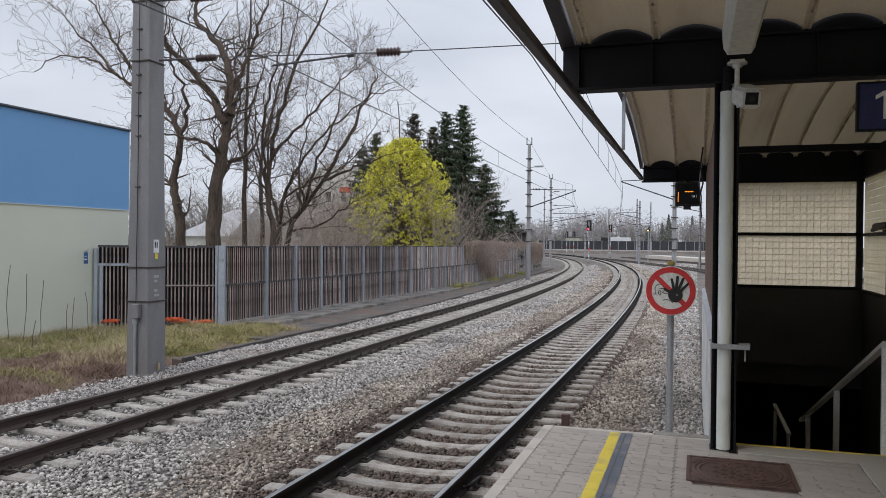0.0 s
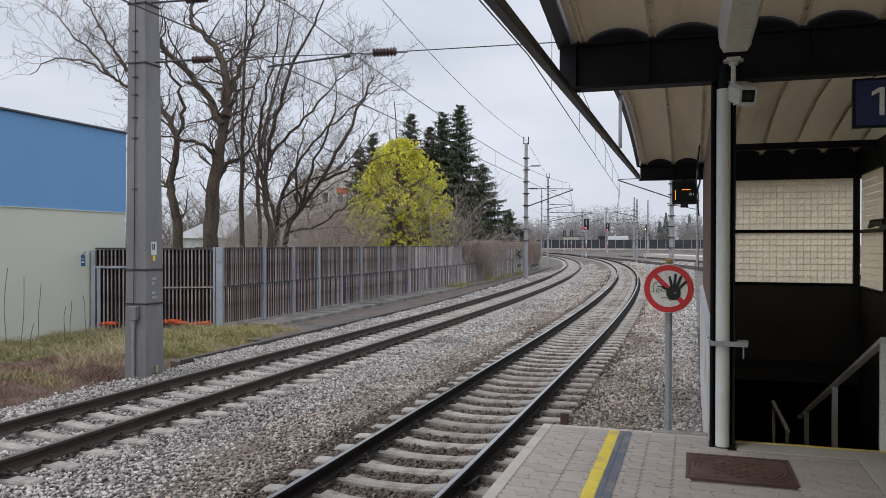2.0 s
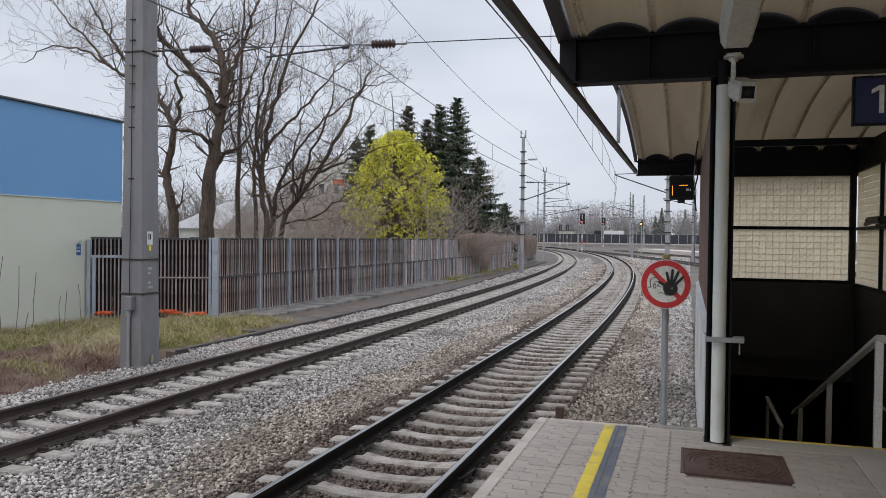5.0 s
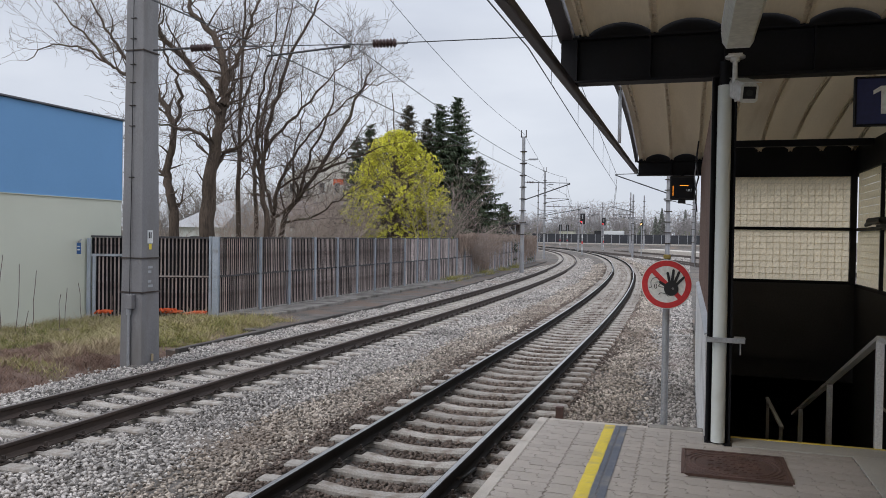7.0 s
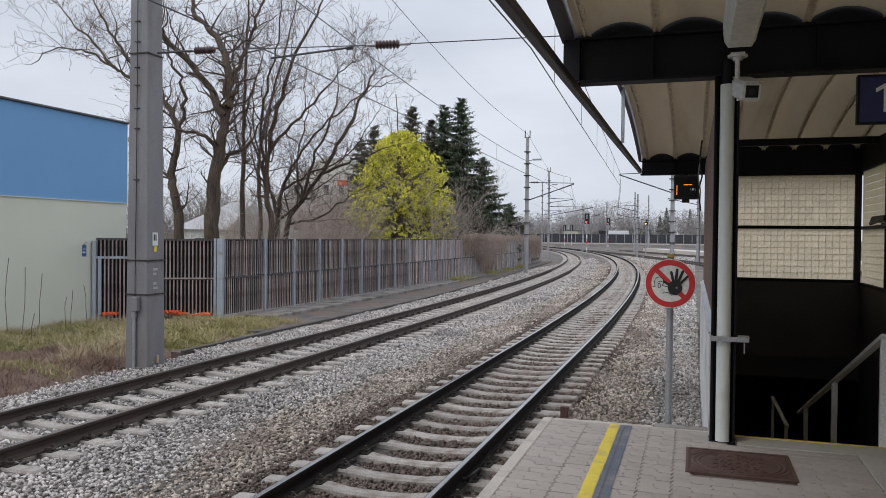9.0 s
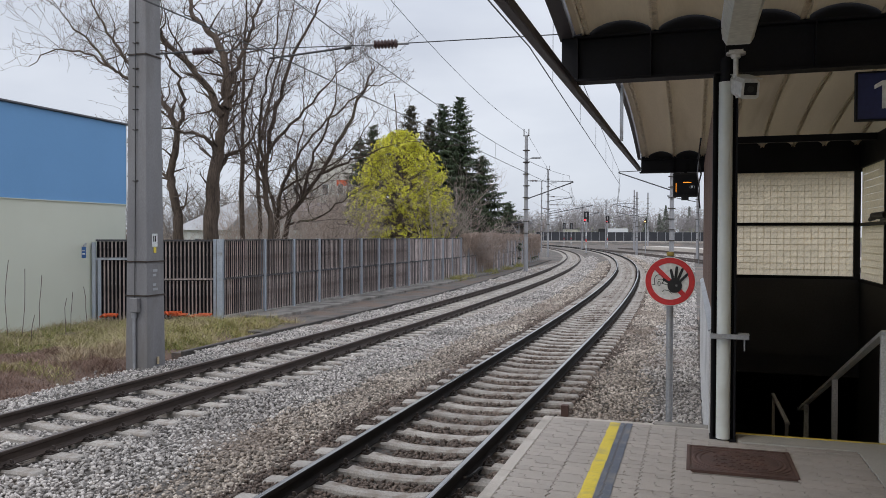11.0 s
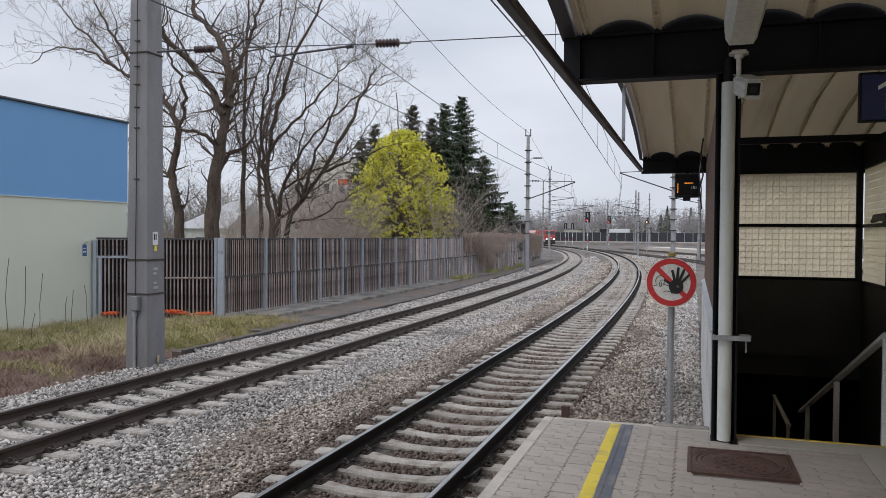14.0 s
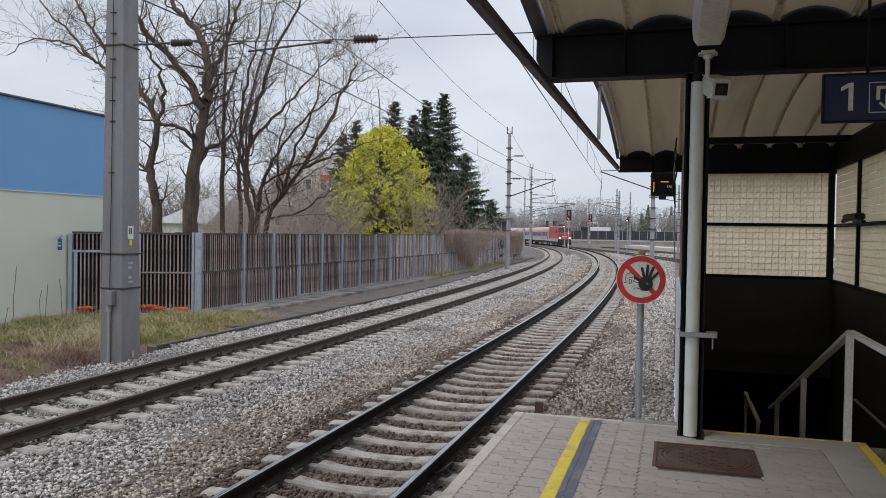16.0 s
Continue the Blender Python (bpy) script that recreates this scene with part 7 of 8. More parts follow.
for name, n, fn, h0, h1, w, seed, mat, lab in (("grass", 46000, green_spot, 0.05, 0.19, 0.006, 1, M_GRASS, "tangled green and yellowed spring grass"),
                                               ("grass", 12000, green_strip, 0.06, 0.23, 0.006, 5, M_GRASS, "tangled green and yellowed spring grass"),
                                               ("dry_grass", 9000, green_spot, 0.10, 0.32, 0.005, 6, M_STRAW, "straw-coloured blades among the green grass"),
                                               ("dead_weeds", 40000, straw_spot, 0.03, 0.13, 0.005, 2, M_DEADSTEM, "matted dead reddish-brown weeds"),
                                               ("dry_grass", 1500, tuft_spot, 0.14, 0.46, 0.005, 3, M_STRAW, "dry straw-coloured grass tufts"),
                                               ("weeds", 2600, seam_spot, 0.05, 0.35, 0.012, 4, M_GRASS, "green weeds at the foot of the fence")):
    v, f = blades(n, fn, h0, h1, w, seed)
    tagged(part(name, raw_mesh(name, v, f, mat), None), lab, "grass", kind="stuff")

# low leafy weeds creeping through the grass
g = np.random.default_rng(17)
weed = []
for k in range(900):
    x, y, z = green_spot(g)
    for q in range(12):
        weed.append((x + g.normal(0, 0.07), y + g.normal(0, 0.07), z + 0.02 + abs(g.normal(0.04, 0.05))))
v, f = leaf_cloud(np.array(weed), 0.020, 18)
M_WEED = material("weed_leaves", (0.13, 0.17, 0.045), (0.24, 0.26, 0.08), 0.8, 0.9, 10, 0.0, vary=0.4, island=True)
tagged(part("leafy_weeds", raw_mesh("leafy_weeds", v, f, M_WEED), None), "low green weeds creeping through the grass", "weeds", kind="stuff")

stems = Shape()
rnd = random.Random(12)
for x, y, h in ((-16.1, 14.6, 1.5), (-16.0, 15.0, 1.2), (-15.9, 15.3, 1.45), (-16.0, 15.9, 1.3), (-15.6, 16.4, 0.8), (-15.7, 17.3, 1.0), (-15.2, 17.9, 0.7), (-15.5, 14.2, 0.9), (-14.9, 14.6, 0.6), (-15.9, 16.9, 0.9)):
    p = Vector((x, y, -0.8))
    pts = [p]
    for k in range(4):
        p = p + Vector((rnd.gauss(0, 0.025), rnd.gauss(0, 0.025), h * (1.7 if x < -15.95 and y < 15.5 else 1.25) / 4))
        pts.append(p)
    stems.path(pts, 0.008, 5)
tagged(part("dry_stems", stems, M_TWIG), "thin dry weed stems in front of the wall", "weeds", kind="stuff")

# dry creeper hanging over the far fence
g = np.random.default_rng(8)
segs = []
# stretches of the fence: from, to, strands, mean length, spread of the length
for y0, y1, count, mean, wide in ((47.0, 60.5, 1700, 0.75, 0.28), (50.9, 55.7, 600, 1.9, 0.35), (60.5, 74.0, 700, 0.16, 0.14), (74.0, 84.5, 900, 1.0, 0.6)):
    for k in range(count):
        y = g.uniform(y0, y1)
        lump = 0.5 + 0.5 * math.sin(y * 1.1) * math.sin(y * 2.7 + 1)
        top = 1.77 + g.normal(0.05, 0.08) + 0.14 * lump
        x = fence_x(y) + 0.07 + abs(g.normal(0, 0.09)) * (1 + lump)
        ln = abs(g.normal(mean, wide)) * (0.7 + 0.5 * lump) + 0.06
        p = np.array([x - g.uniform(0, 0.25), y, top - 0.05])
        q = np.array([x, y + g.normal(0, 0.05), top])
        segs.append((p, q, 0.012, 0.012))
        p = q
        for j in range(4):
            q = p + np.array([g.normal(0.0, 0.025), g.normal(0, 0.06), -ln / 4 + g.normal(0, 0.03)])
            segs.append((p, q, 0.012, 0.010))
            p = q
v, f = tubes(segs, 3)
tagged(part("creeper", raw_mesh("creeper", v, f, M_IVY), None), "dry leafless brown creeper hanging over the fence", "creeper", kind="stuff")

# far woods beyond the yard, bare, with evergreens; haze is mixed into their colours
M_HAZETWIG = material("far_twigs_hazed", (0.30, 0.275, 0.27), (0.39, 0.365, 0.36), 0.95, 0.05, 2, 0.0, vary=0.25, island=True)
M_HAZEGREEN = material("far_green_hazed", (0.22, 0.23, 0.15), (0.29, 0.29, 0.2), 0.95, 0.05, 2, 0.0, vary=0.3, island=True)
M_HAZESPRUCE = material("far_evergreen_hazed", (0.15, 0.17, 0.14), (0.21, 0.23, 0.19), 0.95, 0.1, 2, 0.0, vary=0.3, island=True)
rnd = random.Random(77)
segs, green, dark = [], [], []
for k in range(210):
    x = rnd.uniform(-95, 30)
    y = 262 + rnd.uniform(-8, 40)
    h = rnd.uniform(7, 13.5) * (1.12 if -45 < x < -20 else 0.9)
    for j in range(11):
        a = rnd.uniform(0, 6.28)
        z0 = h * rnd.uniform(0.0, 0.45)
        p = np.array([x, y, -1 + z0])
        d = np.array([math.cos(a) * 0.35, math.sin(a) * 0.35, 1.0])
        for q in range(5):
            e = p + d * (h - z0) / 5 * rnd.uniform(0.8, 1.1)
            segs.append((p, e, 0.10 - 0.017 * q, 0.085 - 0.017 * q))
            for _ in range(2):
                s = e + np.array([rnd.gauss(0, 0.9), rnd.gauss(0, 0.9), rnd.uniform(0.2, 1.3)])
                segs.append((e, s, 0.045, 0.03))
            d = d + np.array([rnd.gauss(0, 0.2), rnd.gauss(0, 0.2), 0])
            p = e
    segs.append((np.array([x, y, -1.0]), np.array([x, y, h * 0.6]), 0.2, 0.1))
for k in range(14000):
    x, y = rnd.uniform(-110, 40), 250 + rnd.uniform(-4, 30)
    green.append((x, y, -1 + abs(rnd.gauss(0, 1)) * (2.3 + 1.2 * noise.noise((x * 0.06, 0, 0)))))
for k in range(9):
    x, y = rnd.choice([-14, -8, -32, -60, -75, 3]) + rnd.gauss(0, 3), 255 + rnd.uniform(0, 20)
    h = rnd.uniform(8, 13)
    for j in range(380):
        u = rnd.random() ** 0.7
        r = (1 - u) * 2.3 * rnd.uniform(0.5, 1.15)
        a = rnd.uniform(0, 6.28)
        dark.append((x + r * math.cos(a), y + r * math.sin(a), h * u))
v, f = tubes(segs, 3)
tagged(part("far_wood", raw_mesh("far_wood", v, f, M_HAZETWIG), None), "far belt of bare trees, greyed for haze, beyond the yard", "wood", kind="stuff")
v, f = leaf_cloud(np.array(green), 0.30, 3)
tagged(part("far_bushes", raw_mesh("far_bushes", v, f, M_HAZEGREEN), None), "far belt of bushes, their green paled for haze", "bushes", kind="stuff")
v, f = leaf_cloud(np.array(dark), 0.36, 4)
tagged(part("far_evergreens", raw_mesh("far_evergreens", v, f, M_HAZESPRUCE), None), "far evergreens, paled for haze, among the bare trees", "evergreens", kind="stuff")
# thicket between the fence trees and the houses
segs = []
rnd = random.Random(55)
for k in range(62):
    y = rnd.uniform(40, 72)
    x = rnd.uniform(-0.66, -0.40) * y - 2
    h = rnd.uniform(3.5, 7.0)
    if rnd.random() < (0.85 if x / y < -0.53 else 0.45):
        continue
    for j in range(14):
        p = np.array([x + rnd.gauss(0, 0.5), y + rnd.gauss(0, 0.5), -1.0 + h * rnd.uniform(0, 0.3)])
        d = np.array([rnd.gauss(0, 0.3), rnd.gauss(0, 0.3), 1.0])
        for q in range(6):
            e = p + d * h / 7
            segs.append((p, e, 0.028 - 0.003 * q, 0.025 - 0.003 * q))
            for _ in range(2):
                s = e + np.array([rnd.gauss(0, 0.45), rnd.gauss(0, 0.45), rnd.uniform(0.0, 0.7)])
                segs.append((e, s, 0.012, 0.009))
            d = d + np.array([rnd.gauss(0, 0.22), rnd.gauss(0, 0.22), 0])
            p = e
v, f = tubes(segs, 3)
tagged(part("thicket", raw_mesh("thicket", v, f, M_SHRUB), None), "brown leafless thicket in front of the houses", "thicket", kind="stuff")
# a belt of bare trees behind the houses
segs = []
for k in range(46):
    y = rnd.uniform(86, 102)
    x = rnd.uniform(-0.82, -0.44) * y
    h = rnd.uniform(5.5, 9.5)
    for j in range(12):
        p = np.array([x + rnd.gauss(0, 0.6), y + rnd.gauss(0, 0.6), -1.0 + h * rnd.uniform(0, 0.35)])
        d = np.array([rnd.gauss(0, 0.3), rnd.gauss(0, 0.3), 1.0])
        for q in range(6):
            e = p + d * h / 7.5
            segs.append((p, e, 0.06 - 0.007 * q, 0.053 - 0.007 * q))
            for _ in range(2):
                tip = e + np.array([rnd.gauss(0, 0.6), rnd.gauss(0, 0.6), rnd.uniform(0.0, 0.9)])
                segs.append((e, tip, 0.024, 0.016))
            d = d + np.array([rnd.gauss(0, 0.22), rnd.gauss(0, 0.22), 0])
            p = e
v, f = tubes(segs, 3)
M_BELT = material("belt_twigs", (0.15, 0.13, 0.115), (0.24, 0.21, 0.19), 0.95, 0.3, 4, 0.0)
tagged(part("tree_belt", raw_mesh("tree_belt", v, f, M_BELT), None), "belt of bare grey-brown trees behind the houses", "wood", kind="stuff")
# bushes close the view behind the hall and houses
more = []
for k in range(9000):
    x = rnd.uniform(-120, -24)
    y = 100 + rnd.uniform(0, 25) + (x + 24) * -0.2
    more.append((x, y, -1 + abs(rnd.gauss(0, 1)) * 1.7))
v, f = leaf_cloud(np.array(more), 0.4, 6)
tagged(part("hedge_belt", raw_mesh("hedge_belt", v, f, M_SHRUB), None), "far brown leafless hedges behind the houses", "hedge", kind="stuff")

# ---------------------------------------------------------------- paving stones
def paver_mesh(w):
    """An interlocking stone of width w with stepped ends."""
    l, k = 0.106, 0.0125
    out = [(0, 0), (w * 0.22, k * 0.35), (w * 0.5, -k * 0.2), (w * 0.78, -k * 0.5), (w, 0), (w + k, l * 0.30), (w - k * 0.2, l * 0.42), (w - k, l * 0.68), (w, l),
           (w * 0.78, l - k * 0.5), (w * 0.5, l - k * 0.2), (w * 0.22, l + k * 0.35), (0, l), (-k, l * 0.68), (-k * 0.2, l * 0.42), (k, l * 0.30)]
    c = (w / 2, l / 2)

    def inset(d):
        return [(x + (d if x < c[0] else -d), y + (d * 0.5 if y < c[1] else -d * 0.5)) for x, y in out]
    g, i = inset(0.0016), inset(0.0034)
    n = len(g)
    return Shape().add([(x, y, -0.06) for x, y in g] + [(x, y, -0.0035) for x, y in g] + [(x, y, 0.0) for x, y in i],
                       [(a, (a + 1) % n, n + (a + 1) % n, n + a) for a in range(n)] + [(n + a, n + (a + 1) % n, 2 * n + (a + 1) % n, 2 * n + a) for a in range(n)] + [tuple(range(2 * n, 3 * n))])


PAVERS = {}


def paver(w):
    """The stone of that width, as a shape and a mesh that its repeats share."""
    w = round(w, 3)
    if w not in PAVERS:
        shape = paver_mesh(w)
        PAVERS[w] = (shape, shape.mesh("paver", M_PAVER))
    return PAVERS[w]


rnd = random.Random(21)
rest = Shape()
PL = 0.108
# the courses are uneven: some joints between them are wide, others closed
COURSES = (-1.372, -1.250, -1.128, -1.006, -0.823, -0.640, -0.518, -0.397, -0.275, -0.152, -0.01, 0.14, 0.30, 0.46, 0.62, 0.78, 0.94, 1.10, 1.23, 1.364)
WIDE = (-1.006, -0.640, -0.397, -0.152)
single = 0
y = 7.965 - PL
row = 0
while y > 3.0:
    # stones run over every second joint, in turn from row to row, but for the wide joints
    cuts = [c for k, c in enumerate(COURSES) if k in (0, len(COURSES) - 1) or c in WIDE or (k + row) % 2 or -0.08 < c < 0.82 and 6.4 < y < 7.4]
    for a, b in zip(cuts, cuts[1:]):
        mx, my = (a + b) / 2, y + PL / 2
        if (-0.06 < mx < 0.79 and 6.50 < my < 7.33) or (mx > 0.38 and my > 7.545):
            continue
        dz = rnd.uniform(-0.003, 0.001)
        a2, b2 = a + (0.0018 if a in WIDE else 0.0), b - (0.0018 if b in WIDE else 0.0)
        if b > 0.38 and my + PL > 7.55:
            b2 = min(b2, 1.36)
        shape, me = paver(b2 - a2)
        if y > 5.9 and single < 300:
            ob = part("paver", me, M_PAVER, plat)
            ob.location, ob.rotation_euler = (a2, y, dz - 0.001), (0, 0, radians(rnd.uniform(-0.5, 0.5)))
            single += 1
        else:
            rest.add([(a2 + p[0], y + p[1], p[2] + dz - 0.001) for p in shape.v], shape.f)
    y -= PL
    row += 1
M_PAVER_REST = material("paver_rest", (0.385, 0.345, 0.31), (0.465, 0.42, 0.38), 0.93, 1.3, 90, 0.35, dirt=(0.30, 0.265, 0.235), dirt_amount=0.35, dirt_scale=1.1, vary=0.07, island=True)
tagged(part("pavers", rest, M_PAVER_REST, plat, "grey interlocking paving stones"), kind="stuff")


def painted(name, x0, x1, mat, label):
    """A painted line that follows the paving, broken at the joints."""
    s = Shape()
    y = 7.96
    r = random.Random(5)
    while y > 3.0:
        cuts = [x0] + sorted(c for c in COURSES if x0 + 0.006 < c < x1 - 0.006) + [x1]
        for a, b in zip(cuts, cuts[1:]):
            e = 0.0035
            la = a + (e if a != x0 else r.uniform(-0.002, 0.003))
            lb = b - (e if b != x1 else r.uniform(-0.003, 0.002))
            zig = [(0.0, 0.0), (0.3, 0.011), (0.45, 0.0), (0.7, -0.011), (1.0, 0.0)]
            left = [(la + (d if a != x0 else 0), y - PL + 0.0008 + (PL - 0.0016) * q) for q, d in zig]
            right = [(lb + (d if b != x1 else 0), y - PL + 0.0008 + (PL - 0.0016) * q) for q, d in zig]
            n = len(left)
            s.add([(px, py, 0.0022) for px, py in left] + [(px, py, 0.0022) for px, py in right], [(i, n + i, n + i + 1, i + 1) for i in range(n - 1)])
        y -= PL
    part(name, s, mat, plat, label)


painted("warning_line", -0.793, -0.692, M_YELLOW, "worn yellow painted warning line")
painted("guide_line", -0.688, -0.571, M_BLUEGREY, "blue-grey painted line")

# ---------------------------------------------------------------- ballast stones
def stones(n, box, keep, size, seed, mat, label, lift=0.0, floor_z=bed_z):
    g = np.random.default_rng(seed)
    phi = (1 + 5 ** 0.5) / 2
    ico = np.array([(-1, phi, 0), (1, phi, 0), (-1, -phi, 0), (1, -phi, 0), (0, -1, phi), (0, 1, phi), (0, -1, -phi), (0, 1, -phi), (phi, 0, -1), (phi, 0, 1), (-phi, 0, -1), (-phi, 0, 1)]) / 1.9
    tri = np.array([(0, 11, 5), (0, 5, 1), (0, 1, 7), (0, 7, 10), (0, 10, 11), (1, 5, 9), (5, 11, 4), (11, 10, 2), (10, 7, 6), (7, 1, 8), (3, 9, 4), (3, 4, 2), (3, 2, 6), (3, 6, 8), (3, 8, 9), (4, 9, 5), (2, 4, 11), (6, 2, 10), (8, 6, 7), (9, 8, 1)])
    x0, x1, y0, y1 = box
    corners = 12
    if y0 > 9:
        # far stones need fewer facets
        ico = np.array([(1, 0, 0), (-1, 0, 0), (0, 1, 0), (0, -1, 0), (0, 0, 1), (0, 0, -1)]) * 1.1
        tri = np.array([(0, 2, 4), (2, 1, 4), (1, 3, 4), (3, 0, 4), (2, 0, 5), (1, 2, 5), (3, 1, 5), (0, 3, 5)])
        corners = 6
    p = np.stack([g.uniform(x0, x1, n), g.uniform(y0, y1, n)], 1)
    p = p[keep(p)]
    n = len(p)
    s = size * g.uniform(0.55, 1.25, (n, 1, 1))
    shape = ico[None] * (1 + g.uniform(-0.5, 0.38, (n, corners, 1))) * g.uniform(0.6, 1.2, (n, 1, 3)) * np.array([1, 1, 0.75])
    a = g.uniform(0, 2 * np.pi, n)
    b = g.normal(0, 0.5, n)
    ca, sa, cb, sb = np.cos(a), np.sin(a), np.cos(b), np.sin(b)
    x, y, z = shape[..., 0], shape[..., 1], shape[..., 2]
    y, z = y * cb[:, None] - z * sb[:, None], y * sb[:, None] + z * cb[:, None]
    x, y = x * ca[:, None] - y * sa[:, None], x * sa[:, None] + y * ca[:, None]
    v = np.stack([x, y, z], -1) * s
    zz = np.array([floor_z(q[0], q[1]) for q in p]) + g.uniform(-0.012, 0.025, n) + lift
    v += np.concatenate([p, zz[:, None]], 1)[:, None]
    f = (tri[None] + (np.arange(n) * corners)[:, None, None]).reshape(-1, 3)
    tagged(part("ballast_stones", raw_mesh("ballast_stones", v.reshape(-1, 3), f, mat), None), label, "ballast", kind="stuff")


def cx_arr(which, y):
    x0, y0, r = TRACKS[which]
    d = np.maximum(0, y - y0)
    return x0 - (r - np.sqrt(r * r - d * d))


def free(p, edge=0.0):
    """Not on a sleeper or a rail."""
    ok = np.ones(len(p), bool)
    for which in ("left", "right"):
        u = p[:, 0] - cx_arr(which, p[:, 1])
        k = np.mod(p[:, 1] - 3.2 + 0.3, 0.6) - 0.3
        ok &= ~((np.abs(u) < 1.31) & (np.abs(k) < 0.118)) & ~(np.abs(np.abs(u) - 0.7535) < 0.09)
    ok &= ~((p[:, 0] > -1.52) & (p[:, 1] < 8.14))
    edge_x = -13.58 - 0.00085 * np.maximum(0, p[:, 1] - 30) ** 2 + 0.29 + 2.62 - np.clip((p[:, 1] - 31) * 0.042, 0, 1.4)
    ok &= p[:, 1] * 0.95 - p[:, 0] * 0.307 > 7.6
    ok &= p[:, 0] > np.where(p[:, 1] > 14.5, edge_x, -10.6)
    return ok


def mottle(p):
    """Uneven borders, so that one kind of stone thins out into the next."""
    return noise_v(p) * 0.35 + 0.45 * np.array([noise.noise((q[0] * 23, q[1] * 23, 7.0)) for q in p])


def near_right(p):
    u, v = p[:, 0] - cx_arr("right", p[:, 1]), mottle(p)
    return (u < 1.42 + v * 0.7) & (u > -1.55 - v * 0.7)


def mid_right(p):
    u, v = p[:, 0] - cx_arr("right", p[:, 1]), mottle(p)
    return (u < 2.3 + v) & (u > -2.55 - v) & ~near_right(p)


def noise_v(p):
    return np.array([noise.noise((q[0] * 0.7, q[1] * 0.35, 2.0)) for q in p])


GREY, TAN, RUST = "loose grey ballast stones between the tracks", "tan ballast stones beside the sleepers", "rusty brown ballast stones round the rails"
for k, (y0, y1, per, size) in enumerate(((5.0, 9.5, 860, 0.029), (9.5, 15.0, 780, 0.032), (15.0, 21.0, 520, 0.038), (21.0, 31.0, 320, 0.044), (31.0, 48.0, 160, 0.053), (48.0, 80.0, 62, 0.072), (80.0, 120.0, 22, 0.095))):
    area = (10.6 + (2.2 if y0 > 14 else 0)) * (y1 - y0)
    stones(int(area * per), (-10.5 - (2.2 if y0 > 14 else 0), 0.12, y0, y1), lambda p: free(p) & ~near_right(p) & ~mid_right(p), size, 100 + k, M_STONE, GREY)
    wide = 2.5 if y0 > 40 else 0
    stones(int((5.9 + wide) * (y1 - y0) * per), (-6.3 - wide, -0.4, y0, y1), lambda p: free(p) & mid_right(p), size, 300 + k, M_STONE_TAN, TAN)
    stones(int((4.0 + wide) * (y1 - y0) * per), (-5.1 - wide, -1.1, y0, y1), lambda p: free(p) & near_right(p), size, 200 + k, M_STONE_RUST, RUST, 0.006 - 0.45 * (size - 0.028))

stones(2600, (-12.0, -10.3, 6.5, 14.3), lambda p: p[:, 0] + 0.9 * mottle(p) > -10.95 - 0.25 * np.abs(p[:, 1] - 12) * 0.2, 0.034, 400, M_STONE, "pale ballast stones strewn over the earth", 0.004, verge_z)

# ---------------------------------------------------------------- passenger train
M_LOCORED = material("train_red", (0.36, 0.04, 0.034), (0.42, 0.05, 0.042), 0.45, 0.5, 10, 0.02, dirt=(0.30, 0.04, 0.03), dirt_amount=0.2)
M_COACHGREY = material("coach_grey", (0.33, 0.34, 0.36), (0.39, 0.40, 0.42), 0.5, 0.5, 10, 0.02)
M_COACHROOF = material("coach_roof", (0.54, 0.31, 0.29), (0.60, 0.37, 0.35), 0.6, 0.5, 10, 0.02)
M_TRAINDARK = material("underframe", (0.022, 0.02, 0.02), (0.04, 0.035, 0.032), 0.8, 2, 20, 0.1)
M_TRAINGLASS = material("train_glass", (0.03, 0.04, 0.045), (0.05, 0.06, 0.065), 0.35, 1, 10, 0.0, spec=0.25)
M_HEADLIGHT = glowing("headlight", (1.0, 0.97, 0.9), 4.0)


def bogie(parent, y):
    b = part("bogie", Shape().box(-1.15, 1.15, y - 1.6, y + 1.6, 0.45, 0.85, 0.05), M_TRAINDARK, parent, "dark bogie frame")
    for dy in (-1.25, 1.25):
        for x in (-0.75, 0.75):
            part("wheel", Shape().tube((x - 0.065, y + dy, 0.5), (x + 0.065, y + dy, 0.5), 0.5, n=20), M_TRAINDARK, b)


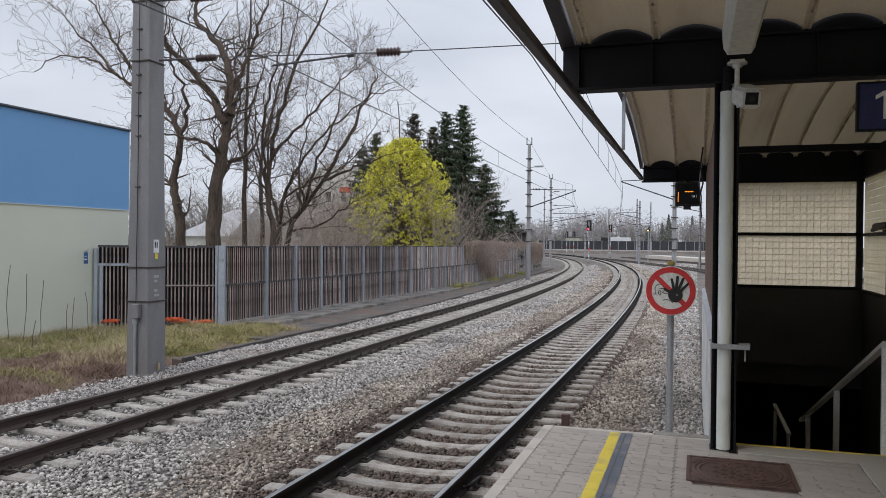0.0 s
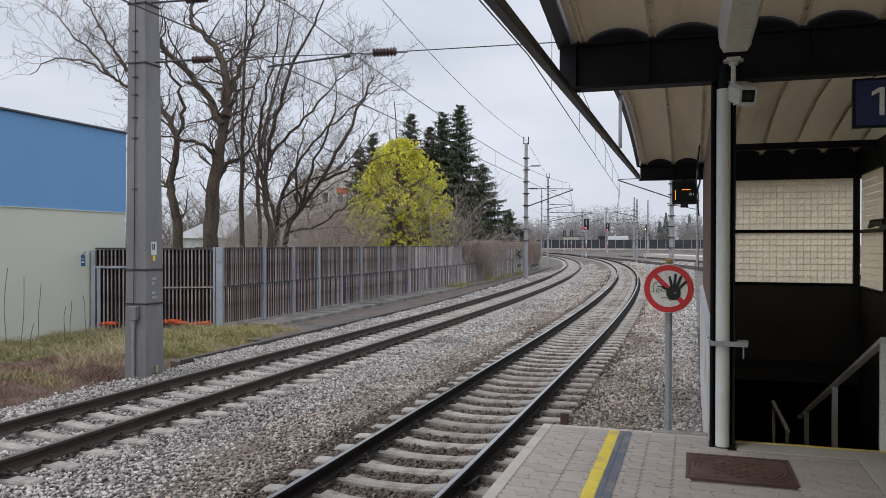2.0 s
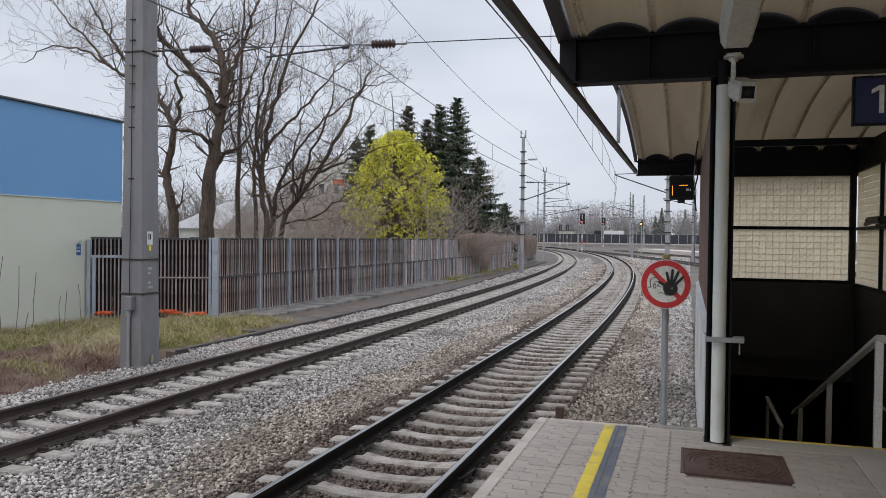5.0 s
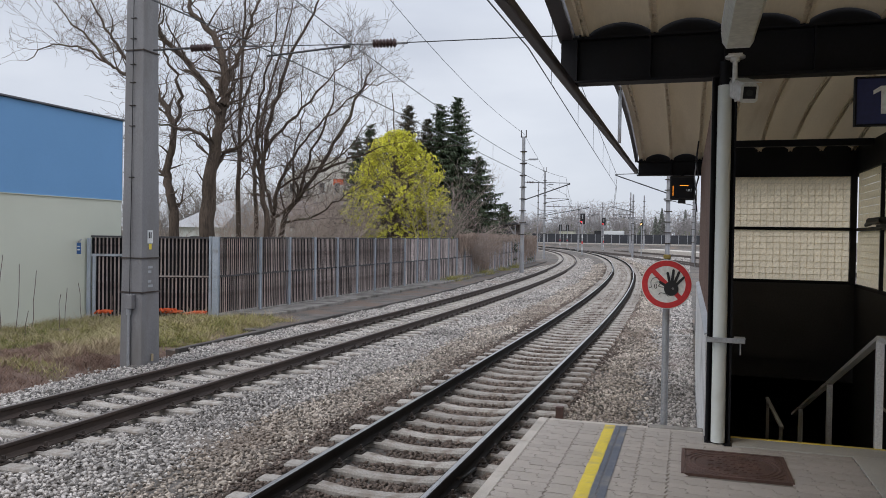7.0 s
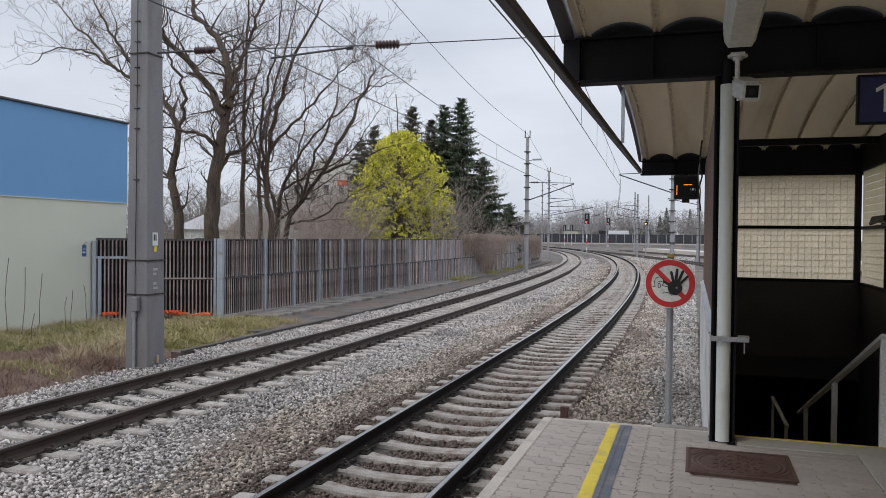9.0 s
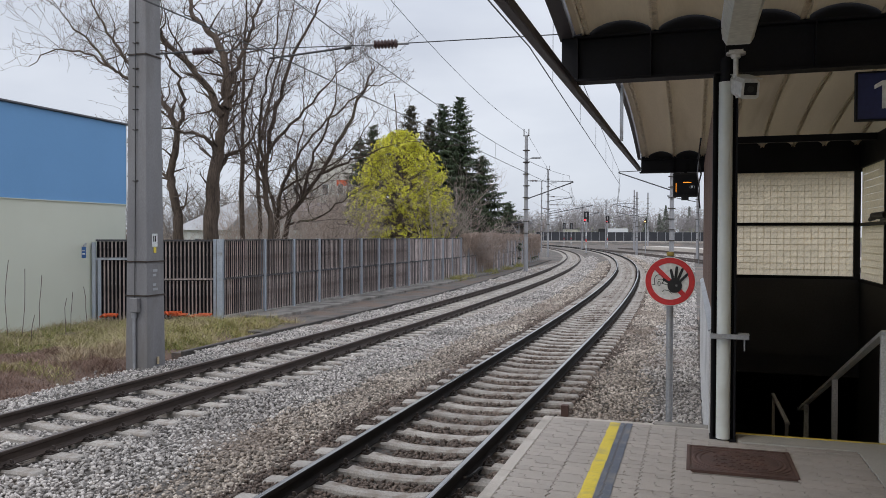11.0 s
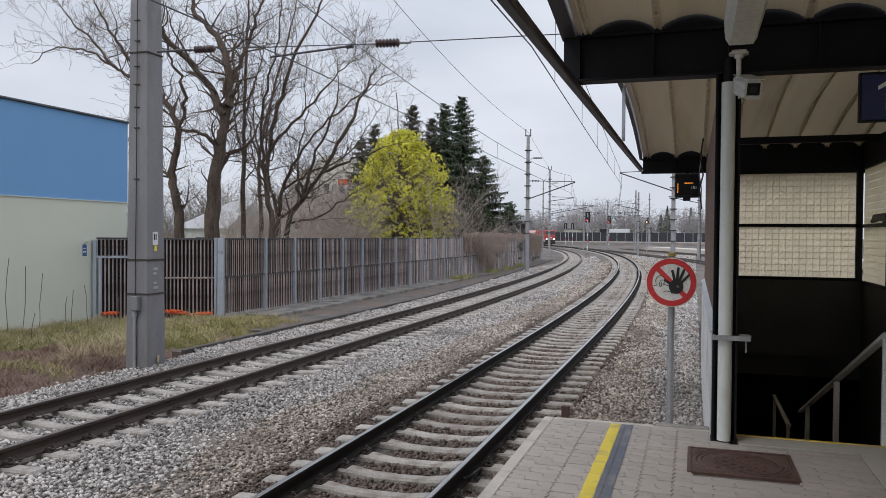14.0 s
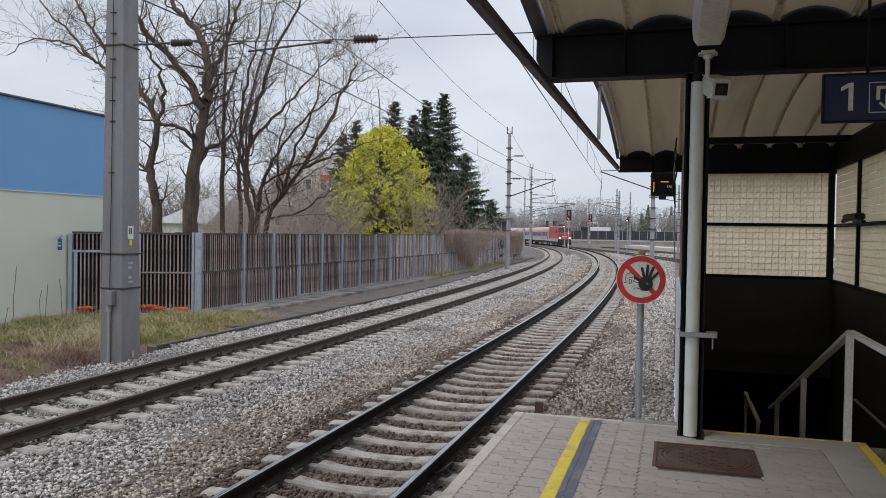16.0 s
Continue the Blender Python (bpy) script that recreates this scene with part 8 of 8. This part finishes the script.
def locomotive():
    t = thing("locomotive", pose(0, 0, 0), "red electric locomotive with grey lower band and lit headlights", "locomotive")
    low, high = 0.95, 4.02
    st = [(-7.55, 1.30, 1.0, 2.5), (-7.50, 1.36, 0.98, 2.6), (-6.95, 1.46, low, 3.85), (-6.6, 1.48, low, high), (6.6, 1.48, low, high), (6.95, 1.46, low, 3.85), (7.50, 1.36, 0.98, 2.6), (7.55, 1.30, 1.0, 2.5)]

    def hull(z0, z1, grow):
        v = []
        for y, w, a, b in st:
            lo, hi = max(a, z0), min(b, z1)
            hi = max(hi, lo + 0.02)
            taper = 0.93 if hi > 3.4 else 1.0
            v += [(-w - grow, y, lo), (w + grow, y, lo), ((w + grow) * taper, y, hi), (-(w + grow) * taper, y, hi)]
        n = len(st)
        return Shape().add(v, [(j * 4 + i, j * 4 + (i + 1) % 4, j * 4 + 4 + (i + 1) % 4, j * 4 + 4 + i) for j in range(n - 1) for i in range(4)] + [(0, 1, 2, 3), (4 * n - 4, 4 * n - 3, 4 * n - 2, 4 * n - 1)])
    part("body", hull(1.55, high, 0.0), M_LOCORED, t, "red body")
    part("lower_band", hull(low, 1.545, 0.012), M_COACHGREY, t, "grey lower band")
    part("roof", Shape().box(-1.25, 1.25, -6.3, 6.3, 4.0, 4.1, 0.04), M_COACHGREY, t, "grey roof")
    part("underframe", Shape().box(-1.3, 1.3, -7.3, 7.3, 0.55, 0.94).box(-1.35, 1.35, -7.75, -7.45, 0.30, 1.0, 0.05), M_TRAINDARK, t)
    wm = Matrix.Translation((0, -7.225, 3.225)) @ Matrix.Rotation(radians(-23.7), 4, "X")
    part("windscreen", Shape().box(-1.22, -0.04, -0.04, 0.05, -0.47, 0.50, 0.02).box(0.04, 1.22, -0.04, 0.05, -0.47, 0.50, 0.02).turned(wm), M_TRAINGLASS, t, "dark windscreen")
    part("front_valance", Shape().box(-1.34, 1.34, -7.60, -7.555, 0.98, 1.42, 0.01), M_TRAINDARK, t, "dark lower front")
    part("front_stripe", Shape().box(-1.33, 1.33, -7.585, -7.553, 1.44, 1.56, 0.005), M_COACHGREY, t, "pale stripe across the front")
    part("roof_gear", Shape().box(-0.5, 0.5, -6.0, -5.2, 4.101, 4.4, 0.03).box(-0.35, 0.35, -1.5, 1.5, 4.101, 4.36, 0.03), M_TRAINDARK, t, "dark roof equipment")
    part("side_window", Shape().box(-1.50, 1.50, -6.55, -5.9, 2.7, 3.45, 0.02), M_TRAINGLASS, t)
    part("grille", Shape().box(-1.492, 1.492, -4.5, 4.5, 2.75, 3.35, 0.02), M_LOCORED, t)
    part("white_mark", Shape().box(-0.45, 0.45, -7.58, -7.551, 1.85, 2.12), M_WHITE, t)
    for x, z, y in ((-0.98, 1.68, -7.6), (0.98, 1.68, -7.6), (0.0, 3.93, -6.83)):
        part("headlight", Shape().tube((x, y - 0.06, z), (x, y, z), 0.15, n=14), M_HEADLIGHT, t, "lit headlight")
    for x in (-0.87, 0.87):
        part("buffer", Shape().tube((x, -8.05, 0.78), (x, -7.75, 0.78), 0.10, n=10).tube((x, -8.1, 0.78), (x, -8.05, 0.78), 0.22, n=14), M_TRAINDARK, t)
    for y, upr in ((-4.6, False), (4.6, True)):
        p = Shape()
        if upr:
            p.path([(0, y, 4.0), (0, y + 1.0, 4.9), (0, y - 0.2, 5.72)], 0.04, 6).tube((-0.8, y - 0.2, 5.72), (0.8, y - 0.2, 5.72), 0.04, n=6)
        else:
            p.path([(0, y - 0.9, 4.25), (0, y + 0.9, 4.30)], 0.04, 6).tube((-0.8, y - 0.7, 4.36), (0.8, y - 0.7, 4.36), 0.04, n=6)
        p.box(-0.5, 0.5, y - 0.6, y + 0.6, 4.08, 4.14).tube((-0.4, y, 3.98), (-0.4, y, 4.08), 0.06, n=6).tube((0.4, y, 3.98), (0.4, y, 4.08), 0.06, n=6)
        part("pantograph", p, M_TRAINDARK, t)
    for y in (-3.9, 3.9):
        bogie(t, y)
    return t


def coach():
    t = thing("railway_coach", pose(0, 0, 0), "grey passenger coach with a reddish roof line and dark windows", "railway coach", group="coaches of the train")
    part("body", Shape().box(-1.42, 1.42, -13.05, 13.05, 0.95, 3.15, 0.06), M_COACHGREY, t, "pale grey body")
    prof = [(-1.42, 3.152), (1.42, 3.152), (1.36, 3.5), (1.0, 3.85), (0.5, 4.02), (-0.5, 4.02), (-1.0, 3.85), (-1.36, 3.5)]
    part("roof", Shape().sweep(prof, [(Vector((0, y, 0)), Vector((1, 0, 0)), Vector((0, 0, 1))) for y in (-13.05, 13.05)]), M_COACHROOF, t, "reddish roof")
    part("underframe", Shape().box(-1.25, 1.25, -12.6, 12.6, 0.5, 0.94), M_TRAINDARK, t)
    part("red_band", Shape().box(-1.432, 1.432, -13.0, 13.0, 1.0, 1.28), M_COACHROOF, t)
    for k in range(11):
        y = -10.4 + 2.08 * k
        part("window", Shape().box(-1.428, 1.428, y - 0.72, y + 0.72, 2.0, 2.85), M_TRAINGLASS, t)
    for y in (-12.2, 12.2):
        part("door", Shape().box(-1.434, 1.434, y - 0.42, y + 0.42, 1.29, 3.0), M_LOCORED, t)
    part("gangway", Shape().box(-0.6, 0.6, 13.06, 13.35, 1.1, 3.3), M_BLACK, t)
    for y in (-9.5, 9.5):
        bogie(t, y)
    return t

# ---------------------------------------------------------------- what moves
SPEED, FRONT_AT_END = 25.3, 158.0


def on_track(s, half):
    """The pose of a vehicle whose middle is s metres along the right track."""
    a, _ = along("right", s - half)
    b, _ = along("right", s + half)
    m = (a + b) / 2
    return pose(m.x, m.y, RAIL_Z + 0.002, 0, 0, math.degrees(math.atan2(-(b.x - a.x), b.y - a.y)))


def motions():
    times = [0.5 * k for k in range(33)]
    loco = locomotive()
    first = coach()
    coaches = [first] + [copy_thing(first, pose(0, 0, 0)) for _ in range(5)]
    walk(loco, [(t, on_track(FRONT_AT_END + 8.0 + (16 - t) * SPEED, 3.9)) for t in times])
    for k, c in enumerate(coaches):
        walk(c, [(t, on_track(FRONT_AT_END + 16.3 + 13.4 + 26.6 * k + (16 - t) * SPEED, 9.5)) for t in times])


motions()
